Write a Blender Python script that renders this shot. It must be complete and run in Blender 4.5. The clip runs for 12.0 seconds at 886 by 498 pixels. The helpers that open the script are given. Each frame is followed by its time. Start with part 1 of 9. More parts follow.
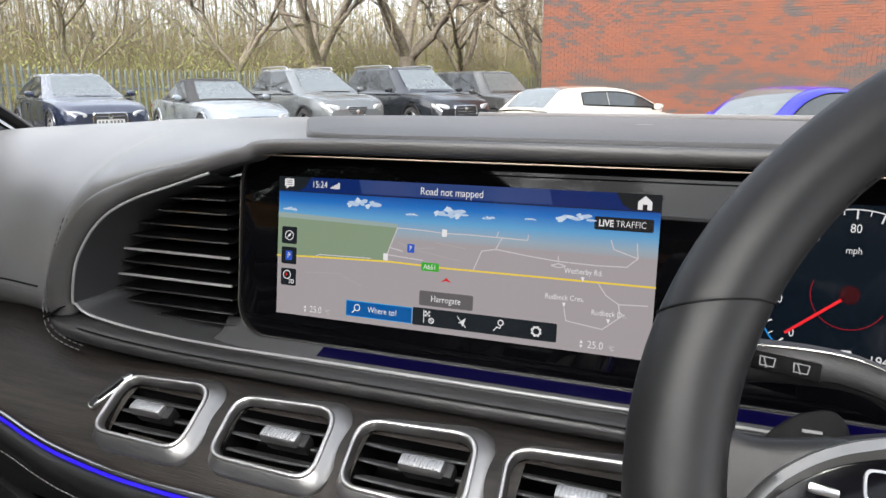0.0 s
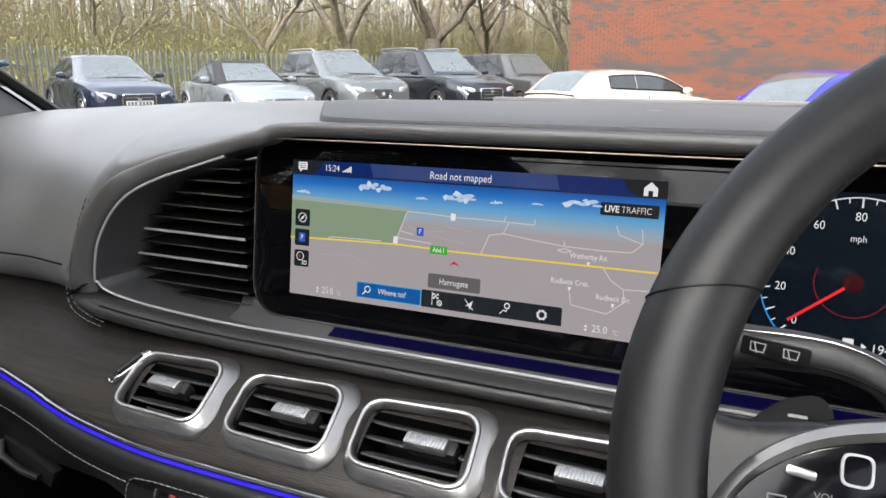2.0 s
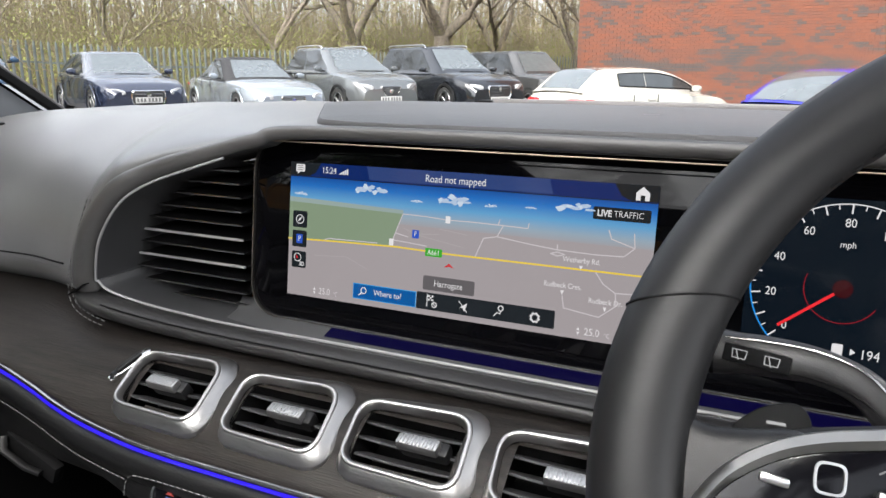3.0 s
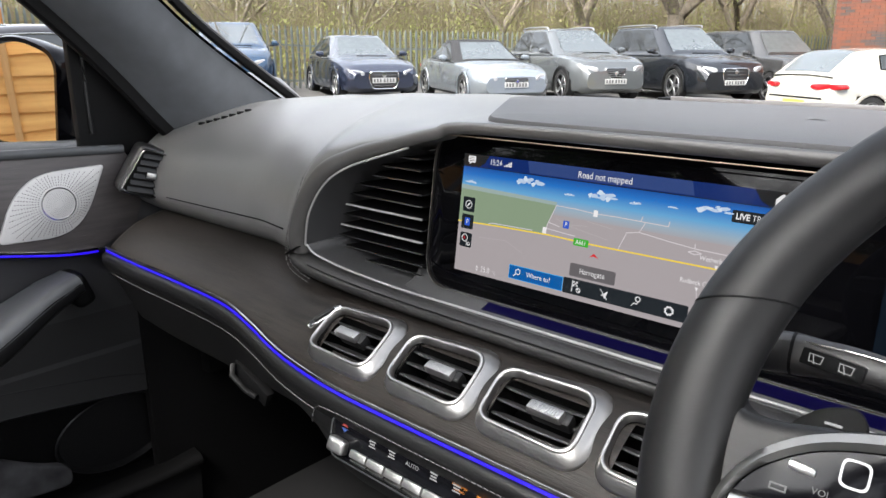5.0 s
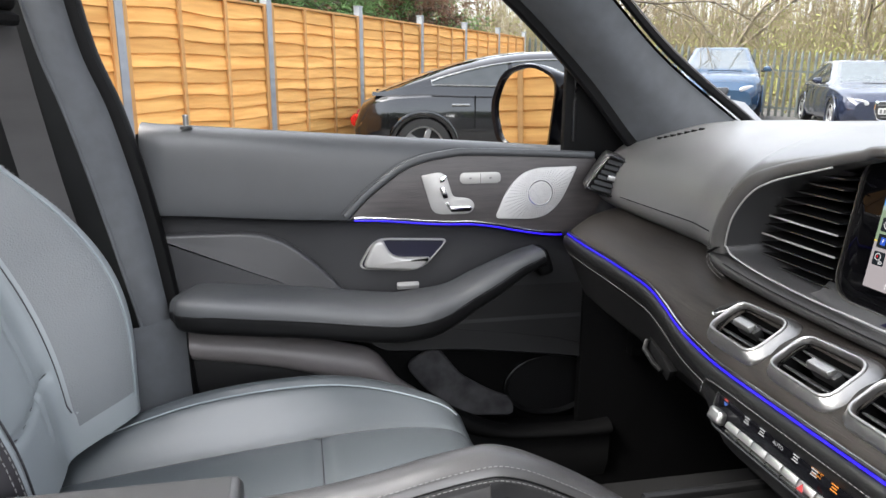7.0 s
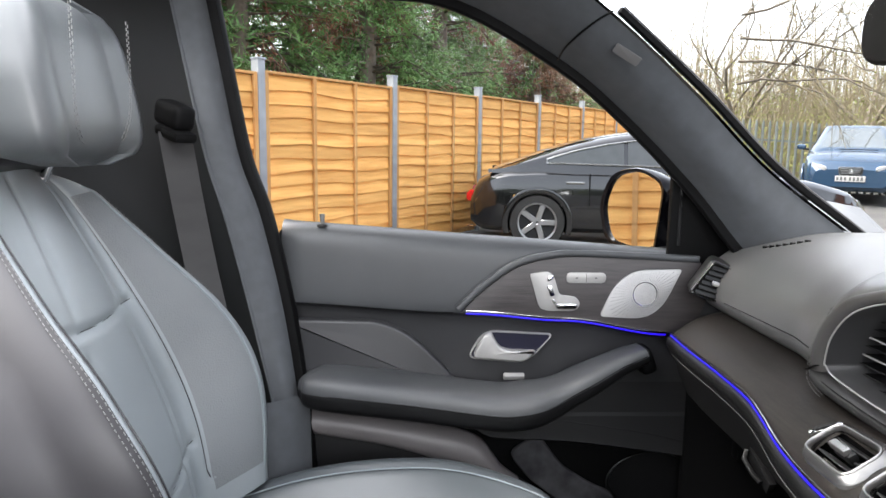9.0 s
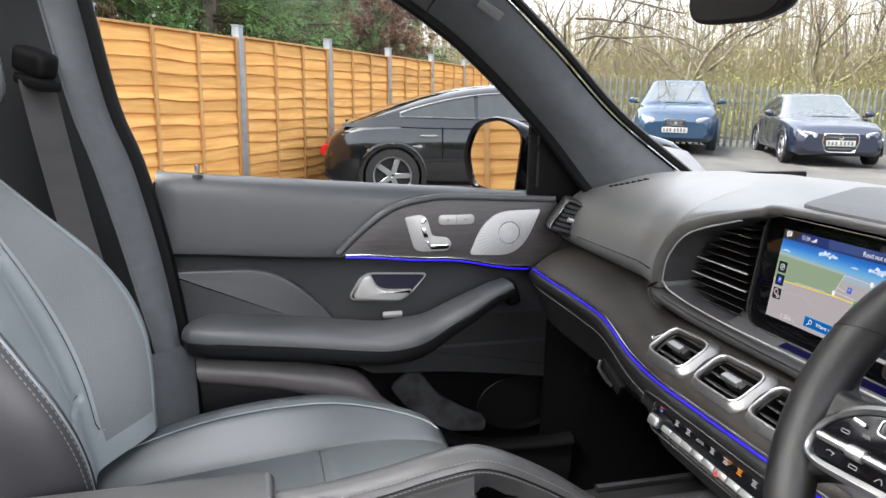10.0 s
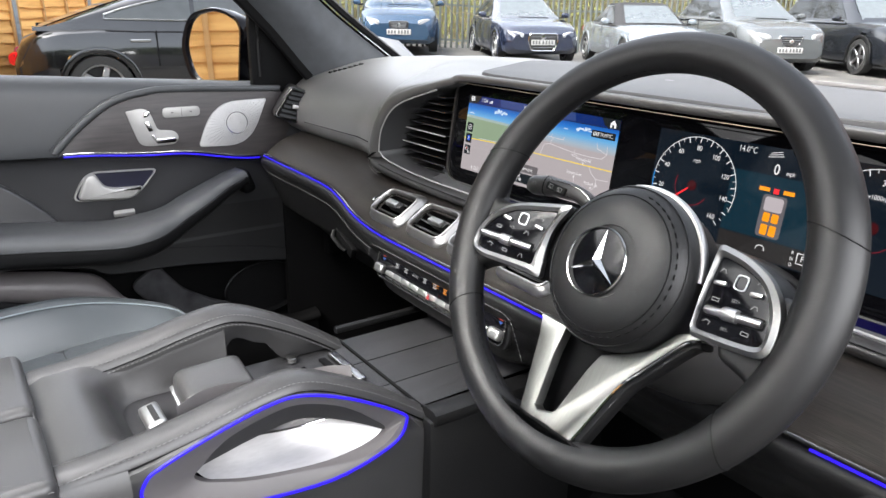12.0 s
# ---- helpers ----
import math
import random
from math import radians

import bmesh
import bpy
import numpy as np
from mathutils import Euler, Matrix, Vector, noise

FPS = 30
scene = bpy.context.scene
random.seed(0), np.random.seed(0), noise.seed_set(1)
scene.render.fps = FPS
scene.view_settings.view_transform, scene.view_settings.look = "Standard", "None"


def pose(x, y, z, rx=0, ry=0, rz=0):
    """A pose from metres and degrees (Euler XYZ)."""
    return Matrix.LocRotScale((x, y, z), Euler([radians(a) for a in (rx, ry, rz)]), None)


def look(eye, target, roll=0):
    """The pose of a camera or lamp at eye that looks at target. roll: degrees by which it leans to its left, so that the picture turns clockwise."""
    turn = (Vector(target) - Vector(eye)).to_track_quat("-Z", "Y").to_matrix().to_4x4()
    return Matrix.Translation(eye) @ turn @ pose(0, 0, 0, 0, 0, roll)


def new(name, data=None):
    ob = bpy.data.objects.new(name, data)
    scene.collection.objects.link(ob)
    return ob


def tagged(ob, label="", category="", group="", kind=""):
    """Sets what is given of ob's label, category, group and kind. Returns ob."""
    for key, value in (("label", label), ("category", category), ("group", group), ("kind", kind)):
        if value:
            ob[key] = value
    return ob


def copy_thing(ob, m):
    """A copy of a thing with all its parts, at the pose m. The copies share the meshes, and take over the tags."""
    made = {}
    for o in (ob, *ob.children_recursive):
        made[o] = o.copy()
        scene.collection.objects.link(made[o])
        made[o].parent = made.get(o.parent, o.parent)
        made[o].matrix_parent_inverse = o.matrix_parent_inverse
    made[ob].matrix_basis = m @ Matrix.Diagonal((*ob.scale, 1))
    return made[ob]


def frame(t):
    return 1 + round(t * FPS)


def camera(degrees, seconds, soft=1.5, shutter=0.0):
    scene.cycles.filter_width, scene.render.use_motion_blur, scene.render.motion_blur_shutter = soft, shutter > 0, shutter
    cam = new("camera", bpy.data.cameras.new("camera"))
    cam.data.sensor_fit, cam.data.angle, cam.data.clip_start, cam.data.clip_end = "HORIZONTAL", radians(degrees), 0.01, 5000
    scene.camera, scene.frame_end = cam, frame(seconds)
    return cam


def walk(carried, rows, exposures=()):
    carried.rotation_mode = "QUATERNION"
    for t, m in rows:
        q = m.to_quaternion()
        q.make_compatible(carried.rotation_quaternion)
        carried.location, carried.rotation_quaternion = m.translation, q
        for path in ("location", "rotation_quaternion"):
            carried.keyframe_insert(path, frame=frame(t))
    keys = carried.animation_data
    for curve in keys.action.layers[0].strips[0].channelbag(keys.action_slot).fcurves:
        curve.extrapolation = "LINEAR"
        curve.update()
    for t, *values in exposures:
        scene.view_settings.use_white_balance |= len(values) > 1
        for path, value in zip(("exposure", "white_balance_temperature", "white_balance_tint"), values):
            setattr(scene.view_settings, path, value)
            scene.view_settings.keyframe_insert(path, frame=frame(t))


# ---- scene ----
cam = camera(63.5, 12.0, soft=1.5)
EXPOSURE = 2.35
PATH = [
    (0, (0.186, -0.471, 1.223), (-0.543, 1.338, 0.781), -0.2),
    (0.5, (0.189, -0.465, 1.224), (-0.541, 1.343, 0.779), -0.1),
    (1, (0.188, -0.467, 1.223), (-0.553, 1.333, 0.765), 0.0),
    (1.5, (0.194, -0.471, 1.224), (-0.568, 1.316, 0.752), 0.1),
    (2, (0.2, -0.474, 1.225), (-0.588, 1.299, 0.738), 0.0),
    (2.5, (0.205, -0.475, 1.228), (-0.594, 1.291, 0.737), 0.1),
    (4.3, (0.247, -0.466, 1.241), (-0.743, 1.185, 0.697), 0.1),
    (4.5, (0.258, -0.474, 1.245), (-0.829, 1.114, 0.7), -0.2),
    (5, (0.283, -0.499, 1.249), (-1.007, 0.929, 0.706), -0.1),
    (5.5, (0.313, -0.509, 1.24), (-1.191, 0.691, 0.693), -0.1),
    (6, (0.349, -0.53, 1.233), (-1.333, 0.404, 0.686), -0.2),
    (6.5, (0.407, -0.546, 1.237), (-1.407, 0.118, 0.718), 0.1),
    (7, (0.444, -0.555, 1.251), (-1.459, -0.171, 0.769), 0.3),
    (7.5, (0.465, -0.556, 1.273), (-1.489, -0.415, 0.869), 0.5),
    (7.7, (0.471, -0.562, 1.286), (-1.493, -0.484, 0.916), 1.1),
    (9.3, (0.539, -0.563, 1.314), (-1.441, -0.454, 1.05), 0.8),
    (9.5, (0.549, -0.574, 1.314), (-1.413, -0.352, 0.998), 0.9),
    (10, (0.595, -0.616, 1.305), (-1.303, -0.136, 0.895), 0.8),
    (10.5, (0.655, -0.659, 1.284), (-1.148, 0.05, 0.789), 0.8),
    (11, (0.688, -0.686, 1.277), (-1.03, 0.159, 0.699), 0.6),
    (11.5, (0.705, -0.671, 1.275), (-0.935, 0.288, 0.649), 0.7),
    (12, (0.713, -0.646, 1.278), (-0.833, 0.448, 0.635), 0.9),
]
walk(cam, [(t, look(eye, target, roll)) for t, eye, target, roll in PATH], [(0.0, EXPOSURE - 0.13), (2.7, EXPOSURE - 0.13), (5.0, EXPOSURE - 0.02), (7.0, EXPOSURE + 0.26), (9.5, EXPOSURE + 0.20), (11.2, EXPOSURE + 0.15), (12.0, EXPOSURE + 0.26)])

# world and sun: bright overcast afternoon, sun veiled and high behind the car
world = bpy.data.worlds.new("world")
scene.world = world
world.use_nodes = True
wn, wl = world.node_tree.nodes, world.node_tree.links
sky = wn.new("ShaderNodeTexSky")
sky.sky_type, sky.sun_disc = "NISHITA", False
sky.sun_elevation, sky.sun_rotation = radians(48), radians(205)
sky.dust_density, sky.air_density, sky.ozone_density = 4.0, 1.0, 1.0
pale = wn.new("ShaderNodeHueSaturation")
pale.inputs["Saturation"].default_value = 0.36
wl.new(sky.outputs["Color"], pale.inputs["Color"])
wl.new(pale.outputs["Color"], wn["Background"].inputs["Color"])
wn["Background"].inputs["Strength"].default_value = 0.15
sun_data = bpy.data.lights.new("sun", "SUN")
sun_data.energy, sun_data.angle, sun_data.color = 1.2, radians(14), (1.0, 0.96, 0.9)
sun = new("sun", sun_data)
sun.matrix_world = look((0, 0, 30), (-6, 14, 12.0))

# added area lamps: daylight through the open driver's door, fill from an assumed roof opening
for nm, eye, to, sx, sy, watts in (("door_daylight", (1.0, -0.18, 1.42), (-0.6, -0.90, 1.0), 1.0, 0.7, 4.6), ("roof_opening_fill", (-0.04, -1.05, 1.598), (-0.04, -1.0, 0.0), 0.8, 0.9, 2.6)):
    ld = bpy.data.lights.new(nm, "AREA")
    ld.shape, ld.size, ld.size_y, ld.energy, ld.color = "RECTANGLE", sx, sy, watts, (0.98, 0.975, 1.0)
    new(nm, ld).matrix_world = look(eye, to)


# ---- mesh helpers ----
def V3(*a):
    return Vector(a)


def catmull(pts, n=8, closed=False):
    """A smooth curve through pts, n steps between neighbours."""
    pts = [Vector(p) for p in pts]
    m, out = len(pts), []
    for i in range(m if closed else m - 1):
        p1, p2 = pts[i], pts[(i + 1) % m]
        p0 = pts[i - 1] if (i > 0 or closed) else p1 * 2 - p2
        p3 = pts[(i + 2) % m] if (i + 2 < m or closed) else p2 * 2 - p1
        for k in range(n):
            t = k / n
            out.append(0.5 * (2 * p1 + (p2 - p0) * t + (2 * p0 - 5 * p1 + 4 * p2 - p3) * t * t + (3 * p1 - p0 - 3 * p2 + p3) * t**3))
    if not closed:
        out.append(pts[-1].copy())
    return out


def loft(rows, ring=False, caps=False, loop=False):
    """Quads between rows of points; ring: each row closes on itself; loop: the last row meets the first."""
    bm = bmesh.new()
    grid = [[bm.verts.new(p) for p in row] for row in rows]
    n = len(grid[0])
    pairs = list(zip(grid, grid[1:])) + ([(grid[-1], grid[0])] if loop else [])
    for a, b in pairs:
        for i in range(n if ring else n - 1):
            j = (i + 1) % n
            bm.faces.new((a[i], a[j], b[j], b[i]))
    if caps and ring:
        bm.faces.new(grid[0][::-1])
        bm.faces.new(grid[-1])
    bmesh.ops.recalc_face_normals(bm, faces=bm.faces)
    return bm


def sweep(path, section, up=(0, 0, 1), closed=False, scale=None, caps=True):
    """A section of (side, up) points carried along a path."""
    path = [Vector(p) for p in path]
    up, rows, m = Vector(up), [], len(path)
    for i, p in enumerate(path):
        a = path[(i - 1) % m] if (closed or i > 0) else p
        b = path[(i + 1) % m] if (closed or i < m - 1) else p
        ahead = (b - a).normalized()
        side = ahead.cross(up)
        side = side.normalized() if side.length > 1e-6 else Vector((1, 0, 0))
        top = side.cross(ahead)
        k = scale(i / max(1, m - 1)) if scale else 1.0
        rows.append([p + side * (s * k) + top * (u * k) for s, u in section])
    return loft(rows, ring=True, caps=caps and not closed, loop=closed)


def circle(r, n=8, ry=None):
    return [(r * math.cos(2 * math.pi * k / n), (ry or r) * math.sin(2 * math.pi * k / n)) for k in range(n)]


def squircle(a, b, n=24, p=3.0):
    out = []
    for k in range(n):
        t = 2 * math.pi * k / n
        c, s = math.cos(t), math.sin(t)
        out.append((a * math.copysign(abs(c) ** (2 / p), c), b * math.copysign(abs(s) ** (2 / p), s)))
    return out


def rounded(poly, r, n=5):
    """A polygon of 2D points with its corners rounded."""
    out, m = [], len(poly)
    for i in range(m):
        p, a, b = Vector(poly[i]), Vector(poly[i - 1]), Vector(poly[(i + 1) % m])
        rr = r[i] if isinstance(r, (list, tuple)) else r
        da, db = (a - p), (b - p)
        ka, kb = min(rr, da.length * 0.45), min(rr, db.length * 0.45)
        p0, p2 = p + da.normalized() * ka, p + db.normalized() * kb
        for k in range(n + 1):
            t = k / n
            out.append(tuple(p0 * (1 - t) ** 2 + p * 2 * t * (1 - t) + p2 * t * t))
    return out


def plate(poly, thick, m=None, bevel=0.0, seg=2):
    """A 2D outline in the xy plane of m, raised by thick along its z, with a bevelled upper edge."""
    bm = bmesh.new()
    rows = [(0.0, 0.0)]
    if bevel > 0:
        for k in range(seg + 1):
            a = math.pi / 2 * k / seg
            rows.append((bevel * (1 - math.cos(a)), thick - bevel + bevel * math.sin(a)))
    else:
        rows.append((0.0, thick))
    cx = sum(p[0] for p in poly) / len(poly)
    cy = sum(p[1] for p in poly) / len(poly)
    area = sum(poly[i - 1][0] * poly[i][1] - poly[i][0] * poly[i - 1][1] for i in range(len(poly)))
    sign = 1 if area > 0 else -1
    inner = []
    for i in range(len(poly)):
        a, b = Vector(poly[i - 1]), Vector(poly[(i + 1) % len(poly)])
        d = (b - a)
        d = d.normalized() if d.length > 0 else Vector((1, 0))
        inner.append(Vector((-d.y, d.x)) * sign)
    loops = []
    for inset, z in rows:
        loops.append([bm.verts.new((p[0] + q.x * inset, p[1] + q.y * inset, z)) for p, q in zip(poly, inner)])
    for a, b in zip(loops, loops[1:]):
        for i in range(len(a)):
            j = (i + 1) % len(a)
            bm.faces.new((a[i], a[j], b[j], b[i]))
    bm.faces.new(loops[-1])
    bm.faces.new(loops[0][::-1])
    bmesh.ops.recalc_face_normals(bm, faces=bm.faces)
    if m is not None:
        bm.transform(m)
    return bm


def ringplate(outer, inner, z0, z1, m=None, mid=None):
    """A flat ring between two outlines of equal count; mid: height of a raised lip between them."""
    n = len(outer)
    rows = [[(p[0], p[1], z0) for p in outer], [(p[0], p[1], z1) for p in outer]]
    if mid is not None:
        rows.append([((p[0] + q[0]) / 2, (p[1] + q[1]) / 2, mid) for p, q in zip(outer, inner)])
    rows += [[(p[0], p[1], z1) for p in inner], [(p[0], p[1], z0) for p in inner]]
    bm = loft(rows, ring=True)
    if m is not None:
        bm.transform(m)
    return bm


def rbox(sx, sy, sz, r=0.004, m=None, seg=2):
    bm = bmesh.new()
    bmesh.ops.create_cube(bm, size=1)
    bm.transform(Matrix.Diagonal((sx, sy, sz, 1)))
    if r > 0:
        bmesh.ops.bevel(bm, geom=bm.edges[:], offset=min(r, sx * 0.45, sy * 0.45, sz * 0.45), segments=seg, profile=0.6, affect="EDGES")
    if m is not None:
        bm.transform(m)
    return bm


def lathe(profile, n=32, m=None):
    """A profile of (radius, height) turned about z."""
    rows = [[(r * math.cos(2 * math.pi * k / n), r * math.sin(2 * math.pi * k / n), z) for k in range(n)] for r, z in profile]
    bm = loft(rows, ring=True)
    bmesh.ops.remove_doubles(bm, verts=bm.verts, dist=1e-6)
    if m is not None:
        bm.transform(m)
    return bm


def merge(*bms):
    out = bmesh.new()
    for b in bms:
        me = bpy.data.meshes.new("tmp")
        b.to_mesh(me)
        out.from_mesh(me)
        bpy.data.meshes.remove(me)
        b.free()
    return out


def part(name, bm, material, parent=None, label="", smooth=40):
    """One mesh object from a bmesh in world places, under a thing or a part."""
    me = bpy.data.meshes.new(name)
    bm.to_mesh(me)
    bm.free()
    me.materials.append(material)
    if smooth:
        me.shade_smooth()
        me.set_sharp_from_angle(angle=radians(smooth))
    ob = new(name, me)
    if parent is not None:
        ob.parent = parent
        if parent.type == "EMPTY":
            ob.matrix_parent_inverse = parent.matrix_basis.inverted()
    if label:
        ob["label"] = label
    return ob


def share(name, me, parent, m):
    """Another object on an existing mesh."""
    ob = new(name, me)
    ob.parent = parent
    ob.matrix_basis = m
    return ob


def thing(name, label, category, at=(0, 0, 0), group="", kind=""):
    ob = new(name)
    ob.empty_display_size = 0.05
    ob.matrix_basis = Matrix.Translation(at)
    return tagged(ob, label, category, group, kind)


def basis(o, x, y, z):
    m = Matrix.Identity(4)
    for k, a in enumerate((x, y, z)):
        m.col[k][:3] = a
    m.col[3][:3] = o
    return m


def text_bm(body, size, m, align="CENTER", bold=0.0):
    """Letters of the built-in font as a mesh."""
    cu = bpy.data.curves.new("t", "FONT")
    cu.body, cu.size, cu.align_x, cu.align_y, cu.offset = body, size, align, "CENTER", bold
    cu.resolution_u = 3
    ob = bpy.data.objects.new("t", cu)
    me = bpy.data.meshes.new_from_object(ob)
    bm = bmesh.new()
    bm.from_mesh(me)
    bpy.data.objects.remove(ob)
    bpy.data.curves.remove(cu)
    bpy.data.meshes.remove(me)
    bm.transform(m)
    return bm


class Heap:
    """Triangles and tubes gathered into one mesh."""

    def __init__(self):
        self.v, self.f = [], []

    def tube(self, path, r0, r1, n=4):
        b, m = len(self.v), len(path)
        for i, p in enumerate(path):
            d = (path[min(i + 1, m - 1)] - path[max(i - 1, 0)]).normalized()
            s = d.orthogonal().normalized()
            t = d.cross(s)
            r = r0 + (r1 - r0) * i / (m - 1)
            for k in range(n):
                a = 2 * math.pi * k / n
                self.v.append(p + s * (r * math.cos(a)) + t * (r * math.sin(a)))
        for i in range(m - 1):
            for k in range(n):
                j = (k + 1) % n
                self.f.append((b + i * n + k, b + i * n + j, b + (i + 1) * n + j, b + (i + 1) * n + k))

    def leaf(self, p, a, c, w):
        b = len(self.v)
        n = a.cross(c)
        n = n.normalized() * w if n.length > 1e-6 else Vector((w, 0, 0))
        self.v += [p, p + a * 0.5 + n, p + a, p + a * 0.5 - n]
        self.f.append((b, b + 1, b + 2, b + 3))

    def part(self, name, material, parent=None, smooth=True):
        me = bpy.data.meshes.new(name)
        me.from_pydata([tuple(p) for p in self.v], [], self.f)
        me.materials.append(material)
        if smooth:
            me.shade_smooth()
        ob = new(name, me)
        if parent is not None:
            ob.parent = parent
            ob.matrix_parent_inverse = parent.matrix_basis.inverted()
        return ob


# ---- materials ----
def mat(name, color, rough=0.5, metal=0.0, vary=0.15, scale=8.0, bump=0.0, bump_scale=400.0, spec=0.5, coat=0.0, kind="noise", stretch=(1, 1, 1), color2=None, rand=0.0):
    ma = bpy.data.materials.new(name)
    ma.use_nodes = True
    n, l = ma.node_tree.nodes, ma.node_tree.links
    b = n["Principled BSDF"]
    b.inputs["Roughness"].default_value, b.inputs["Metallic"].default_value = rough, metal
    b.inputs["Specular IOR Level"].default_value = spec
    if coat:
        b.inputs["Coat Weight"].default_value, b.inputs["Coat Roughness"].default_value = coat, 0.04
    tc, mp = n.new("ShaderNodeTexCoord"), n.new("ShaderNodeMapping")
    mp.inputs["Scale"].default_value = stretch
    l.new(tc.outputs["Object"], mp.inputs["Vector"])
    no = n.new("ShaderNodeTexNoise")
    no.inputs["Scale"].default_value, no.inputs["Detail"].default_value = scale, 6
    l.new(mp.outputs["Vector"], no.inputs["Vector"])
    mix = n.new("ShaderNodeMix")
    mix.data_type = "RGBA"
    c2 = color2 or tuple(min(1, c * (1 + vary)) for c in color)
    c1 = tuple(c * (1 - vary) for c in color) if color2 is None else color
    mix.inputs["A"].default_value, mix.inputs["B"].default_value = (*c1, 1), (*c2, 1)
    ramp = n.new("ShaderNodeMapRange")
    ramp.inputs["From Min"].default_value, ramp.inputs["From Max"].default_value = 0.3, 0.7
    l.new(no.outputs["Fac"], ramp.inputs["Value"])
    l.new(ramp.outputs["Result"], mix.inputs["Factor"])
    col = mix.outputs["Result"]
    if rand:
        oi, hs, mr = n.new("ShaderNodeObjectInfo"), n.new("ShaderNodeHueSaturation"), n.new("ShaderNodeMapRange")
        mr.inputs["To Min"].default_value, mr.inputs["To Max"].default_value = 1 - rand, 1 + rand
        l.new(oi.outputs["Random"], mr.inputs["Value"])
        l.new(mr.outputs["Result"], hs.inputs["Value"])
        l.new(col, hs.inputs["Color"])
        col = hs.outputs["Color"]
    l.new(col, b.inputs["Base Color"])
    rr = n.new("ShaderNodeMapRange")
    rr.inputs["To Min"].default_value, rr.inputs["To Max"].default_value = max(0.02, rough * 0.88), min(1, rough * 1.12)
    l.new(no.outputs["Fac"], rr.inputs["Value"])
    l.new(rr.outputs["Result"], b.inputs["Roughness"])
    if bump:
        tex = n.new("ShaderNodeTexVoronoi" if kind == "grain" else "ShaderNodeTexNoise")
        tex.inputs["Scale"].default_value = bump_scale
        l.new(mp.outputs["Vector"], tex.inputs["Vector"])
        bp = n.new("ShaderNodeBump")
        bp.inputs["Strength"].default_value, bp.inputs["Distance"].default_value = bump, 0.0006 if bump_scale > 60 else 0.004
        l.new(tex.outputs["Distance" if kind == "grain" else "Fac"], bp.inputs["Height"])
        l.new(bp.outputs["Normal"], b.inputs["Normal"])
    return ma


LIT = 0.19


def glow(name, color, strength=1.0):
    ma = bpy.data.materials.new(name)
    ma.use_nodes = True
    b = ma.node_tree.nodes["Principled BSDF"]
    b.inputs["Base Color"].default_value = (0.01, 0.01, 0.01, 1)
    b.inputs["Roughness"].default_value = 0.3
    b.inputs["Emission Color"].default_value = (*color, 1)
    b.inputs["Emission Strength"].default_value = strength * LIT
    return ma


def pane_mat(name, tint=(1, 1, 1), gloss=1.0, rough=0.0):
    ma = bpy.data.materials.new(name)
    ma.use_nodes = True
    n, l = ma.node_tree.nodes, ma.node_tree.links
    n.remove(n["Principled BSDF"])
    tr, gl, mx, fr = n.new("ShaderNodeBsdfTransparent"), n.new("ShaderNodeBsdfGlossy"), n.new("ShaderNodeMixShader"), n.new("ShaderNodeLayerWeight")
    tr.inputs["Color"].default_value = (*tint, 1)
    gl.inputs["Roughness"].default_value = rough
    pw, ad = n.new("ShaderNodeMath"), n.new("ShaderNodeMath")
    pw.operation, ad.operation = "POWER", "MULTIPLY_ADD"
    pw.inputs[1].default_value, ad.inputs[1].default_value, ad.inputs[2].default_value = 5.0, 0.6 * gloss, 0.03 * gloss
    l.new(fr.outputs["Facing"], pw.inputs[0])
    l.new(pw.outputs["Value"], ad.inputs[0])
    l.new(ad.outputs["Value"], mx.inputs["Fac"])
    l.new(tr.outputs["BSDF"], mx.inputs[1])
    l.new(gl.outputs["BSDF"], mx.inputs[2])
    l.new(mx.outputs["Shader"], n["Material Output"].inputs["Surface"])
    return ma


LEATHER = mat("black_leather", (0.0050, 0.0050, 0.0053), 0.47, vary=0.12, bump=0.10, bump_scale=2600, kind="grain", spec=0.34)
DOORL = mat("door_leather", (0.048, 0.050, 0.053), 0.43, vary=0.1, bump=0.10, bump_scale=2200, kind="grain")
CONL = mat("console_leather", (0.034, 0.0335, 0.034), 0.36, vary=0.1, bump=0.10, bump_scale=2200, kind="grain")
# One seat leather, coloured as lit on the backrest, shaded on cushion and headrest.
HEADL = mat("shaded_headrest_leather", (0.070, 0.076, 0.080), 0.36, vary=0.1, scale=5, bump=0.12, bump_scale=1800, kind="grain", spec=0.6)
CUSHION = mat("shaded_seat_leather", (0.060, 0.068, 0.073), 0.34, vary=0.1, scale=5, bump=0.12, bump_scale=1800, kind="grain", spec=0.7)
SEAT = mat("lit_seat_leather", (0.205, 0.226, 0.236), 0.33, vary=0.1, scale=5, bump=0.12, bump_scale=1800, kind="grain", spec=0.7)
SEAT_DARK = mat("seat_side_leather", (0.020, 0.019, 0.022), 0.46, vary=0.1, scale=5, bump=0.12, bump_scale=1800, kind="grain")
SEAT_PERF = mat("perforated_seat_leather", (0.125, 0.134, 0.140), 0.40, vary=0.1, scale=5, bump=0.7, bump_scale=420, kind="grain", spec=0.5)
# Black pad leather; the sky's sheen on it is part of the pale base colour.
PAD = mat("sheen_grey_dash_pad", (0.100, 0.098, 0.096), 0.36, vary=0.1, bump=0.10, bump_scale=2200, kind="grain", spec=1.0)
PERF = mat("perforated_pad", (0.060, 0.060, 0.062), 0.55, vary=0.1, bump=0.35, bump_scale=480, kind="grain", spec=0.4)
PLASTIC = mat("dark_plastic", (0.0045, 0.0045, 0.0048), 0.5, vary=0.15, bump=0.15, bump_scale=2000, spec=0.35)
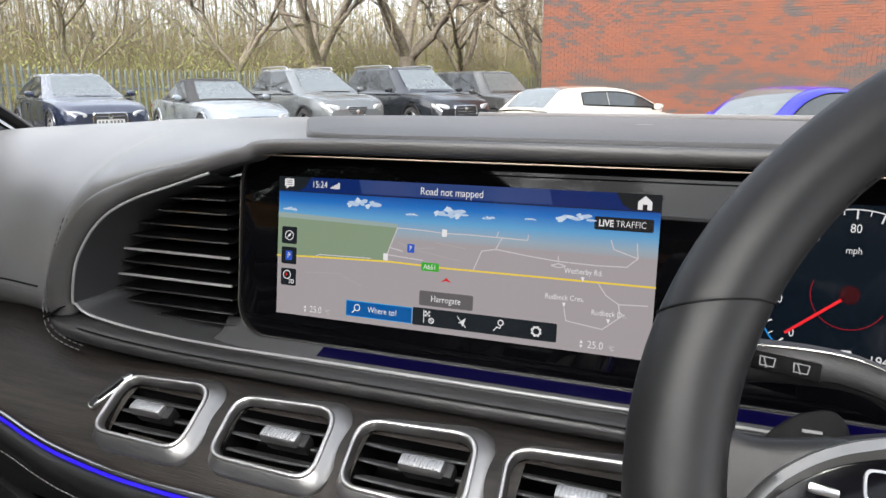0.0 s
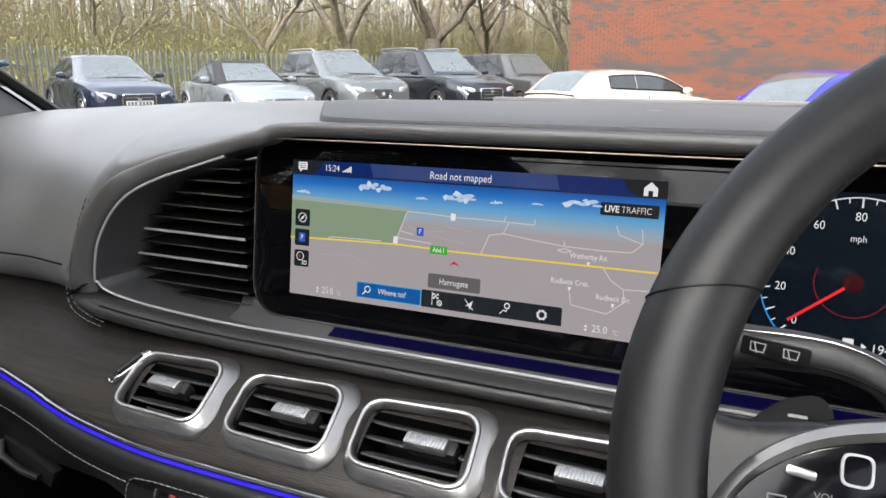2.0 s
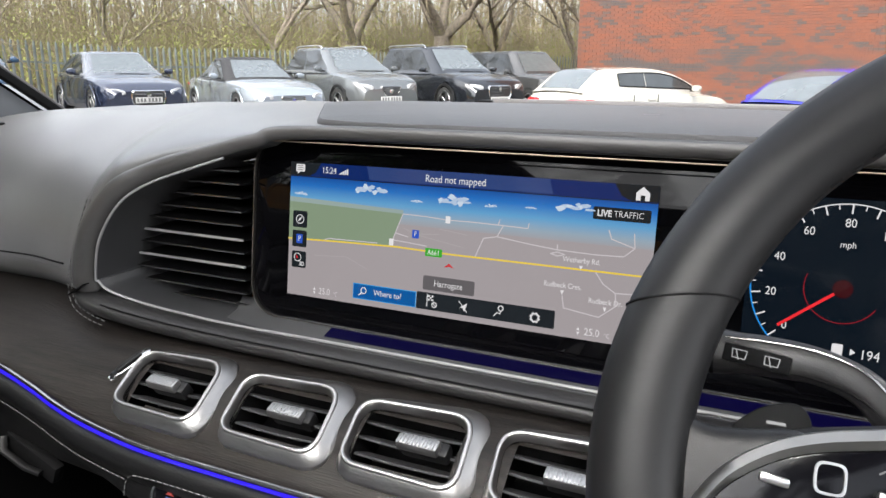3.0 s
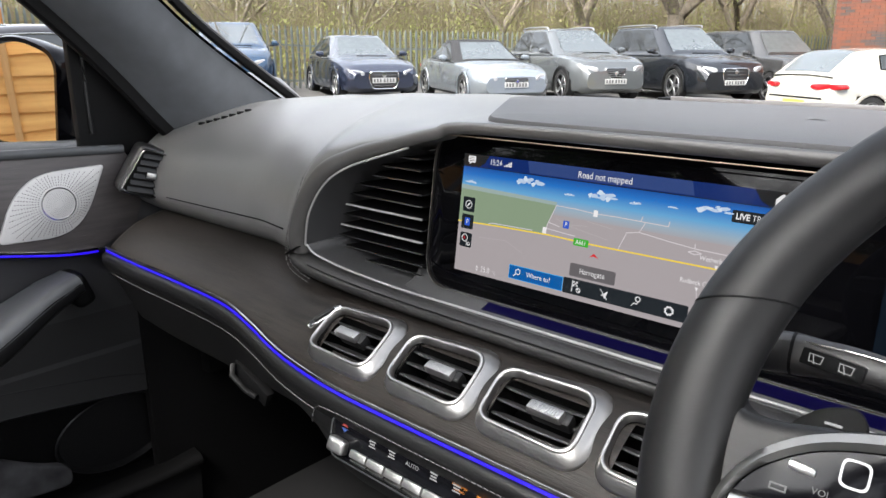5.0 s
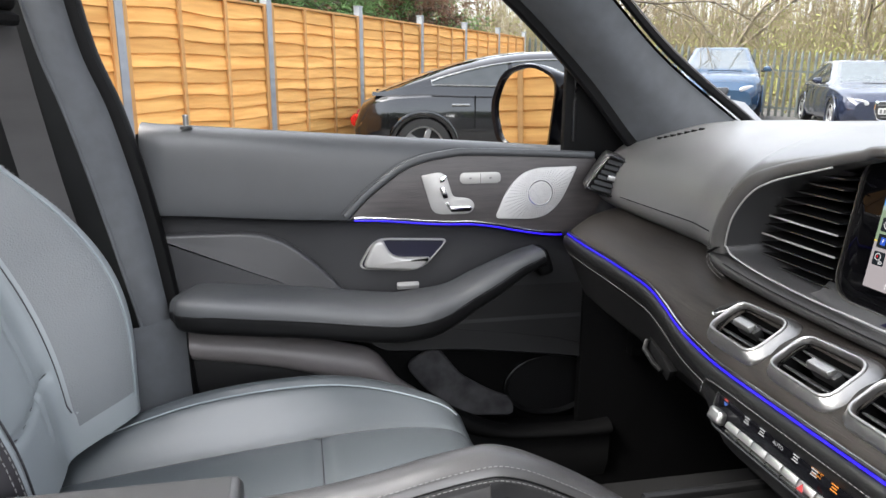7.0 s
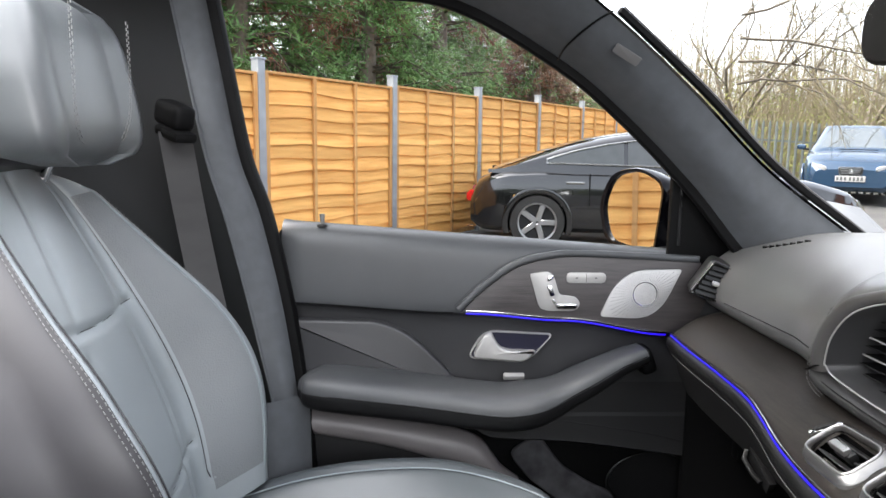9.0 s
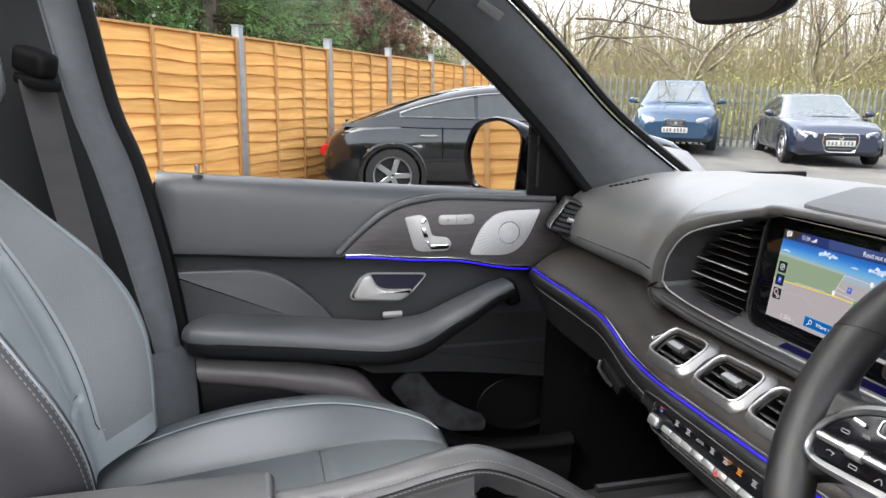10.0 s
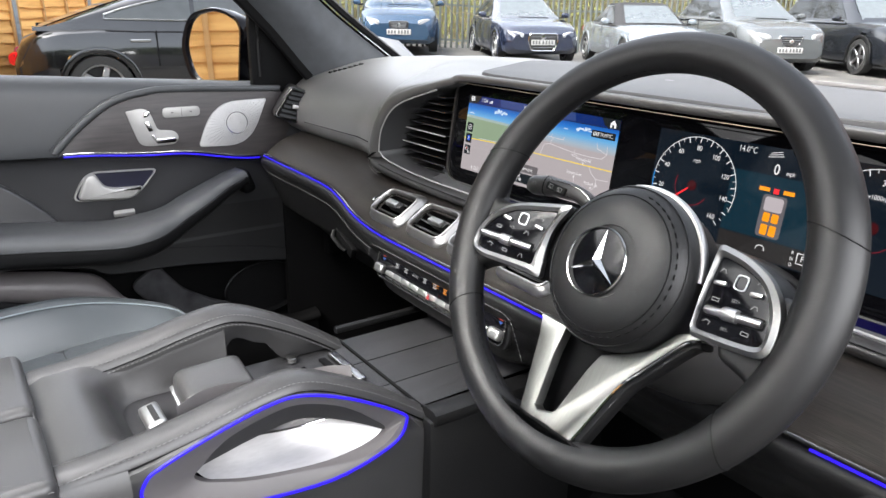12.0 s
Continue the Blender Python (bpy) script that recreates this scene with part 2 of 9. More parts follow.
DEEP = mat("deep_black_plastic", (0.0015, 0.0015, 0.0017), 0.65, vary=0.2, spec=0.15)
# Lip leather is the hood leather again, lightened for sky light on its top.
LIPL = mat("lit_lip_leather", (0.046, 0.044, 0.042), 0.40, vary=0.1, bump=0.10, bump_scale=2200, kind="grain", spec=0.8)
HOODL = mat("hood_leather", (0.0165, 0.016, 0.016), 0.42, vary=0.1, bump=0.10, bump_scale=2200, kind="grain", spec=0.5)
FUNNEL = mat("vent_funnel_grey", (0.030, 0.030, 0.031), 0.42, vary=0.08, bump=0.1, bump_scale=2000, spec=0.6)
VSLAT = mat("vent_slat_plastic", (0.026, 0.026, 0.027), 0.38, vary=0.1, spec=0.6)
GREY = mat("grey_trim", (0.12, 0.115, 0.115), 0.5, vary=0.1, bump=0.2, bump_scale=900)
FABRIC = mat("pillar_fabric", (0.070, 0.075, 0.082), 0.9, vary=0.12, scale=40, bump=0.5, bump_scale=1500)
ROOFCLOTH = mat("roof_cloth", (0.03, 0.03, 0.032), 0.95, vary=0.1, scale=40, bump=0.5, bump_scale=1500)
GLOSS = mat("gloss_black", (0.003, 0.003, 0.004), 0.12, vary=0.1, spec=0.16)
CHROME = mat("satin_chrome", (0.40, 0.395, 0.39), 0.26, 1.0, vary=0.05, scale=30)
BRIGHT = mat("bright_chrome", (0.75, 0.75, 0.76), 0.1, 1.0, vary=0.03)
SILVER = mat("brushed_silver", (0.40, 0.40, 0.395), 0.42, 1.0, vary=0.08, scale=60, stretch=(1, 12, 12))
SILVERK = mat("ridged_silver", (0.44, 0.44, 0.44), 0.38, 1.0, vary=0.1, bump=0.8, bump_scale=900)
MESHSIL = mat("speaker_mesh_silver", (0.56, 0.55, 0.54), 0.5, 0.6, vary=0.12, bump=0.9, bump_scale=700, kind="grain")
LINESIL = mat("satin_line_silver", (0.34, 0.335, 0.33), 0.42, 0.4, vary=0.06, scale=40)
SWITCHSIL = mat("switch_silver", (0.40, 0.39, 0.375), 0.45, 0.4, vary=0.06, scale=40)
WOOD = mat("dark_open_pore_wood", (0.0065, 0.0058, 0.0052), 0.46, vary=0.3, scale=30, bump=0.6, bump_scale=130, stretch=(0.5, 8, 8), color2=(0.018, 0.0150, 0.0130), spec=0.22)
THREAD = mat("grey_thread", (0.13, 0.13, 0.13), 0.7, vary=0.1)
PIPING = mat("light_piping", (0.20, 0.23, 0.245), 0.5, vary=0.1)
NAVY = glow("navy_lit_strip", (0.004, 0.001, 0.10), 0.34)
NAVY.node_tree.nodes["Principled BSDF"].inputs["Specular IOR Level"].default_value = 0.08
NAVY.node_tree.nodes["Principled BSDF"].inputs["Base Color"].default_value = (0.001, 0.001, 0.002, 1)
LED = glow("blue_ambient_light", (0.02, 0.0, 1.0), 1.25)
BELT = mat("seat_belt_webbing", (0.036, 0.035, 0.035), 0.85, vary=0.2, bump=0.6, bump_scale=600, stretch=(1, 1, 4))
TRAYWOOD = mat("black_open_pore_wood", (0.010, 0.010, 0.011), 0.40, vary=0.3, scale=30, bump=0.6, bump_scale=130, stretch=(8, 0.5, 8), color2=(0.027, 0.027, 0.029))
GLASS = pane_mat("clear_glass", (0.97, 0.98, 0.975), 0.12)


# ==== dashboard ====
def lerp_table(table, x):
    """Rows of (x, values...) blended smoothly at x."""
    if x <= table[0][0]:
        return table[0][1:]
    for a, b in zip(table, table[1:]):
        if x <= b[0]:
            t = (x - a[0]) / (b[0] - a[0])
            t = t * t * (3 - 2 * t)
            return tuple(p + (q - p) * t for p, q in zip(a[1:], b[1:]))
    return table[-1][1:]


def smooth_table(table, x):
    """Rows of (x, value) joined by one flowing curve."""
    c = catmull([(a, b, 0) for a, b in table], 8)
    return float(np.interp(x, [p.x for p in c], [p.y for p in c]))


dash = thing("dashboard", "black leather dashboard with dark wood trim and blue light line", "dashboard", (-0.04, 0.2, 0.9), kind="structure")


def ridge(x):
    return lerp_table([(-0.78, 1.160), (-0.6, 1.176), (-0.45, 1.184), (-0.3, 1.188), (0.25, 1.189), (0.75, 1.16)], x)[0]


# padded lip round the slatted vent and over the screens
lip = catmull([(-0.3395, -0.038, 1.036), (-0.339, -0.041, 1.053), (-0.326, -0.041, 1.086), (-0.307, -0.040, 1.113), (-0.286, -0.036, 1.132), (-0.255, -0.028, 1.1465), (-0.21, -0.021, 1.160), (-0.165, -0.014, 1.1722), (-0.11, -0.010, 1.1805), (0.2, -0.010, 1.1812), (0.45, -0.010, 1.181), (0.70, -0.008, 1.176)], 8)


def lip_size(t):
    return lerp_table([(0.0, 0.0140), (0.15, 0.0135), (0.3, 0.0105), (0.45, 0.0080), (0.62, 0.0062), (0.75, 0.0054), (1.0, 0.0054)], t)[0]


# one padded skin: flat top, rounded shoulder, face down to a seam or to the lip, undercut
def pad_row(x, y_face, z_face, tail):
    z = ridge(x)
    pts = [(x, 0.56, z - 0.06), (x, 0.42, z - 0.02), (x, 0.28, z)]
    for k in range(17):
        a = math.pi / 2 * k / 16
        pts.append((x, 0.17 + (y_face - 0.17) * math.sin(a), z_face + (z - z_face) * math.cos(a)))
    return pts + [(x, y_face + dy, z_face + dz) for dy, dz in tail]


def face_y(x):
    near = max(0.0, min(1.0, 1 - (-0.353 - x) / 0.09))
    return -0.029 - 0.013 * near * near * (3 - 2 * near) + 0.006 * max(0.0, (-0.70 - x) / 0.07) ** 2


def pad_y(x, z):
    """Depth of the pad's skin at a height."""
    if z <= 1.056:
        return face_y(x) - 0.001
    q = min(1.0, (z - 1.056) / (ridge(x) - 1.056))
    return 0.17 + (face_y(x) - 0.17) * math.sqrt(1 - q * q)


FACE_TAIL = ((-0.001, -0.006), (-0.001, -0.012), (0.002, -0.020), (0.010, -0.030), (0.03, -0.042), (0.075, -0.052))
rows = []
for k in range(34):
    x = -0.772 + k / 33 * (0.772 - 0.353)
    rows.append(pad_row(x, face_y(x), 1.056, FACE_TAIL))
m = len(lip)
for i, p in enumerate(lip):
    if i < 9:
        continue
    r_ = lip_size(i / (m - 1))
    d = (lip[min(i + 1, m - 1)] - lip[i - 1]).normalized()
    edge = p + V3(-d.z, 0, d.x) * (r_ * 0.7)
    rows.append(pad_row(edge.x, p.y - r_ * 0.25, edge.z, ((0.006, -0.004), (0.012, -0.008), (0.02, -0.01), (0.03, -0.012), (0.04, -0.014), (0.05, -0.016))))
rows.append(pad_row(0.745, 0.0, 1.176, ((0.006, -0.004), (0.012, -0.008), (0.02, -0.01), (0.03, -0.012), (0.04, -0.014), (0.05, -0.016))))
part("top_pad", loft(rows), PAD, dash, "black grained leather pad, sky sheen put into its grey", 60)
# the raised perforated cover along the top
poly = rounded([(-0.245, 0.205), (-0.205, 0.262), (0.02, 0.268), (0.42, 0.262), (0.46, 0.02), (0.30, -0.006), (-0.075, -0.006), (-0.116, 0.001)], [0.02, 0.03, 0.06, 0.05, 0.04, 0.05, 0.03, 0.012], 6)
rows = []
cx, cy = 0.12, 0.12
for f, dz in ((1.0, -0.004), (1.0, 0.0015), (0.992, 0.0038), (0.9, 0.0045), (0.6, 0.0045), (0.25, 0.0045), (0.02, 0.0045)):
    row = []
    for px, py in poly:
        x, y = cx + (px - cx) * f, cy + (py - cy) * f
        row.append((x, y, max(ridge(x), 1.1865) - max(0.0, 0.02 - y) * 0.12 + dz))
    rows.append(row)
part("speaker_cover", loft(rows, ring=True), PERF, dash, "finely perforated grey-black cover")
part("defroster_slot", rbox(0.42, 0.022, 0.006, 0.002, pose(0.12, 0.285, 1.191)), DEEP, dash)
part("defroster_trim", rbox(0.40, 0.006, 0.006, 0.002, pose(0.13, 0.268, 1.1935)), GREY, dash)
for k in range(7):
    f = k / 6
    part("demister_slat", rbox(0.0095, 0.0042, 0.0030, 0.0008, pose(-0.671 + 0.062 * f + 0.006 * math.sin(math.pi * f), 0.0405 + 0.038 * f - 0.004 * math.sin(math.pi * f), 1.1438 + 0.0195 * f, 22, 0, 62)), DEEP, dash)

part("hood_lip", sweep(lip, squircle(1.0, 1.0, 14, 2.6), up=(0, -1, 0), scale=lip_size), LIPL, dash, "padded black leather hood edge, lightened for the sky on it")
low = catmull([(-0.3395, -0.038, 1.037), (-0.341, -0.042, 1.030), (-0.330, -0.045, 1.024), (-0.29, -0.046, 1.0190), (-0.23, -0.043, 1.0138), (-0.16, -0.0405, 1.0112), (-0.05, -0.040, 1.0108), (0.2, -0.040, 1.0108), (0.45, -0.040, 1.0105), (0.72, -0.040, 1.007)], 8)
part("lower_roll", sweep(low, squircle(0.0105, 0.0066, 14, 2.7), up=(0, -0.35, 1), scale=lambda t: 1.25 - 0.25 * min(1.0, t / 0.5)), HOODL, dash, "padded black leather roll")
part("roll_seam", sweep([p + V3(0, -0.0090, 0.0046) for p in low[20:]], circle(0.0007, 6)), DEEP, dash)
part("lip_joint", rbox(0.0012, 0.02, 0.024, 0.0005, pose(-0.34, -0.047, 1.0365, 0, 60, 0)), DEEP, dash)
chrome_path = catmull([(0.72, -0.030, 1.0165), (0.45, -0.030, 1.0188), (0.1, -0.030, 1.0192), (-0.1, -0.030, 1.0190), (-0.18, -0.031, 1.0190), (-0.24, -0.032, 1.0212), (-0.285, -0.036, 1.0265), (-0.316, -0.042, 1.0350), (-0.3245, -0.047, 1.0470)], 8)
for i in range(12, 57, 3):
    d = (lip[i + 1] - lip[i - 1]).normalized()
    r_ = lip_size(i / (len(lip) - 1))
    chrome_path.append(lip[i] + V3(d.z, 0, -d.x) * (r_ + 0.0010) + V3(0, -r_ * 0.62, 0))
chrome_path = catmull(chrome_path[::2], 4)
part("chrome_line", sweep(chrome_path, circle(0.0012, 8)), LINESIL, dash, "thin satin chrome line")
# funnel of the slatted vent, from the chrome line to the slats
outer = [p for p in chrome_path if p.x < -0.15]
rows = []
mid = Vector((-0.235, 0.03, 1.075))
for f, y in ((0.0, 0.0), (0.05, 0.018), (0.10, 0.036), (0.13, 0.052), (0.15, 0.085)):
    rows.append([(p.x + (max(mid.x, p.x) - p.x) * f * 0.9 + 0.0, p.y + y, p.z + (mid.z - p.z) * f) for p in outer])
part("vent_funnel", loft(rows), FUNNEL, dash, "matt black vent funnel")
part("vent_back", rbox(0.16, 0.004, 0.14, 0.0, pose(-0.242, 0.045, 1.075)), DEEP, dash)
left_end = [(1.0135, -0.332), (1.024, -0.352), (1.037, -0.354), (1.05, -0.352), (1.063, -0.351), (1.0755, -0.349), (1.089, -0.330), (1.1015, -0.313), (1.1145, -0.288), (1.127, -0.272), (1.139, -0.243)]
for k, (z, x0) in enumerate(left_end):
    z, x0 = 1.226 - (1.226 - z) * 0.93, 0.176 + (x0 - 0.184) * 0.93
    bold = k in (3, 5)
    length = -0.188 - x0
    rows = []
    for x in (x0, x0 + 0.006, -0.188):
        sq = 0.4 if x == x0 else 1.0
        rows.append([(x, -0.006 + 0.012 * (1 - sq), z), (x, -0.003, z + 0.0009 * sq), (x, 0.052, z + 0.0012), (x, 0.052, z - 0.0012), (x, -0.003, z - 0.0009 * sq)])
    s = part("vent_slat", loft(rows, ring=True, caps=True), DEEP, dash)
    part("slat_edge", rbox(length - 0.004, 0.0022, 0.0020 if bold else 0.0013, 0.0004, pose((x0 - 0.188) / 2, -0.0065, z)), SWITCHSIL if bold else CHROME, s, "bright chrome slat edge")

# wood panel, light line and lower parts
led_path = catmull([(-0.712, -0.100, 0.976), (-0.62, -0.105, 0.977), (-0.5, -0.106, 0.977), (-0.40, -0.107, 0.974), (-0.345, -0.110, 0.9635), (-0.31, -0.113, 0.954), (-0.27, -0.117, 0.948), (-0.2, -0.123, 0.945), (-0.1, -0.126, 0.946), (0.1, -0.126, 0.947), (0.35, -0.124, 0.947), (0.6, -0.115, 0.945), (0.74, -0.105, 0.94)], 8)


def led_at(x):
    a = led_path
    for p, q in zip(a, a[1:]):
        if p.x <= x <= q.x:
            t = (x - p.x) / (q.x - p.x)
            return p.lerp(q, t)
    return a[0] if x < a[0].x else a[-1]


VENTS = ((-0.2030, -0.0045, 1.01), (-0.0955, 0.0055, 1.03), (0.0080, 0.0075, 1.06), (0.1140, 0.003, 1.06))
VENT_Y, VENT_Z = -0.0885, 0.983
rows = []
for k in range(241):
    x = -0.722 + k / 240 * 1.46
    b = led_at(x)
    t = max(0.0, min(1.0, (x + 0.42) / 0.14))
    t = t * t * (3 - 2 * t)
    top = Vector((x, 0.01 * (1 - t) - 0.030 * t, 1.022 * (1 - t) + 1.0 * t))
    p1 = Vector((x, top.y - 0.025, top.z - 0.002))
    p3 = Vector((x, b.y + 0.004, b.z + 0.0065))
    p2 = p1.lerp(p3, 0.52) + Vector((0, -0.001, 0.0085))
    if k < 3:
        p1, p2, p3 = (p + Vector((0.0, 0.02 * (1 - k / 3), 0)) for p in (p1, p2, p3))
    rows.append(catmull([top + Vector((0, 0.03, -0.004)), top, p1, p2, p3, Vector((x, b.y + 0.014, b.z - 0.004))], 8))
bm = loft(rows)
gone = []
for f in bm.faces:
    c = f.calc_center_median()
    for vx, _, _ in VENTS:
        if abs(c.x - vx - 0.001) < 0.036 and abs(c.y - VENT_Y - 0.001) < 0.0165:
            gone.append(f)
bmesh.ops.delete(bm, geom=gone, context="FACES")
part("wood_panel", bm, WOOD, dash, "dark open-pore wood panel")
for lo, hi in ((-1.0, 0.215), (0.455, 1.0)):
    part("light_line", sweep([p for p in led_path if lo < p.x < hi], squircle(0.0012, 0.0012, 8)), LED, dash, "glowing blue ambient light line")
part("light_line_trim", sweep([p + Vector((0, 0.0005, 0.0046)) for p in led_path], squircle(0.0016, 0.0021, 8)), CHROME, dash, "thin satin chrome trim")
# leather band and glovebox face under the light line
rows = []
for k in range(61):
    x = -0.715 + k / 60 * 1.44
    b = led_at(x)
    t = max(0.0, min(1.0, (x + 0.30) / 0.12))
    r = max(0.0, min(1.0, (x - 0.10) / 0.05))
    c = t * (1 - r)
    low_z = 0.855 - 0.0 * c
    pts = [(b.y + 0.008, b.z - 0.0015), (b.y - 0.003, b.z - 0.004), (b.y - 0.006, b.z - 0.016), (b.y + 0.001, b.z - 0.03), (b.y + 0.004, b.z - 0.034), (b.y + 0.012 - 0.012 * c, b.z - 0.05), (b.y + 0.035 - 0.03 * c, 0.875), (b.y + 0.05 - 0.035 * c, low_z), (b.y + 0.12 - 0.03 * c, 0.80 + 0.045 * c), (0.12, 0.70 + 0.12 * c)]
    rows.append([(x, p.y, p.z) for p in catmull([(0, y, z) for y, z in pts], 3)])
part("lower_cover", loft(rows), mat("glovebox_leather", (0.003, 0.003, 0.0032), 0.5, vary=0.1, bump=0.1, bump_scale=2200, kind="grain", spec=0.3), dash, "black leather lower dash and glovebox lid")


def stitches(path, length=0.0042, gap=0.0028, r=0.00045):
    """A dashed row of thread along a path."""
    out = bmesh.new()
    path = [Vector(p) for p in path]
    dense = []
    for a, b in zip(path, path[1:]):
        m = max(1, int((b - a).length / 0.001))
        dense += [a.lerp(b, i / m) for i in range(m)]
    step = 0.001
    i, per = 0, int((length + gap) / step)
    while i + int(length / step) < len(dense):
        a, b = dense[i], dense[i + int(length / step)]
        d = (b - a).normalized()
        s = d.orthogonal().normalized() * r
        t = d.cross(s)
        va = [out.verts.new(a + q) for q in (s, t, -s, -t)]
        vb = [out.verts.new(b + q) for q in (s, t, -s, -t)]
        for j in range(4):
            out.faces.new((va[j], va[(j + 1) % 4], vb[(j + 1) % 4], vb[j]))
        i += per
    return out


part("stitching", stitches([led_at(x) + Vector((0, -0.0002, -0.0315)) for x in np.linspace(-0.70, -0.225, 120)]), THREAD, dash)
part("stitching", stitches([(p.x, p.y - 0.0005, p.z) for p in catmull([(-0.22, -0.128, 0.906), (-0.213, -0.130, 0.922), (-0.195, -0.1315, 0.930), (-0.1, -0.133, 0.932), (0.08, -0.133, 0.932), (0.12, -0.131, 0.928), (0.135, -0.129, 0.905), (0.14, -0.12, 0.87)], 8)]), THREAD, dash)
seam = [V3(x, face_y(x) - 0.0008, 1.0475 + (x + 0.68) * 0.018) for x in np.linspace(-0.66, -0.372, 40)]
part("face_seam", sweep(seam, circle(0.0009, 6)), DEEP, dash)
part("stitching", stitches([p + Vector((0, -0.0015, -0.0035)) for p in seam], 0.003, 0.002, 0.0004), THREAD, dash)
lipst = catmull([(-0.326, -0.0405, 1.1164), (-0.3375, -0.0415, 1.0952), (-0.349, -0.0430, 1.0693), (-0.3550, -0.0440, 1.0535), (-0.3585, -0.0445, 1.0403), (-0.3560, -0.0470, 1.0277), (-0.3460, -0.0505, 1.0195), (-0.3270, -0.0535, 1.0141), (-0.3061, -0.0545, 1.0105)], 8)
for d in (0.0, 0.0045):
    part("stitching", stitches([V3(p.x - d, min(p.y, pad_y(p.x - d, p.z)) - 0.0006, p.z - (d if p.z < 1.03 else 0)) for p in lipst], 0.003, 0.002, 0.0005), THREAD, dash)
part("glovebox_lever", sweep([(-0.432, -0.083, 0.884), (-0.425, -0.090, 0.874), (-0.40, -0.088, 0.862), (-0.385, -0.084, 0.857)], squircle(0.0035, 0.0025, 10)), PLASTIC, dash, "black glovebox pull lever")
part("glovebox_pull_hole", rbox(0.07, 0.012, 0.02, 0.004, pose(-0.405, -0.074, 0.866, 0, 22, 0)), DEEP, dash)
for side, x in ((-1, -0.78), (1, 0.72)):
    part("dash_end", rbox(0.03, 0.55, 0.42, 0.006, pose(x, 0.34, 0.92)), DEEP, dash)
for x in (-0.80, 0.73):
    part("kick_panel", rbox(0.02, 0.62, 0.75, 0.004, pose(x, 0.28, 0.78)), DEEP, dash)
part("underside", rbox(1.5, 0.02, 0.55, 0.0, pose(-0.03, 0.35, 0.62, 8)), DEEP, dash)

# ==== climate panel ====
clim = thing("climate_control_panel", "gloss black climate panel with silver toggle switches", "control panel", (-0.04, -0.115, 0.90))
CM = basis(V3(-0.04, -0.1265, 0.9035), V3(1, 0, 0), V3(0, 0.18, 0.984).normalized(), V3(0, -0.984, 0.18).normalized())
half, hh = 0.152, 0.0195
outl = rounded([(-half, -hh), (half, -hh), (half, hh), (-half, hh)], 0.011, 6)
part("surround", plate(rounded([(-half - 0.006, -hh - 0.006), (half + 0.006, -hh - 0.006), (half + 0.006, hh + 0.006), (-half - 0.006, hh + 0.006)], 0.014, 6), 0.006, CM @ pose(0, 0, -0.008), 0.003), LEATHER, clim)
part("face", plate(outl, 0.003, CM @ pose(0, 0, -0.002), 0.001), GLOSS, clim)
part("chrome_rim", ringplate(rounded([(-half - 0.001, -hh - 0.001), (half + 0.001, -hh - 0.001), (half + 0.001, hh + 0.001), (-half - 0.001, hh + 0.001)], 0.012, 6), rounded([(-half + 0.001, -hh + 0.001), (half - 0.001, -hh + 0.001), (half - 0.001, hh - 0.001), (-half + 0.001, hh - 0.001)], 0.010, 6), 0, 0.0022, CM), CHROME, clim)
for k in range(11):
    x = -0.112 + k * 0.0224
    part("toggle_switch", rbox(0.0212, 0.0075, 0.007, 0.0018, CM @ pose(x, -0.008, 0.0015, -18)), SILVER, clim, "brushed silver toggle switch")
    part("toggle_lower", rbox(0.0212, 0.0045, 0.005, 0.0012, CM @ pose(x, -0.0150, 0.0012, 20)), CHROME, clim)
for x in (-0.139, 0.139):
    part("temperature_rocker", rbox(0.022, 0.014, 0.011, 0.004, CM @ pose(x, -0.006, 0.004, -12), 3), SILVERK, clim, "ribbed silver temperature rocker")
    for d, c in ((0.0035, (0.9, 0.1, 0.08)), (-0.0005, (0.1, 0.25, 0.9))):
        tri = [(-0.004, 0), (0.004, 0), (0, 0.0035)] if d > 0 else [(-0.004, 0), (0.004, 0), (0, -0.0035)]
        part("arrow_mark", plate([(x + 0.004 + a, 0.011 + d * 0.5 + b) for a, b in tri], 0.0004, CM @ pose(0, 0, 0.0012)), glow("mark_red" if d > 0 else "mark_blue", c, 0.5), clim, smooth=0)
MARK = glow("white_marks", (0.75, 0.75, 0.75), 0.6)
AMBER = glow("amber_marks", (1.0, 0.32, 0.02), 0.9)
for k, body in enumerate(("", "", "AUTO", "", "", "", "", "A/C", "REAR")):
    x = -0.098 + k * 0.0245
    if body:
        part("button_label", text_bm(body, 0.0055, CM @ pose(x, 0.0085, 0.0013)), MARK, clim, smooth=0)
    else:
        for j in range(3):
            part("button_mark", rbox(0.008 - 0.002 * (j % 2), 0.0011, 0.0004, 0, CM @ pose(x, 0.0065 + j * 0.0026, 0.0013)), AMBER if k == 5 else MARK, clim, smooth=0)
part("button_label", text_bm("PASSENGER", 0.003, CM @ pose(0.003, 0.012, 0.0013)), AMBER, clim, smooth=0)
part("button_label", text_bm("AIR BAG", 0.003, CM @ pose(0.003, 0.0085, 0.0013)), AMBER, clim, smooth=0)
part("hazard_mark", plate([(-0.004, -0.003), (0.004, -0.003), (0, 0.004)], 0.0005, CM @ pose(0.0, -0.006, 0.0098, -18)), glow("hazard_red", (1, 0.03, 0.04), 0.7), clim, smooth=0)


# ==== air vents in the wood panel ====
VFLANK = mat("vent_flank_silver", (0.29, 0.285, 0.28), 0.40, 1.0, vary=0.06, scale=60)
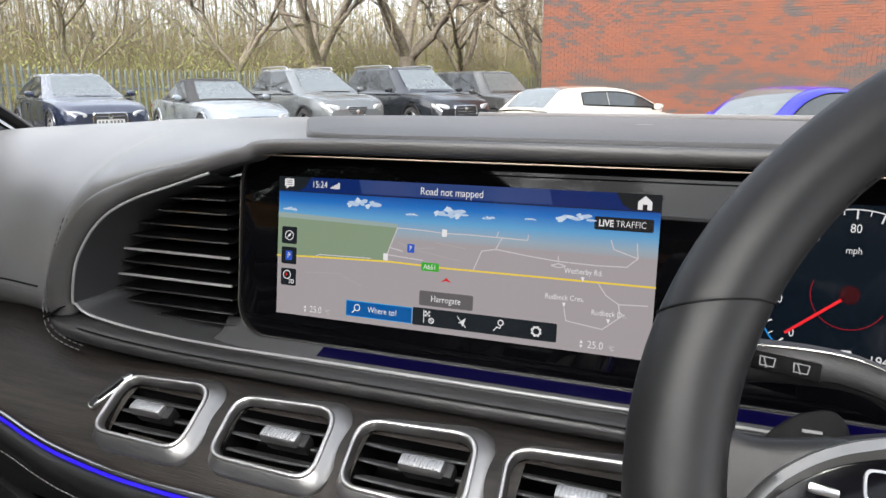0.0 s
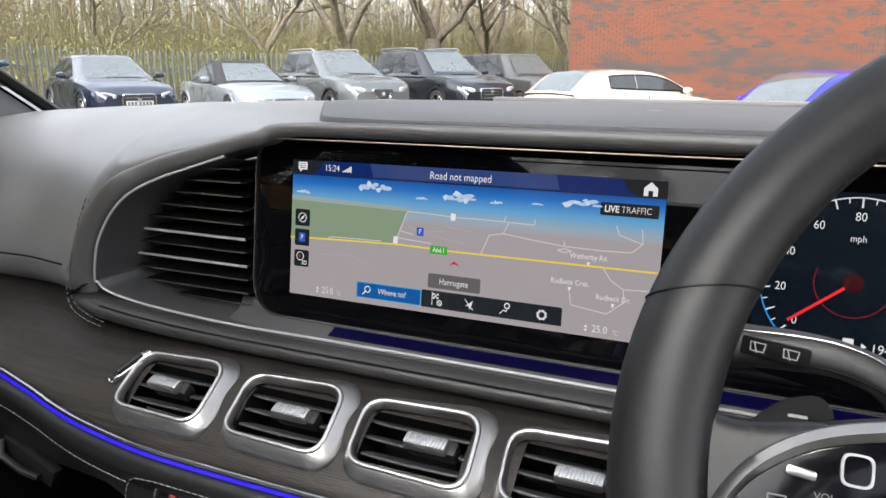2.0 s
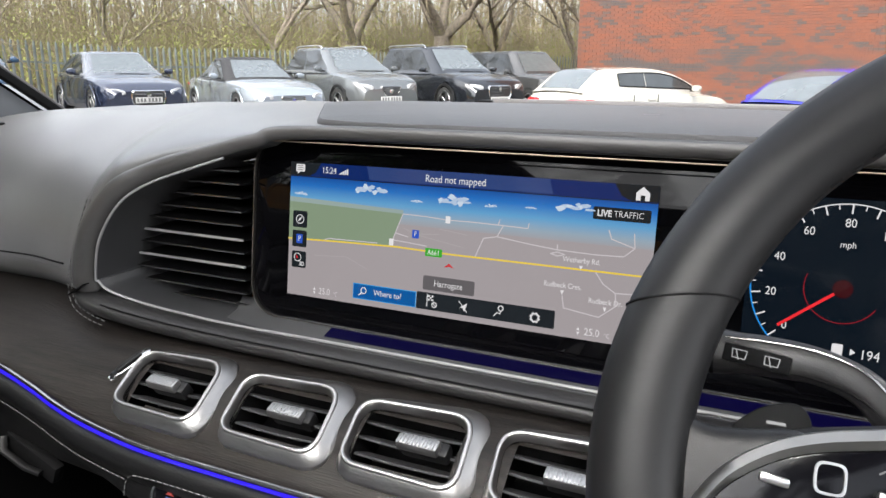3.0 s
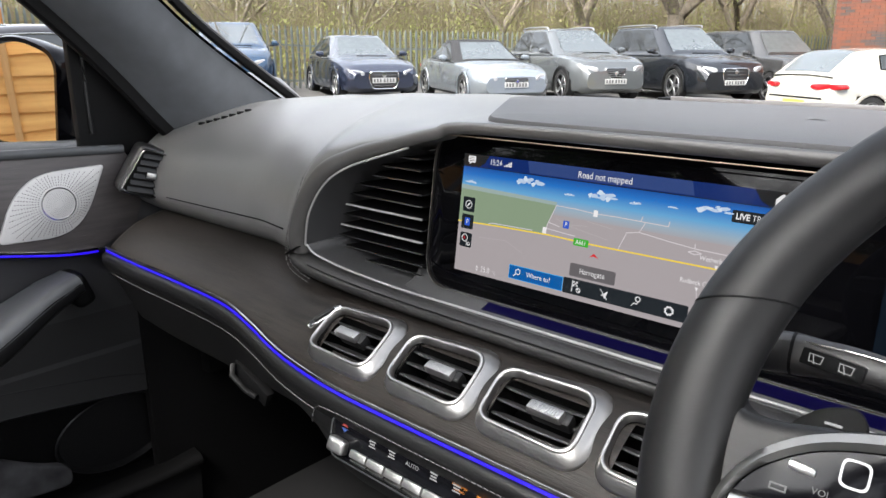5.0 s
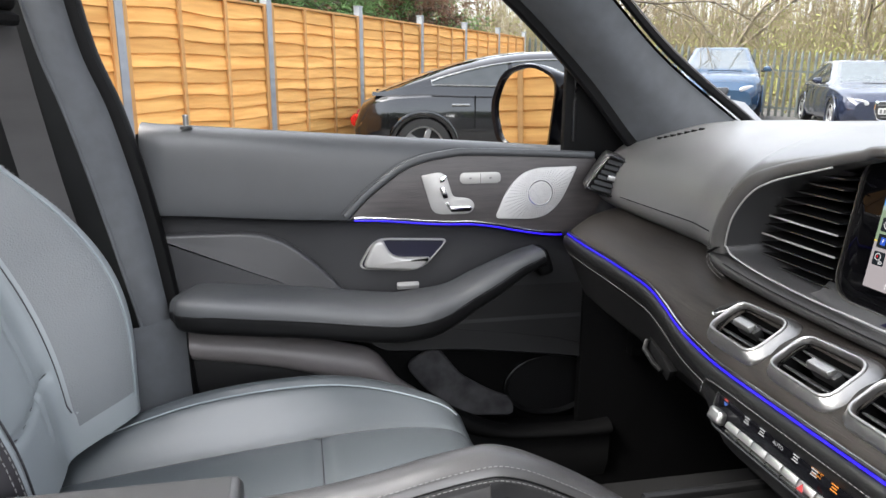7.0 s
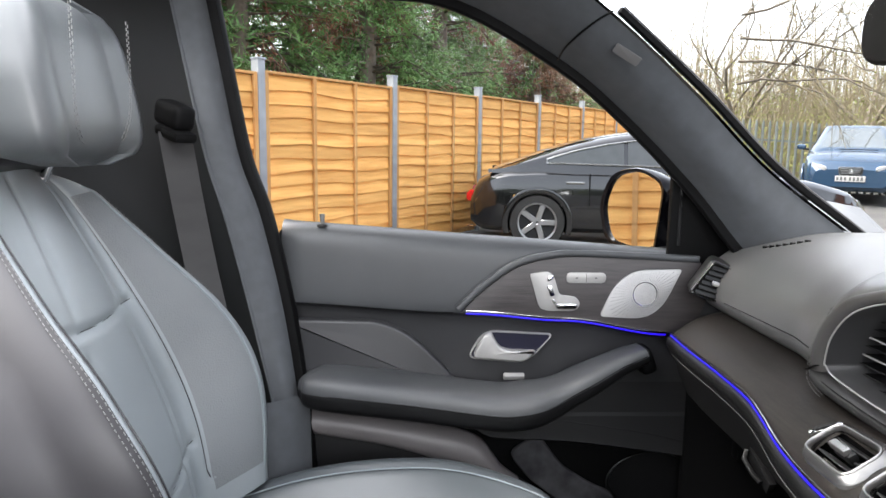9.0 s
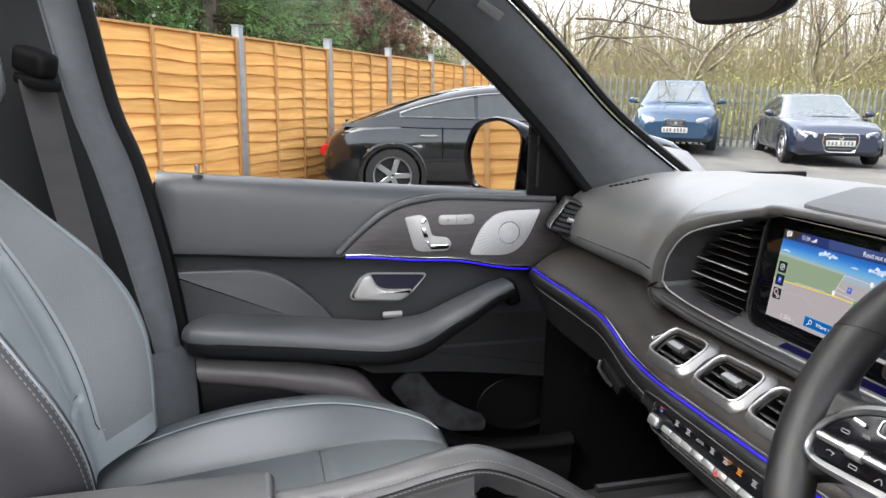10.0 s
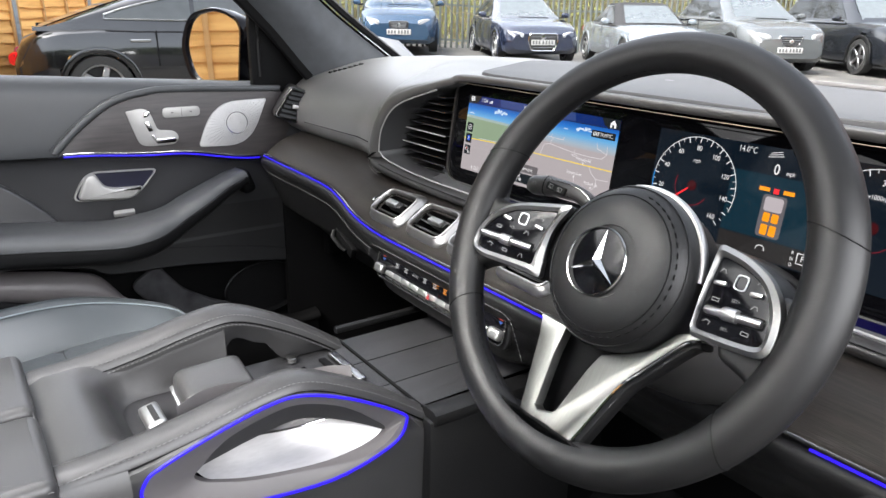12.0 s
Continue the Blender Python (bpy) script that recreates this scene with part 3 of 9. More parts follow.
VRIM = mat("vent_rim_silver", (0.40, 0.39, 0.38), 0.32, 1.0, vary=0.05, scale=40)


def quad(tl, tr, br, bl, r):
    return rounded([bl, br, tr, tl], r, 7)


def vent(name, m, slide=0.0, slats=3):
    """A leaning four-sided vent: broad satin flank on the wood, bright rim, dark duct with blades and a sliding tab."""
    t = thing(name, "chrome-framed black air vent with silver slider tab", "air vent", m.translation, "air vents in the dashboard")
    base = quad((-0.0455, 0.0305), (0.0490, 0.0400), (0.0530, -0.0350), (-0.0415, -0.0335), [0.017, 0.022, 0.024, 0.020])
    rim = quad((-0.0425, 0.0250), (0.0400, 0.0292), (0.0445, -0.0293), (-0.0380, -0.0275), [0.014, 0.016, 0.017, 0.016])
    lip_in = quad((-0.0400, 0.0218), (0.0368, 0.0254), (0.0411, -0.0257), (-0.0356, -0.0243), [0.0125, 0.014, 0.015, 0.0145])
    hole = quad((-0.0390, 0.0205), (0.0356, 0.0240), (0.0400, -0.0244), (-0.0346, -0.0230), [0.012, 0.013, 0.014, 0.0138])

    def mixed(a, b, f):
        return [(p[0] + (q[0] - p[0]) * f, p[1] + (q[1] - p[1]) * f) for p, q in zip(a, b)]
    rows = [[(p[0], p[1], z) for p in o] for o, z in ((base, -0.008), (base, -0.0012), (mixed(base, rim, 0.06), 0.0), (mixed(base, rim, 0.5), 0.0030), (mixed(base, rim, 0.94), 0.0062), (rim, 0.0064))]
    bm = loft(rows, ring=True)
    bm.transform(m)
    part("frame", bm, VFLANK, t, "satin silver vent flank", 60)
    rows = [[(p[0], p[1], z) for p in o] for o, z in ((rim, 0.0060), (rim, 0.0078), (mixed(rim, lip_in, 0.35), 0.0088), (mixed(rim, lip_in, 0.75), 0.0086), (lip_in, 0.0074), (hole, 0.0035), (hole, -0.003))]
    bm = loft(rows, ring=True)
    bm.transform(m)
    part("rim", bm, VRIM, t, "satin chrome vent rim", 60)
    bm = loft([[(p[0], p[1], z) for p in hole] for z in (0.002, -0.038)], ring=True)
    bm = merge(bm, plate(hole, 0.001, pose(0, 0, -0.039)))
    bm.transform(m)
    part("duct", bm, DEEP, t)
    for k in range(slats):
        y = 0.0110 - 0.0124 * k
        lean = -0.0055 * (y - 0.0) / 0.02
        rows = []
        for x in (-0.0375 + lean + 0.0, -0.02, 0.0, 0.02, 0.0385 + lean * -0.6):
            sag = 0.0012 * (1 - (x / 0.038) ** 2)
            rows.append([(x, y - sag, -0.0035), (x, y + 0.0012 - sag, -0.0026), (x, y + 0.0030 - sag, -0.0045), (x, y + 0.0115, -0.019), (x, y + 0.0085, -0.021)])
        bm = loft(rows, ring=True, caps=True)
        bm.transform(m)
        part("slat", bm, VSLAT, t)
    part("tab_arm", rbox(0.033, 0.0110, 0.012, 0.0028, m @ pose(slide + 0.0055, 0.0005, -0.001)), PLASTIC, t)
    tab_ = part("tab", rbox(0.0285, 0.0100, 0.008, 0.0022, m @ pose(slide + 0.0025, -0.0012, 0.0066, -10)), SILVER, t, "silver ribbed slider tab")
    for k in range(11):
        part("tab_rib", rbox(0.0010, 0.0078, 0.0010, 0.0003, m @ pose(slide - 0.0090 + k * 0.0023, -0.0010, 0.0107, -10)), SILVERK, tab_)
    return t


s28, c28 = math.sin(radians(30)), math.cos(radians(30))
for x, slide, size in VENTS:
    vent("air_vent", basis(V3(x, VENT_Y, VENT_Z), V3(size, 0, 0), V3(0, c28, s28) * min(size, 1.0), V3(0, -s28, c28)), slide)
wheel_m = basis(V3(-0.2555, -0.0785, 0.9885), V3(0.35, 0.83, 0.43).normalized(), V3(-0.9, 0.3, 0.2).normalized(), V3(0, -s28, c28))
tw = thing("thumbwheel", "small chrome-rimmed black vent thumbwheel", "thumbwheel", (-0.2555, -0.0785, 0.9885))
part("rim", plate(squircle(0.020, 0.0052, 20, 3), 0.004, wheel_m @ pose(0, 0, -0.001), 0.001), BRIGHT, tw)
part("wheel", rbox(0.024, 0.006, 0.008, 0.003, wheel_m @ pose(0, 0, 0.002)), PLASTIC, tw)

# the corner vent by the door
xx = V3(0.303, 0.92, -0.247).normalized()
zz = V3(0.95, -0.313, 0.0)
zz = (zz - xx * zz.dot(xx)).normalized()
SV = basis(V3(-0.6955, -0.033, 1.0772), xx, zz.cross(xx), zz)
cv = thing("corner_air_vent", "rectangular chrome-rimmed corner air vent beside the door", "air vent", SV.translation, "air vents in the dashboard")
oo = rounded([(-0.0350, -0.0295), (0.0130, -0.0350), (0.0350, 0.0290), (-0.0130, 0.0350)], 0.007, 5)
ii = [(p[0] * 0.92, p[1] * 0.93) for p in oo]
part("frame", ringplate(oo, ii, -0.01, 0.002, SV, 0.0035), CHROME, cv, "satin chrome vent frame")
part("housing", plate(rounded([(-0.0385, -0.033), (0.0155, -0.0385), (0.0385, 0.0325), (-0.0160, 0.0385)], 0.010, 5), 0.055, SV @ pose(0, 0, -0.0610), 0.006, 4), HOODL, cv)
part("duct", plate(ii, 0.001, SV @ pose(0, 0, -0.0035)), DEEP, cv)
for k in range(6):
    part("slat", rbox(0.038, 0.007, 0.0016, 0.0007, SV @ pose(0.0072 - k * 0.0029, 0.024 - k * 0.0098, -0.0005, -25)), PLASTIC, cv)
part("tab", rbox(0.013, 0.008, 0.006, 0.002, SV @ pose(0.002, -0.002, 0.004)), SILVERK, cv, "silver slider tab")

# ==== wide display panel ====
tilt = radians(7.8)
DU, DV, DN = V3(1, 0, 0), V3(0, math.sin(tilt), math.cos(tilt)), V3(0, -math.cos(tilt), math.sin(tilt))
DM = basis(V3(0, 0, 1.10), DU, DV, DN)
SCREENGLASS = mat("black_screen_glass", (0.002, 0.002, 0.0025), 0.03, vary=0.0, spec=0.12)
disp = thing("display_panel", "wide black glass panel with lit map and dial displays", "screen", (0.17, 0.02, 1.1))
gl = rounded([(-0.1825, -0.0758), (0.535, -0.0758), (0.535, 0.0735), (-0.1825, 0.0735)], 0.030, 8)
part("glass", plate(gl, 0.010, DM @ pose(0, 0, -0.0112), 0.001), SCREENGLASS, disp, "gloss black glass")
part("hood_line", sweep([(x, -0.0125, 1.1728) for x in np.linspace(-0.15, 0.66, 24)], circle(0.0006, 6)), mat("bronze_line", (0.28, 0.22, 0.17), 0.35, 1.0, vary=0.05), disp)
part("edge_trim", ringplate(rounded([(-0.1840, -0.0772), (0.5375, -0.0772), (0.5375, 0.0750), (-0.1840, 0.0750)], 0.0310, 8), rounded([(-0.1828, -0.0760), (0.5355, -0.0760), (0.5355, 0.0738), (-0.1828, 0.0738)], 0.030, 8), -0.010, 0.0006, DM), mat("dark_bronze_edge", (0.20, 0.185, 0.17), 0.42, 1.0, vary=0.05), disp, "thin chrome edge")
part("lit_ledge", loft([[(x, -0.0125, 1.0240), (x, -0.0190, 1.0222), (x, -0.0245, 1.0206)] for x in np.linspace(-0.10, 0.62, 12)]), NAVY, disp, "deep blue lit ledge")
part("ledge", loft([[(x, 0.000, 1.034), (x, -0.0095, 1.0243), (x, -0.0300, 1.0186), (x, -0.036, 1.013)] for x in np.linspace(-0.20, 0.70, 12)]), FUNNEL, disp)


def flat(name, poly, z, material, label="", thick=0.00012):
    return part(name, plate(poly, thick, DM @ pose(0, 0, z)), material, disp, label, 0)


def box2(x0, y0, x1, y1):
    return [(x0, y0), (x1, y0), (x1, y1), (x0, y1)]


def bars(path, w):
    """Flat strips along a 2D path."""
    out = []
    for (ax, ay), (bx, by) in zip(path, path[1:]):
        d = Vector((bx - ax, by - ay))
        if d.length < 1e-6:
            continue
        n = Vector((-d.y, d.x)).normalized() * (w / 2)
        e = d.normalized() * (w * 0.3)
        out.append(plate([(ax - n.x - e.x, ay - n.y - e.y), (bx - n.x + e.x, by - n.y + e.y), (bx + n.x + e.x, by + n.y + e.y), (ax + n.x - e.x, ay + n.y - e.y)], 0.0001))
    bm = merge(*out)
    return bm


def line(name, path, w, z, material, label=""):
    bm = bars(path, w)
    bm.transform(DM @ pose(0, 0, z))
    return part(name, bm, material, disp, label, 0)


def txt(body, size, x, y, z, material, align="CENTER", bold=0.0, squash=0.86, lean=0.0):
    m = DM @ pose(x, y, z) @ Matrix.Shear("XZ", 4, (0, 0)) @ Matrix.Diagonal((squash, 1, 1, 1))
    return part("lettering", text_bm(body, size, m, align, bold), material, disp, "", 0)


# screen picture: sky band, grey map, green field
SW, SH = 0.14625, 0.05485
ma = bpy.data.materials.new("screen_sky")
ma.use_nodes = True
n, l = ma.node_tree.nodes, ma.node_tree.links
tc, sep, rp = n.new("ShaderNodeTexCoord"), n.new("ShaderNodeSeparateXYZ"), n.new("ShaderNodeValToRGB")
mr = n.new("ShaderNodeMapRange")
mr.inputs["From Min"].default_value, mr.inputs["From Max"].default_value = 1.1105, 1.1425
l.new(tc.outputs["Object"], sep.inputs["Vector"])
l.new(sep.outputs["Z"], mr.inputs["Value"])
l.new(mr.outputs["Result"], rp.inputs["Fac"])
cr = rp.color_ramp
cr.elements[0].position, cr.elements[0].color = 0.0, (0.40, 0.36, 0.37, 1)
cr.elements[1].position, cr.elements[1].color = 1.0, (0.01, 0.09, 0.38, 1)
for p, c in ((0.22, (0.33, 0.42, 0.50, 1)), (0.5, (0.13, 0.38, 0.66, 1)), (0.8, (0.02, 0.17, 0.55, 1))):
    cr.elements.new(p).color = c
b = n["Principled BSDF"]
b.inputs["Base Color"].default_value, b.inputs["Roughness"].default_value = (0.003, 0.003, 0.003, 1), 0.12
b.inputs["Specular IOR Level"].default_value = 0.2
l.new(rp.outputs["Color"], b.inputs["Emission Color"])
b.inputs["Emission Strength"].default_value = LIT
S_SKY = ma


def lit(name, color, strength=1.0, rough=0.1):
    ma = glow(name, color, strength)
    ma.node_tree.nodes["Principled BSDF"].inputs["Roughness"].default_value = rough
    ma.node_tree.nodes["Principled BSDF"].inputs["Base Color"].default_value = (0.003, 0.003, 0.003, 1)
    ma.node_tree.nodes["Principled BSDF"].inputs["Specular IOR Level"].default_value = 0.2
    return ma


S_MAP, S_GREEN, S_BAR = lit("screen_grey", (0.40, 0.36, 0.37)), lit("screen_green", (0.25, 0.33, 0.22)), lit("screen_bar", (0.004, 0.022, 0.135))
S_BAR2, S_DARK, S_WHITE = lit("screen_bar_lit", (0.03, 0.06, 0.20)), lit("screen_dark", (0.012, 0.016, 0.02)), lit("screen_white", (0.85, 0.83, 0.84))
S_ROAD, S_YEL, S_GRN, S_RED = lit("screen_road", (0.62, 0.58, 0.60)), lit("screen_yellow", (0.85, 0.62, 0.08)), lit("screen_road_sign", (0.05, 0.42, 0.03)), lit("screen_red", (0.7, 0.02, 0.03))
S_BLUE, S_TILE, S_CLOUD, S_EDGE, S_GREY = lit("screen_button_blue", (0.0, 0.10, 0.36)), lit("screen_tile_blue", (0.03, 0.10, 0.55)), lit("screen_cloud", (0.48, 0.60, 0.78)), lit("screen_button_edge", (0.05, 0.35, 0.75)), lit("screen_chip", (0.13, 0.12, 0.125))
S_CLOUD2 = lit("screen_cloud_bright", (0.62, 0.72, 0.85))
S_GRID = lit("screen_faint_road", (0.45, 0.41, 0.42))

flat("map_area", box2(-SW, -SH, SW, 0.0125), 0.0002, S_MAP, "grey lit map")
flat("map_sky", box2(-SW, 0.0125, SW, 0.0435), 0.0002, S_SKY, "blue lit map sky")
flat("title_bar", box2(-SW, 0.0435, SW, SH), 0.0002, S_BAR, "dark blue title bar")
flat("title_bar_light", [(-0.072, 0.0445), (0.075, 0.0445), (0.072, SH), (-0.075, SH)], 0.0003, S_BAR2)
flat("bar_edge", box2(-SW, 0.0431, SW, 0.0437), 0.0004, S_DARK)
for sx in (-1, 1):
    flat("corner_tab", [(sx * SW, 0.0440), (sx * 0.128, 0.0440), (sx * 0.122, 0.0470), (sx * 0.117, SH), (sx * SW, SH)], 0.0005, S_DARK)
flat("map_field", [(-SW, 0.0225), (-0.041, 0.0206), (-0.0474, 0.0046), (-0.0508, -0.0048), (-SW, -0.0082)], 0.0004, S_GREEN, "green map field")
flat("map_haze", [(-SW, 0.0265), (-0.041, 0.0235), (-0.041, 0.0206), (-SW, 0.0225)], 0.00045, lit("screen_haze", (0.33, 0.42, 0.40)))
# roads
yellow = [(-SW, -0.0082), (-0.10, -0.0066), (-0.046, -0.0052), (0.0, -0.0062), (0.07, -0.0060), (SW, -0.0058)]
line("main_road", yellow, 0.0013, 0.0006, S_YEL, "yellow main road")
for pts in ([(-0.0411, 0.0206), (-0.0219, 0.0203), (-0.0041, 0.0192), (0.0154, 0.0195), (0.0363, 0.0192), (0.0587, 0.0188), (0.0593, 0.0224)],
            [(0.0363, 0.0195), (0.0374, 0.0231)], [(0.0401, 0.0187), (0.036, 0.0107), (0.0257, 0.0086), (0.0201, -0.0055)],
            [(0.036, 0.0107), (0.0614, 0.0078), (0.0812, 0.0060), (0.1078, 0.0054), (0.1272, 0.0061), (0.1339, 0.0123), (0.1328, 0.0221)],
            [(0.1339, 0.0123), (0.118, 0.0172), (0.1158, 0.023)], [(0.0812, 0.0060), (0.081, 0.0095)],
            [(0.0765, 0.0030), (0.0814, 0.0017), (0.0866, 0.0032), (0.0814, 0.0045), (0.0765, 0.0030)],
            [(-0.0411, 0.0206), (-0.0474, 0.0046), (-0.0507, -0.0051)], [(-0.047, 0.0055), (-0.036, 0.0035)], [(-0.049, 0.0), (-0.020, -0.002)],
            [(-0.1106, -0.006), (-0.1071, -0.0048), (-0.0627, -0.004)],
            [(0.1085, -0.0055), (0.1147, -0.014), (0.1236, -0.0194), (0.1249, -0.028), (0.1138, -0.0374), (0.0889, -0.0343), (0.0871, -0.0259)],
            [(0.1236, -0.0194), (0.1422, -0.0184)]):
    line("map_road", pts, 0.00075, 0.0005, S_ROAD)
for pts in ([(-0.04, 0.010), (-0.03, 0.006), (-0.01, 0.008)], [(-0.03, 0.006), (0.01, 0.0)], [(-0.01, 0.012), (0.013, 0.0095)], [(-0.12, -0.02), (-0.09, -0.018), (-0.07, -0.026)]):
    line("map_path", pts, 0.0005, 0.00048, S_GRID)
# ragged sunlit clouds
crng = random.Random(77)
for cx, cy, s in ((-0.0715, 0.0362, 1.0), (0.0008, 0.0335, 0.95), (0.0914, 0.0360, 0.9), (0.0294, 0.0322, 0.35), (0.0598, 0.0335, 0.3), (-0.1355, 0.0292, 0.45), (-0.03, 0.031, 0.35)):
    for q in range(9):
        f = q / 8 - 0.5
        dx, dy = f * 0.022 + crng.uniform(-0.001, 0.001), crng.uniform(-0.0012, 0.0012) + (0.0022 * (1 - 4 * f * f) if q % 2 else 0.0)
        rx, ry = crng.uniform(0.0018, 0.0042), crng.uniform(0.0010, 0.0024)
        flat("cloud", [(cx + s * (dx + rx * math.cos(a) * (1 + 0.3 * math.sin(3 * a + q))), cy + s * (dy + ry * math.sin(a) * (1 + 0.25 * math.sin(2 * a + q)))) for a in np.linspace(0, 2 * math.pi, 14, endpoint=False)], 0.0005 + 0.00003 * q, S_CLOUD if q % 3 else S_CLOUD2)
# left tiles, message and home marks
for k, y in enumerate((0.0084, -0.0077, -0.0249)):
    flat("side_tile", rounded(box2(-0.1425, y - 0.0068, -0.1285, y + 0.0068), 0.0015, 3), 0.0006, S_DARK)
ring = [(-0.1355 + 0.0036 * math.cos(a), 0.0084 + 0.0036 * math.sin(a)) for a in np.linspace(0, 2 * math.pi, 20)]
line("compass_mark", ring, 0.0006, 0.0008, S_WHITE)
flat("compass_needle", [(-0.1378, 0.0061), (-0.1350, 0.0077), (-0.1332, 0.0107), (-0.1360, 0.0091)], 0.0008, S_WHITE)
flat("parking_tile", rounded(box2(-0.1385, -0.0114, -0.1325, -0.0040), 0.0008, 3), 0.0007, S_TILE)
txt("P", 0.0062, -0.1355, -0.0078, 0.0009, S_WHITE)
ring = [(-0.1368 + 0.0033 * math.cos(a), -0.0232 + 0.0033 * math.sin(a)) for a in np.linspace(0, 2 * math.pi, 20)]
line("compass_mark", ring, 0.0006, 0.0008, S_WHITE)
flat("compass_needle", [(-0.1375, -0.0245), (-0.1362, -0.0232), (-0.1382, -0.0212)], 0.0009, S_RED)
txt("3D", 0.0048, -0.1325, -0.0285, 0.0009, S_WHITE, bold=0.0001)
flat("message_mark", rounded(box2(-0.1408, 0.0472, -0.1324, 0.0532), 0.0008, 3), 0.0007, S_WHITE)
flat("message_tail", [(-0.1395, 0.0474), (-0.1365, 0.0474), (-0.1390, 0.0453)], 0.0007, S_WHITE)
for k in range(3):
    flat("message_line", box2(-0.1395, 0.0484 + k * 0.0016, -0.1338, 0.0489 + k * 0.0016), 0.0009, S_DARK)
flat("home_mark", [(0.1315, 0.0435 + 0.001), (0.1345, 0.0445), (0.1345, 0.048), (0.1375, 0.048), (0.1375, 0.0445), (0.1405, 0.0445), (0.1405, 0.0497), (0.136, 0.0537), (0.1315, 0.0497)], 0.0008, S_WHITE)
txt("15:24", 0.0072, -0.1160, 0.0494, 0.0007, S_WHITE, "LEFT")
for k in range(5):
    flat("signal_bar", box2(-0.0995 + k * 0.0017, 0.0470, -0.0983 + k * 0.0017, 0.0480 + k * 0.0009), 0.0007, S_WHITE)
txt("Road not mapped", 0.0079, 0.0005, 0.0487, 0.0007, S_WHITE)
flat("traffic_chip", rounded(box2(0.1040, 0.0298, 0.1425, 0.0385), 0.0012, 3), 0.0006, S_DARK)
txt("LIVE", 0.0062, 0.1068, 0.0341, 0.0008, S_WHITE, "LEFT", 0.00018)
txt("TRAFFIC", 0.0062, 0.1180, 0.0341, 0.0008, S_WHITE, "LEFT", -0.00006)
flat("road_sign", rounded(box2(-0.0205, -0.0094, -0.0065, -0.0032), 0.0008, 3), 0.0008, S_GRN)
txt("A661", 0.0055, -0.0135, -0.0064, 0.001, S_WHITE)
flat("position_mark", [(-0.0044, -0.0165), (-0.0002, -0.0132), (0.0040, -0.0165), (-0.0002, -0.0155)], 0.0008, S_RED)
flat("pin_sign", rounded(box2(-0.0324, 0.0030, -0.0266, 0.0094), 0.0008, 3), 0.0008, S_TILE)
txt("P", 0.0052, -0.0295, 0.0062, 0.001, S_WHITE)
for x, y in ((-0.0032, 0.0193), (-0.0499, -0.002)):
    flat("fuel_mark", rounded(box2(x - 0.002, y - 0.0025, x + 0.0018, y + 0.0028), 0.0005, 2), 0.0008, S_WHITE)
S_NAME = lit("screen_name", (0.80, 0.78, 0.79))
for body, x, y in (("Wetherby Rd.", 0.0988, 0.0002), ("Rudbeck Cres.", 0.087, -0.0185), ("Rudbeck Dr.", 0.1175, -0.0265)):
    txt(body, 0.0053, x, y, 0.0009, S_NAME)
    flat("name_pin", [(x - 0.0012, y - 0.0035), (x + 0.0012, y - 0.0035), (x, y - 0.0066)], 0.0009, S_WHITE)
flat("town_chip", rounded(box2(-0.0210, -0.0352, 0.0212, -0.0242), 0.0015, 3), 0.0007, S_GREY)
txt("Harrogate", 0.0066, 0.0, -0.0298, 0.0009, S_WHITE)
flat("search_button_edge", box2(-0.0825, -0.0502, -0.0262, -0.0378), 0.0006, S_EDGE)
flat("search_button", box2(-0.0819, -0.0496, -0.0268, -0.0384), 0.0008, S_BLUE, "blue search button")
ring = [(-0.0725 + 0.0024 * math.cos(a), -0.0430 + 0.0024 * math.sin(a)) for a in np.linspace(0, 2 * math.pi, 16)]
line("search_mark", ring, 0.0007, 0.001, S_WHITE)
line("search_mark", [(-0.0743, -0.0449), (-0.0768, -0.0472)], 0.0009, 0.001, S_WHITE)
txt("Where to?", 0.0066, -0.0635, -0.0438, 0.001, S_WHITE, "LEFT")
flat("button_tray", rounded(box2(-0.0258, -0.0504, 0.0832, -0.0372), 0.0012, 3), 0.0007, S_DARK)
for k in range(3):
    for j in range(3):
        if (k + j) % 2 == 0:
            flat("flag_square", box2(-0.0160 + k * 0.0015, -0.0432 + j * 0.0014, -0.0145 + k * 0.0015, -0.0418 + j * 0.0014), 0.0009, S_WHITE)
line("flag_pole", [(-0.0166, -0.0385), (-0.0166, -0.0478)], 0.0006, 0.001, S_WHITE)
ring = [(-0.0105 + 0.0019 * math.cos(a), -0.0460 + 0.0019 * math.sin(a)) for a in np.linspace(0, 2 * math.pi, 14)]
line("flag_cross", ring, 0.0007, 0.001, S_WHITE)
line("flag_cross", [(-0.0115, -0.0450), (-0.0095, -0.0470)], 0.0006, 0.001, S_WHITE)
flat("mute_mark", [(0.0100, -0.0455), (0.0122, -0.0440), (0.0165, -0.0408), (0.0152, -0.0452), (0.0142, -0.0474), (0.0128, -0.0450)], 0.001, S_WHITE)
line("mute_mark", [(0.0098, -0.0404), (0.0165, -0.0478)], 0.0006, 0.0011, S_WHITE)
ring = [(0.0428 + 0.0019 * math.cos(a), -0.0412 + 0.0019 * math.sin(a)) for a in np.linspace(0, 2 * math.pi, 16)]
line("route_mark", ring, 0.0008, 0.001, S_WHITE)
line("route_mark", [(0.0428, -0.0431), (0.0425, -0.0452), (0.0400, -0.0446), (0.0378, -0.0474)], 0.0007, 0.001, S_WHITE)
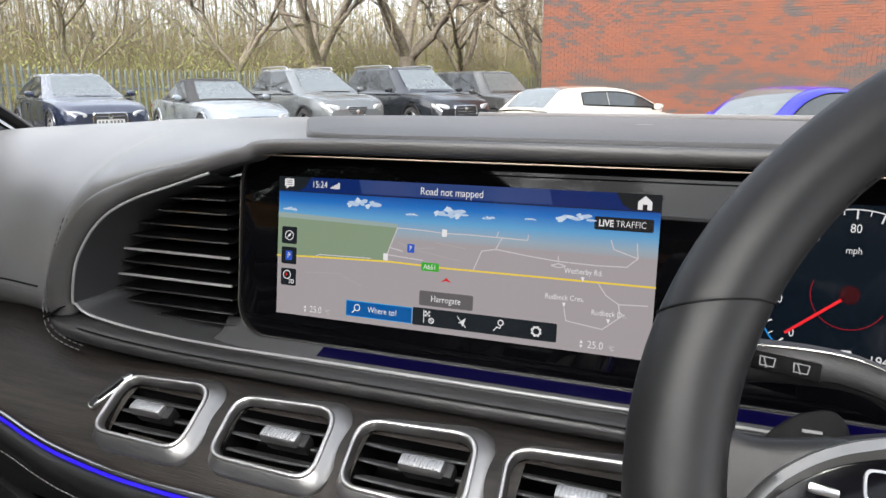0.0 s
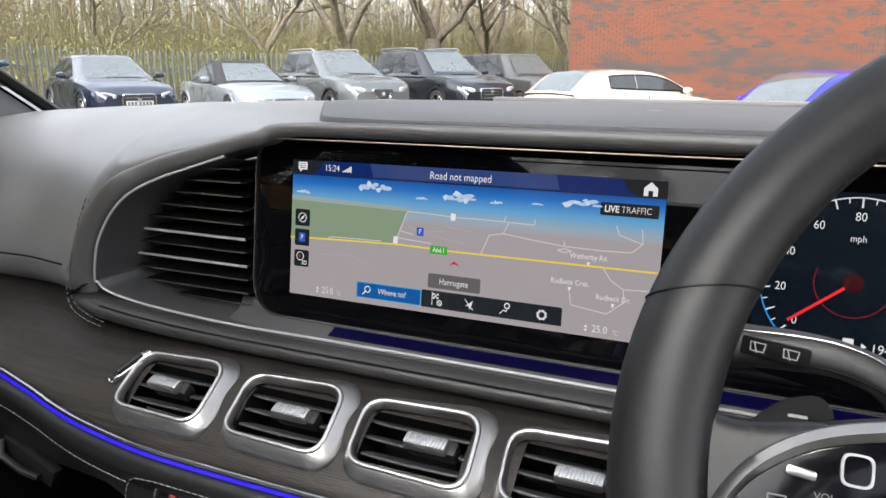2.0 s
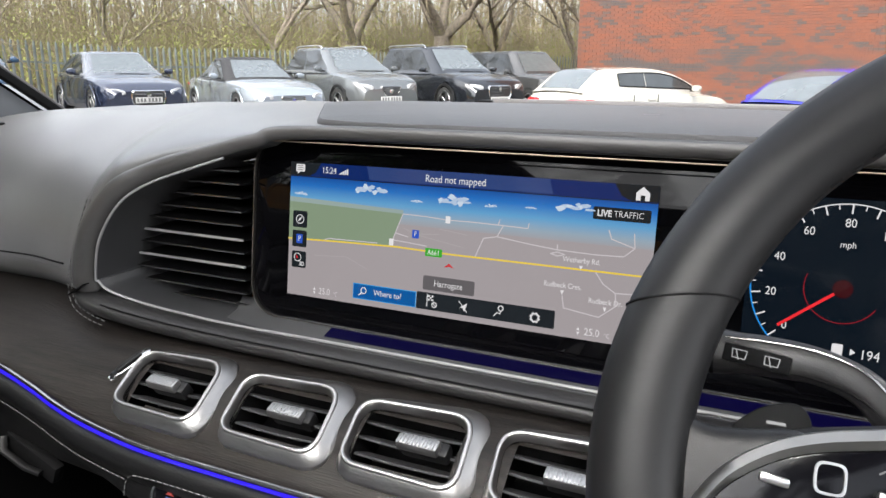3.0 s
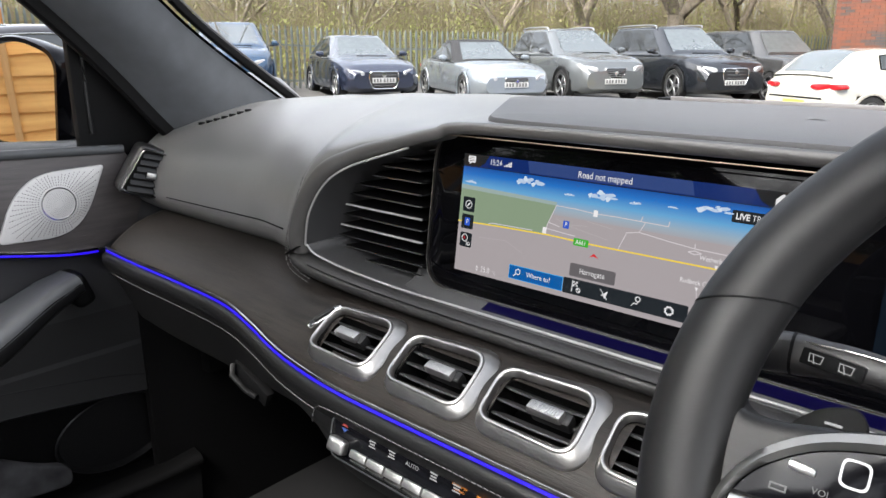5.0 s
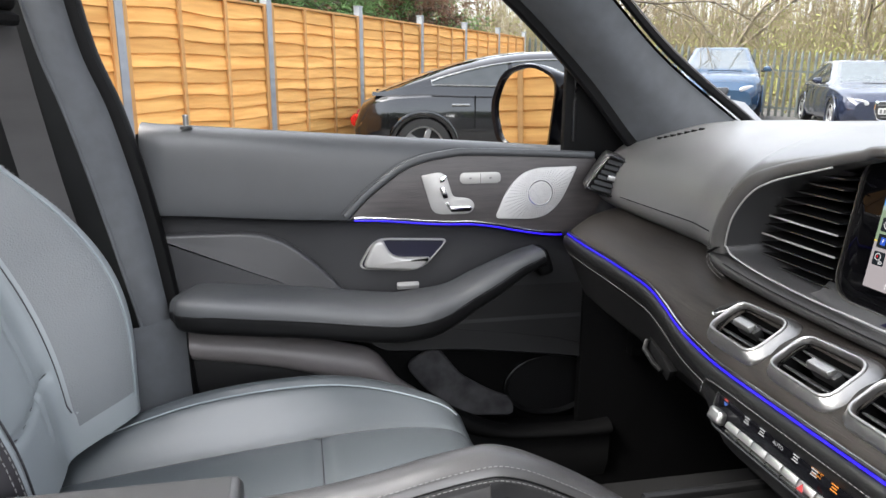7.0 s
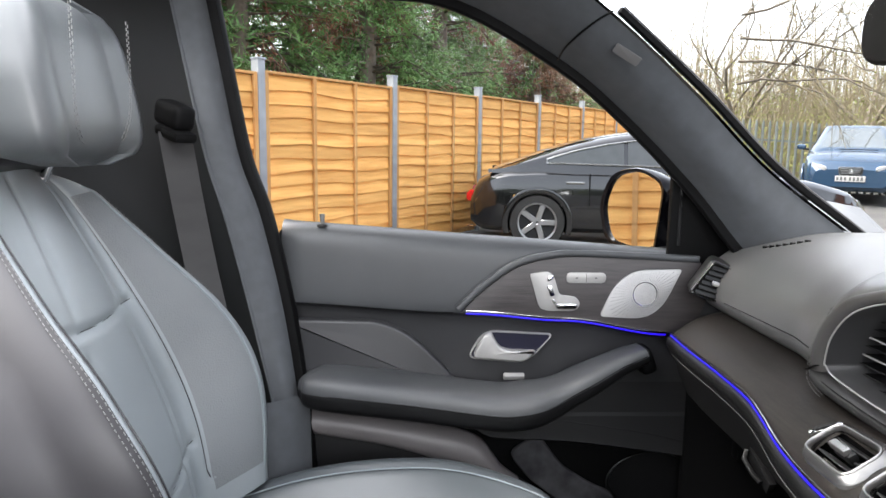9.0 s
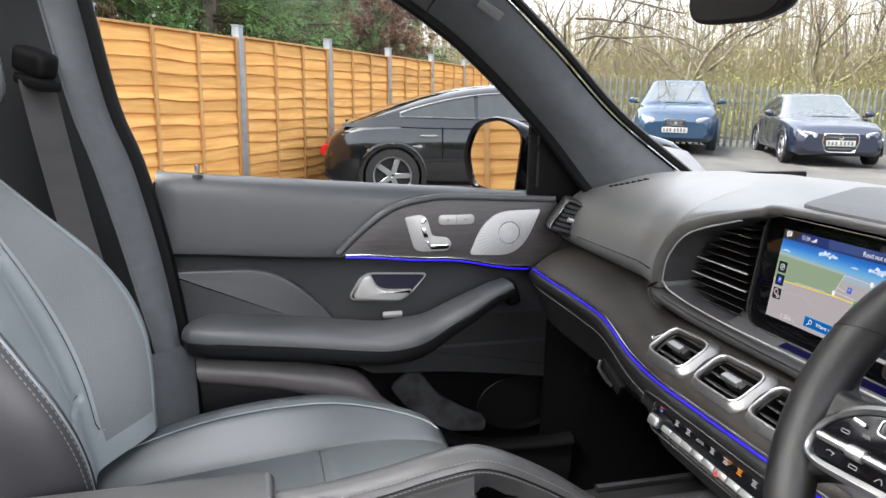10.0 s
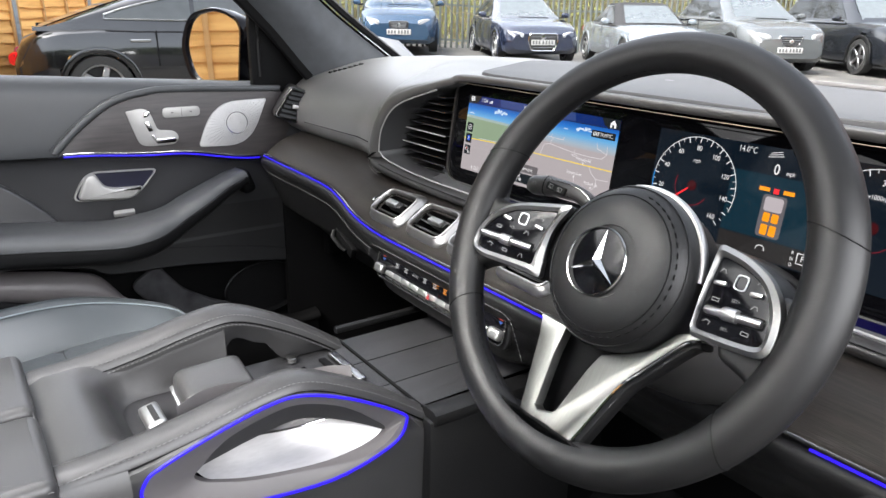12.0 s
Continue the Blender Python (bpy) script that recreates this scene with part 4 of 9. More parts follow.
gear = [((0.0026 if k % 4 < 2 else 0.0034) * math.cos(2 * math.pi * k / 32), (0.0026 if k % 4 < 2 else 0.0034) * math.sin(2 * math.pi * k / 32)) for k in range(33)]
line("gear_mark", [(0.0688 + x, -0.0442 + y) for x, y in gear], 0.0010, 0.001, S_WHITE)
for x in (-0.1150, 0.1045):
    txt("25.0", 0.0074, x, -0.0490, 0.0007, S_WHITE, "LEFT", -0.00005)
    txt("°C", 0.0046, x + 0.0138, -0.0498, 0.0007, S_WHITE, "LEFT", -0.00005)
    for s in (-1, 1):
        flat("step_mark", [(x - 0.0052, -0.0490 + s * 0.0006), (x - 0.0030, -0.0490 + s * 0.0006), (x - 0.0041, -0.0490 + s * 0.0028)], 0.0007, S_WHITE)

# dial display
D_DIM, D_RED, D_AMB, D_BLU, D_TEAL = lit("dial_backdrop", (0.002, 0.006, 0.012)), lit("dial_red", (0.9, 0.03, 0.04)), lit("dial_amber", (0.95, 0.33, 0.01)), lit("dial_blue", (0.02, 0.28, 0.75)), lit("dial_teal", (0.004, 0.022, 0.036))
flat("dial_field", box2(0.204, -SH, 0.496, SH), 0.0002, D_DIM, "near-black dial display")
flat("centre_field", box2(0.300, -0.034, 0.404, 0.028), 0.0003, D_TEAL)
for cx, side in ((0.2575, 1), (0.4425, -1)):
    cy = 0.001
    big = [(cx + 0.051 * math.cos(a), cy + 0.051 * math.sin(a)) for a in np.linspace(radians(225), radians(-20), 60)]
    line("dial_ring", big[:14], 0.0009, 0.0004, D_BLU if side > 0 else S_WHITE)
    line("dial_ring", big[13:], 0.0007, 0.0004, S_WHITE)
    for k in range(33):
        a = radians(222 - k * 8.25)
        r0 = 0.0455 if k % 2 == 0 else 0.048
        line("dial_tick", [(cx + r0 * math.cos(a), cy + r0 * math.sin(a)), (cx + 0.0505 * math.cos(a), cy + 0.0505 * math.sin(a))], 0.0009 if k % 2 == 0 else 0.0006, 0.0005, S_WHITE)
    for k, body in enumerate(("0", "20", "40", "60", "80", "100", "120", "140", "160") if side > 0 else ("0", "1", "2", "3", "4", "5", "6")):
        a = radians(222 - k * (33 if side > 0 else 44))
        txt(body, 0.0074, cx + 0.0395 * math.cos(a), cy + 0.0395 * math.sin(a), 0.0006, S_WHITE)
    a = radians(219)
    line("dial_needle", [(cx, cy), (cx + 0.042 * math.cos(a), cy + 0.042 * math.sin(a))], 0.0018, 0.0007, D_RED, "red needle")
    flat("needle_hub", [(cx + 0.0055 * math.cos(t), cy + 0.0055 * math.sin(t)) for t in np.linspace(0, 2 * math.pi, 24, endpoint=False)], 0.0008, lit("dial_hub", (0.045, 0.002, 0.004)))
    line("dial_inner_ring", [(cx + 0.021 * math.cos(t), cy + 0.021 * math.sin(t)) for t in np.linspace(radians(160), radians(330), 24)], 0.0006, 0.0005, lit("dial_inner_red", (0.25, 0.01, 0.02)))
    txt("mph" if side > 0 else "x1000rpm", 0.0058, cx, cy + 0.0265, 0.0006, S_WHITE, lean=0.2)
for k in range(2):
    line("fuel_gauge", [(0.2575 + 0.0545 * math.cos(a), 0.001 + 0.0545 * math.sin(a)) for a in np.linspace(radians(233 + k * 15), radians(246 + k * 15), 6)], 0.0022, 0.0006, D_BLU)
txt("0", 0.0052, 0.2275, -0.0405, 0.0006, S_WHITE)
txt("1/2", 0.0055, 0.259, -0.0455, 0.0006, S_WHITE)
txt("194", 0.0085, 0.2705, -0.0375, 0.0006, S_WHITE, "LEFT")
flat("fuel_pump_mark", rounded(box2(0.2555, -0.0405, 0.2615, -0.0325), 0.0008, 2), 0.0006, S_WHITE)
flat("fuel_arrow", [(0.2655, -0.0385), (0.2685, -0.0365), (0.2655, -0.0345)], 0.0006, S_WHITE)
txt("14.0°C", 0.0085, 0.312, 0.0485, 0.0006, S_WHITE, bold=-0.00006)
for k in range(3):
    line("assist_mark", [(0.335 + 0.001 * k, 0.045 + 0.002 * k), (0.350 - 0.001 * k, 0.0475 + 0.002 * k)], 0.0006, 0.0006, S_WHITE)
txt("0", 0.0145, 0.346, 0.034, 0.0006, S_WHITE, bold=0.0001)
txt("mph", 0.006, 0.3605, 0.0325, 0.0006, S_WHITE)
# seat and tailgate reminder drawing
S_CARG = lit("dial_car_grey", (0.45, 0.40, 0.42))
flat("car_outline", rounded(box2(0.3385, -0.0315, 0.3635, 0.010), 0.004, 4), 0.0004, lit("dial_car_dark", (0.12, 0.11, 0.12)))
flat("car_cabin", rounded(box2(0.3415, -0.006, 0.3605, 0.008), 0.003, 4), 0.0006, S_CARG)
for x in (0.3465, 0.3555):
    flat("rear_seat_mark", rounded(box2(x - 0.0036, -0.0165, x + 0.0036, -0.0075), 0.0015, 3), 0.0008, D_AMB)
    flat("rear_seat_mark", rounded(box2(x - 0.0036, -0.0295, x + 0.0036, -0.0190), 0.0015, 3), 0.0008, D_AMB)
flat("reminder_bar", box2(0.333, 0.0125, 0.344, 0.0165), 0.0008, D_AMB)
flat("reminder_bar", box2(0.358, 0.0125, 0.369, 0.0165), 0.0008, D_AMB)
flat("reminder_centre", box2(0.348, 0.0115, 0.3535, 0.0165), 0.0008, D_RED)
flat("gear_field", box2(0.300, -0.0535, 0.404, -0.0345), 0.00035, lit("dial_lower", (0.02, 0.018, 0.018)))
ring = [(0.3475 + 0.0045 * math.cos(a), -0.0445 + 0.0045 * math.sin(a)) for a in np.linspace(0, math.pi, 14)]
line("wheel_mark", ring, 0.0008, 0.0007, S_WHITE)
for k, body in enumerate("RND"):
    txt(body, 0.0048, 0.3805, -0.0385 - k * 0.0058, 0.0007, S_WHITE)
line("gear_box_mark", [(0.3855, -0.0475), (0.3965, -0.0475), (0.3965, -0.0375), (0.3855, -0.0375), (0.3855, -0.0475)], 0.0008, 0.0007, S_WHITE)
txt("P", 0.0085, 0.391, -0.0425, 0.0007, S_WHITE)


# ==== steering wheel ====
wa = radians(25.2)
WU, WV, WW = V3(1, 0, 0), V3(0, math.sin(wa), math.cos(wa)), V3(0, -math.cos(wa), math.sin(wa))
WM = basis(V3(0.345, -0.217, 1.092), WU, WV, WW)
wheel = thing("steering_wheel", "black leather multifunction steering wheel with silver spokes", "steering wheel", WM.translation)


def rim_radius(t):
    """Rim thickness, fuller where the side spokes join."""
    s = abs(math.cos(t))
    return 0.0165 + 0.0022 * max(0.0, s - 0.75) / 0.25


rows = []
for k in range(128):
    t = 2 * math.pi * k / 128
    r, R = rim_radius(t), 0.1695
    row = []
    for j in range(18):
        p = 2 * math.pi * j / 18
        a, b = r * math.cos(p), r * 0.94 * math.sin(p)
        row.append(((R + a) * math.cos(t), (R + a) * math.sin(t), b))
    rows.append(row)
bm = loft(rows, ring=True, loop=True)
bm.transform(WM)
part("rim", bm, LEATHER, wheel, "black leather rim")
for deg, skew in ((20.0, -3.5), (161.0, 3.5), (214, 2.0), (327, -3.0)):
    path = []
    for a in np.linspace(0, 2 * math.pi, 24, endpoint=False):
        t = radians(deg + skew * math.cos(a))
        rr = rim_radius(t) + 0.0001
        path.append(WM @ V3((0.1695 + rr * math.cos(a)) * math.cos(t), (0.1695 + rr * math.cos(a)) * math.sin(t), rr * 0.94 * math.sin(a)))
    t = radians(deg)
    part("rim_joint", sweep(path, circle(0.0005, 5), up=tuple(WM.to_3x3() @ V3(-math.sin(t), math.cos(t), 0)), closed=True), DEEP, wheel)
# stitched inner seam of the rim
for lo, hi in ((160, 171), (9, 20), (100, 155), (25, 80), (197, 250)):
    for d in (0, 1):
        path = []
        for a in np.linspace(radians(lo), radians(hi), 60):
            r = 0.1695 - 0.0163 + 0.0006
            path.append(WM @ V3((r + 0.0008 * d) * math.cos(a), (r + 0.0008 * d) * math.sin(a), 0.004 - 0.005 * d))
        part("rim_stitching", stitches(path, 0.004, 0.003, 0.0006), DEEP, wheel)
# airbag boss
prof = [(0.062, -0.035), (0.0655, -0.012), (0.0665, 0.000), (0.0660, 0.010), (0.0640, 0.0145), (0.0632, 0.0140), (0.0618, 0.0165), (0.056, 0.0222), (0.047, 0.0262), (0.036, 0.0282), (0.0290, 0.0284), (0.0282, 0.0270), (0.0, 0.0270)]
HUB = (0.0165, -0.010)
part("airbag_cover", lathe(prof, 56, WM @ pose(HUB[0], HUB[1], 0)), LEATHER, wheel, "round black leather airbag cover")
path = [WM @ V3(HUB[0] + 0.0585 * math.cos(a), HUB[1] + 0.0585 * math.sin(a), 0.0206) for a in np.linspace(radians(-150), radians(80), 120)]
part("cover_stitching", stitches(path, 0.0022, 0.0022, 0.0006), DEEP, wheel)
path = [WM @ V3(HUB[0] + 0.0548 * math.cos(a), HUB[1] + 0.0548 * math.sin(a), 0.0229) for a in np.linspace(0, 2 * math.pi, 80, endpoint=False)]
part("cover_seam", sweep(path, circle(0.0005, 5), up=tuple(WW), closed=True), DEEP, wheel)
# plain three-armed emblem in a ring
PODSIL = mat("pod_frame_silver", (0.26, 0.26, 0.255), 0.40, 1.0, vary=0.06, scale=60)
EMBLEM = mat("emblem_chrome", (0.42, 0.42, 0.42), 0.16, 1.0, vary=0.03)
part("emblem_plate", lathe([(0.0275, 0.020), (0.0275, 0.0276), (0.026, 0.0282), (0.0, 0.0282)], 40, WM @ pose(0.0105, -0.0120, 0)), GLOSS, wheel)
part("emblem_ring", lathe([(0.0260, 0.0279), (0.0264, 0.0296), (0.0273, 0.0300), (0.0281, 0.0291), (0.0283, 0.0269)], 48, WM @ pose(0.0105, -0.0120, 0)), EMBLEM, wheel, "chrome ring")
for deg in (90, 210, 330):
    t = radians(deg)
    d, n = V3(math.cos(t), math.sin(t), 0), V3(-math.sin(t), math.cos(t), 0)
    o = V3(0.0105, -0.0120, -0.0106)
    bm = bmesh.new()
    a, l_, r_, tip, b0 = o + V3(0, 0, 0.0440), o + d * 0.0024 + n * 0.0034 + V3(0, 0, 0.039), o + d * 0.0024 - n * 0.0034 + V3(0, 0, 0.039), o + d * 0.0262 + V3(0, 0, 0.0398), o + V3(0, 0, 0.039)
    va, vl, vr, vt, vb = (bm.verts.new(WM @ p) for p in (a, l_, r_, tip, b0))
    for f in ((va, vl, vt), (va, vt, vr), (vl, vb, vt), (vr, vt, vb), (va, vr, vb), (va, vb, vl)):
        bm.faces.new(f)
    bmesh.ops.recalc_face_normals(bm, faces=bm.faces)
    part("emblem_arm", bm, EMBLEM, wheel, "chrome emblem arm", 0)

BUTTON = mat("satin_button", (0.5, 0.5, 0.5), 0.3, 1.0, vary=0.05)
ICON = glow("switch_marks", (0.62, 0.62, 0.62), 0.45)
# side spokes with switch pods
for sx in (-1, 1):
    PX = V3(1, 0, sx * 0.16).normalized()
    PODM = WM @ basis(V3(sx * 0.129, 0, 0.008), PX, V3(0, 1, 0), PX.cross(V3(0, 1, 0)))
    if sx < 0:
        outer = [(-0.0226, -0.0396), (-0.0216, -0.0205), (-0.0092, -0.0005), (0.0124, 0.0136), (0.0702, 0.0266), (0.0565, -0.0040), (0.0640, -0.0450), (0.0467, -0.0440), (-0.0090, -0.0462)]
        inner = [(-0.0180, -0.0371), (-0.0165, -0.0205), (-0.0070, -0.0065), (0.0122, 0.0068), (0.0585, 0.0172), (0.0500, -0.0070), (0.0510, -0.0365), (0.0400, -0.0365), (-0.0070, -0.0400)]
        corner_r = [0.010, 0.02, 0.02, 0.02, 0.006, 0.02, 0.005, 0.02, 0.010]
        b0, b1, rc = (-0.0158, -0.0245), (0.0451, -0.0222), (0.0150, -0.0235)
        switches, touch = ((0.0068, -0.0038), (0.0439, -0.0028)), (0.0243, 0.0002)
        marks = ((0.0034, 0.0035), (0.0423, 0.0048), (0.0002, -0.0138), (0.0325, -0.0112), (-0.0025, -0.0320), (0.0160, -0.0328), (0.0351, -0.0321))
        words = (("VOL", 0.0036, 0.0150, -0.0105),)
    else:
        outer = [(0.0269, -0.0240), (0.0230, -0.0335), (0.0000, -0.0360), (-0.0385, -0.0375), (-0.0420, -0.0066), (-0.0425, 0.0320), (-0.0156, 0.0276), (0.0085, 0.0175), (0.0240, -0.0020)]
        inner = [(0.0190, -0.0225), (0.0155, -0.0280), (-0.0050, -0.0298), (-0.0375, -0.0312), (-0.0390, -0.0079), (-0.0380, 0.0238), (-0.0172, 0.0209), (0.0035, 0.0125), (0.0160, -0.0035)]
        corner_r = [0.010, 0.010, 0.02, 0.006, 0.02, 0.006, 0.02, 0.02, 0.02]
        b0, b1, rc = (-0.0332, -0.0157), (0.0138, -0.0124), (-0.0115, -0.0137)
        switches, touch = ((-0.0299, 0.0047), (0.0008, 0.0046)), (-0.0141, 0.0092)
        marks = ((-0.0317, 0.0136), (0.0008, 0.0120), (-0.0292, -0.0071), (0.0026, -0.0041), (-0.0292, -0.0239), (0.0028, -0.0223))
        words = (("SET+", 0.0034, -0.0128, -0.0040), ("SET-", 0.0034, -0.0132, -0.0246))
    inner = rounded(inner, [r_ * 0.8 for r_ in corner_r], 5)
    outer = rounded(outer, corner_r, 5)
    pod = part("switch_pod", plate(outer, 0.024, PODM @ pose(0, 0, -0.029), 0.004), PLASTIC, wheel)
    part("pod_frame", ringplate(outer, inner, -0.006, 0.0008, PODM, 0.0030), PODSIL, pod, "satin silver pod frame", 50)
    part("pod_face", plate(inner, 0.008, PODM @ pose(0, 0, -0.0085), 0.001), GLOSS, pod, "gloss black switch face")

    def at(x, y, z=0.0):
        return PODM @ pose(x, y, z)
    half_b = (b1[0] - b0[0]) / 2
    turn_b = math.degrees(math.atan2(b1[1] - b0[1], b1[0] - b0[0]))
    bar_m = at((b0[0] + b1[0]) / 2, (b0[1] + b1[1]) / 2, 0.0010) @ pose(0, 0, 0, 0, 0, turn_b)
    part("roller_well", plate(rounded([(-half_b - 0.001, -0.0042), (half_b + 0.001, -0.0042), (half_b + 0.001, 0.0042), (-half_b - 0.001, 0.0042)], 0.003, 4), 0.0006, bar_m @ pose(0, 0, -0.0014)), DEEP, pod)
    part("roller_bar", lathe([(0.0, -half_b), (0.0026, -half_b + 0.0004), (0.0030, -half_b + 0.003), (0.0030, half_b - 0.003), (0.0026, half_b - 0.0004), (0.0, half_b)], 12, bar_m @ pose(0, 0, 0, 0, 90, 0)), BUTTON, pod, "silver rocker bar")
    part("roller", lathe([(0.0, -0.0062), (0.0046, -0.0060), (0.0049, -0.005), (0.0049, 0.005), (0.0046, 0.0060), (0.0, 0.0062)], 20, at(rc[0], rc[1], 0.0012) @ pose(0, 0, 0, 0, 0, turn_b) @ pose(0, 0, 0, 0, 90, 0)), SILVERK, pod, "ribbed silver roller")
    for x, y in switches:
        part("switch", rbox(0.0100, 0.0034, 0.004, 0.0012, at(x, y, 0.0) @ pose(0, 0, 0, 0, 0, 6 * sx)), BUTTON, pod, "satin silver switch")
    part("touch_ring", ringplate(squircle(0.0052, 0.0056, 24, 4.0), squircle(0.0043, 0.0047, 24, 4.0), -0.001, 0.0004, at(*touch)), BUTTON, pod, "small chrome touch control")
    for k, (x, y) in enumerate(marks):
        w = 0.0026 + 0.0005 * (k % 3)
        glyph = ([(-w, -0.0012), (-w * 0.3, 0.0014), (w * 0.5, 0.0014), (w, -0.0012)], [(-w, 0.0), (-w * 0.3, 0.0016), (w, 0.0008), (w * 0.6, -0.0014)], [(-w * 0.8, 0.0012), (w * 0.8, 0.0012), (w * 0.8, -0.0010), (-w * 0.8, -0.0010), (-w * 0.8, 0.0012)])[k % 3]
        bm = bars(glyph, 0.0006)
        bm.transform(at(x, y, -0.0003))
        part("switch_mark", bm, ICON, pod, smooth=0)
    for body, size, x, y in words:
        part("pod_lettering", text_bm(body, size, at(x, y, -0.0002)), ICON, pod, smooth=0)
    # leather web between pod and rim
    web = [(-0.164, 0.036), (-0.1562, 0.0266), (-0.1550, 0.0160), (-0.1490, 0.0100), (-0.1360, 0.0105), (-0.1100, 0.0160), (-0.1100, -0.0440), (-0.1330, -0.0500), (-0.1490, -0.0590), (-0.161, -0.0760)]
    if sx > 0:
        web = [(-x + 0.004, y) for x, y in web][::-1]
    part("rim_web", plate(rounded(web, 0.010, 4), 0.020, WM @ pose(0, 0, -0.015), 0.006, 3), LEATHER, wheel)

# forked lower spoke, its driver-side arm running up to the switch pod
SPOKE = mat("spoke_silver", (0.16, 0.163, 0.155), 0.44, 1.0, vary=0.08, scale=60, stretch=(12, 1, 1))
fork = [(-0.0485, -0.0700), (-0.0432, -0.0884), (-0.0335, -0.1500), (-0.0310, -0.1640), (-0.0270, -0.1670), (0.0080, -0.1680), (0.0180, -0.1640), (0.0240, -0.1560), (0.0505, -0.0966), (0.0640, -0.0765), (0.0880, -0.0445), (0.0985, -0.0385), (0.0940, -0.0335), (0.0785, -0.0409), (0.0635, -0.0600), (0.0452, -0.0700), (0.0240, -0.0800), (0.0170, -0.0955), (0.0030, -0.1380), (0.0000, -0.1410), (-0.0143, -0.1452), (-0.0185, -0.1424), (-0.0198, -0.0958), (-0.0180, -0.0720)]
bm = plate(fork, 0.010, pose(0, 0, -0.013), 0.0016, 2)
for v in bm.verts:
    f = max(0.0, min(1.0, (-v.co.y - 0.130) / 0.036))
    f = f * f * (3 - 2 * f)
    v.co += Vector((0.010 * f, 0.003 * f, 0.012 * f))
bm.transform(WM)
part("lower_spoke", bm, SPOKE, wheel, "brushed silver lower spoke", 30)
edge = catmull([(0.0345, -0.1535, 0.006), (0.0505, -0.0975, -0.0035), (0.0640, -0.0775, -0.0035), (0.0880, -0.0455, -0.0035), (0.0985, -0.0395, -0.0020)], 6)
part("spoke_edge", sweep([WM @ p for p in edge], squircle(0.0012, 0.0030, 8), up=tuple(WW)), BRIGHT, wheel, "bright spoke edge")
part("spoke_side", sweep([WM @ (p + V3(0.0015, -0.002, -0.010)) for p in edge], squircle(0.0030, 0.0075, 10), up=tuple(WW)), PLASTIC, wheel, "black spoke flank")
part("hub_trim", sweep([WM @ V3(HUB[0] + 0.0672 * math.cos(a), HUB[1] + 0.0672 * math.sin(a), -0.001) for a in np.linspace(radians(8), radians(105), 40)], squircle(0.0022, 0.004, 10), up=tuple(WW)), SILVER, wheel, "satin silver hub trim")
part("spoke_backing", plate(rounded([(-0.040, -0.06), (-0.028, -0.155), (0.022, -0.152), (0.060, -0.06)], 0.012, 4), 0.010, WM @ pose(0, 0, -0.032), 0.004), DEEP, wheel)
part("lower_web", plate(rounded([(-0.055, -0.150), (0.068, -0.150), (0.045, -0.172), (-0.03, -0.172)], 0.006, 4), 0.024, WM @ pose(0, 0, -0.014), 0.007, 3), LEATHER, wheel)
part("column_shroud", lathe([(0.044, -0.036), (0.056, -0.044), (0.064, -0.06), (0.070, -0.10), (0.076, -0.16), (0.080, -0.23)], 32, WM @ pose(0.005, -0.030, 0) @ Matrix.Diagonal((1.15, 1.0, 1.0, 1.0))), HOODL, wheel, "black plastic column shroud")
# paddles
for sx in (-1, 1):
    pts = rounded([(sx * 0.112, -0.005), (sx * 0.147, -0.003), (sx * 0.141, 0.012), (sx * 0.131, 0.0212), (sx * 0.118, 0.0252), (sx * 0.112, 0.019)], 0.005, 4)
    if sx < 0:
        pts = pts[::-1]
    pd = part("shift_paddle", plate(pts, 0.004, WM @ pose(0.003, 0, -0.034), 0.001), DEEP, wheel, "dark shift paddle")
    part("paddle_mark", rbox(0.007, 0.0012, 0.0004, 0, WM @ pose(0.003 + sx * 0.125, 0.0152, -0.0298)), ICON, pd, smooth=0)

# column stalk with wiper switches
stalk = thing("wiper_stalk", "black wiper stalk with white printed switch symbols", "stalk", (0.25, -0.16, 1.09))
sp = [V3(-0.175, 0.0385, -0.056), V3(-0.160, 0.0405, -0.056), V3(-0.150, 0.0420, -0.056), V3(-0.125, 0.0430, -0.056), V3(-0.105, 0.0415, -0.056), V3(-0.088, 0.0350, -0.057), V3(-0.075, 0.0220, -0.060), V3(-0.055, 0.000, -0.066), V3(-0.02, -0.02, -0.072)]
SPATH = catmull(sp, 5)
part("arm", sweep([WM @ p for p in SPATH], squircle(0.0088, 0.0098, 18, 2.6), up=tuple(WV), scale=lambda t: lerp_table([(0.0, 0.72), (0.06, 1.0), (0.26, 1.04), (0.32, 0.92), (0.55, 0.78), (1.0, 0.85)], t)[0]), HOODL, stalk)
part("collar", sweep([WM @ V3(-0.1505, 0.0420, -0.056), WM @ V3(-0.1490, 0.0421, -0.056)], squircle(0.0094, 0.0104, 18, 2.6), up=tuple(WV)), DEEP, stalk, "rotary collar joint")
part("trim_line", sweep([WM @ (p + V3(0, 0.0058 - 0.001 * i / 20, 0.0072)) for i, p in enumerate(SPATH[11:34])], circle(0.0006, 5)), CHROME, stalk, "thin chrome trim line")
part("under_line", sweep([WM @ (p + V3(0, -0.0060, 0.0056)) for p in SPATH[13:32]], circle(0.0005, 5)), DEEP, stalk)
part("switch_inset", rbox(0.0275, 0.0082, 0.003, 0.0013, WM @ pose(-0.1315, 0.0408, -0.0480, 4, 0, -6)), DEEP, stalk)
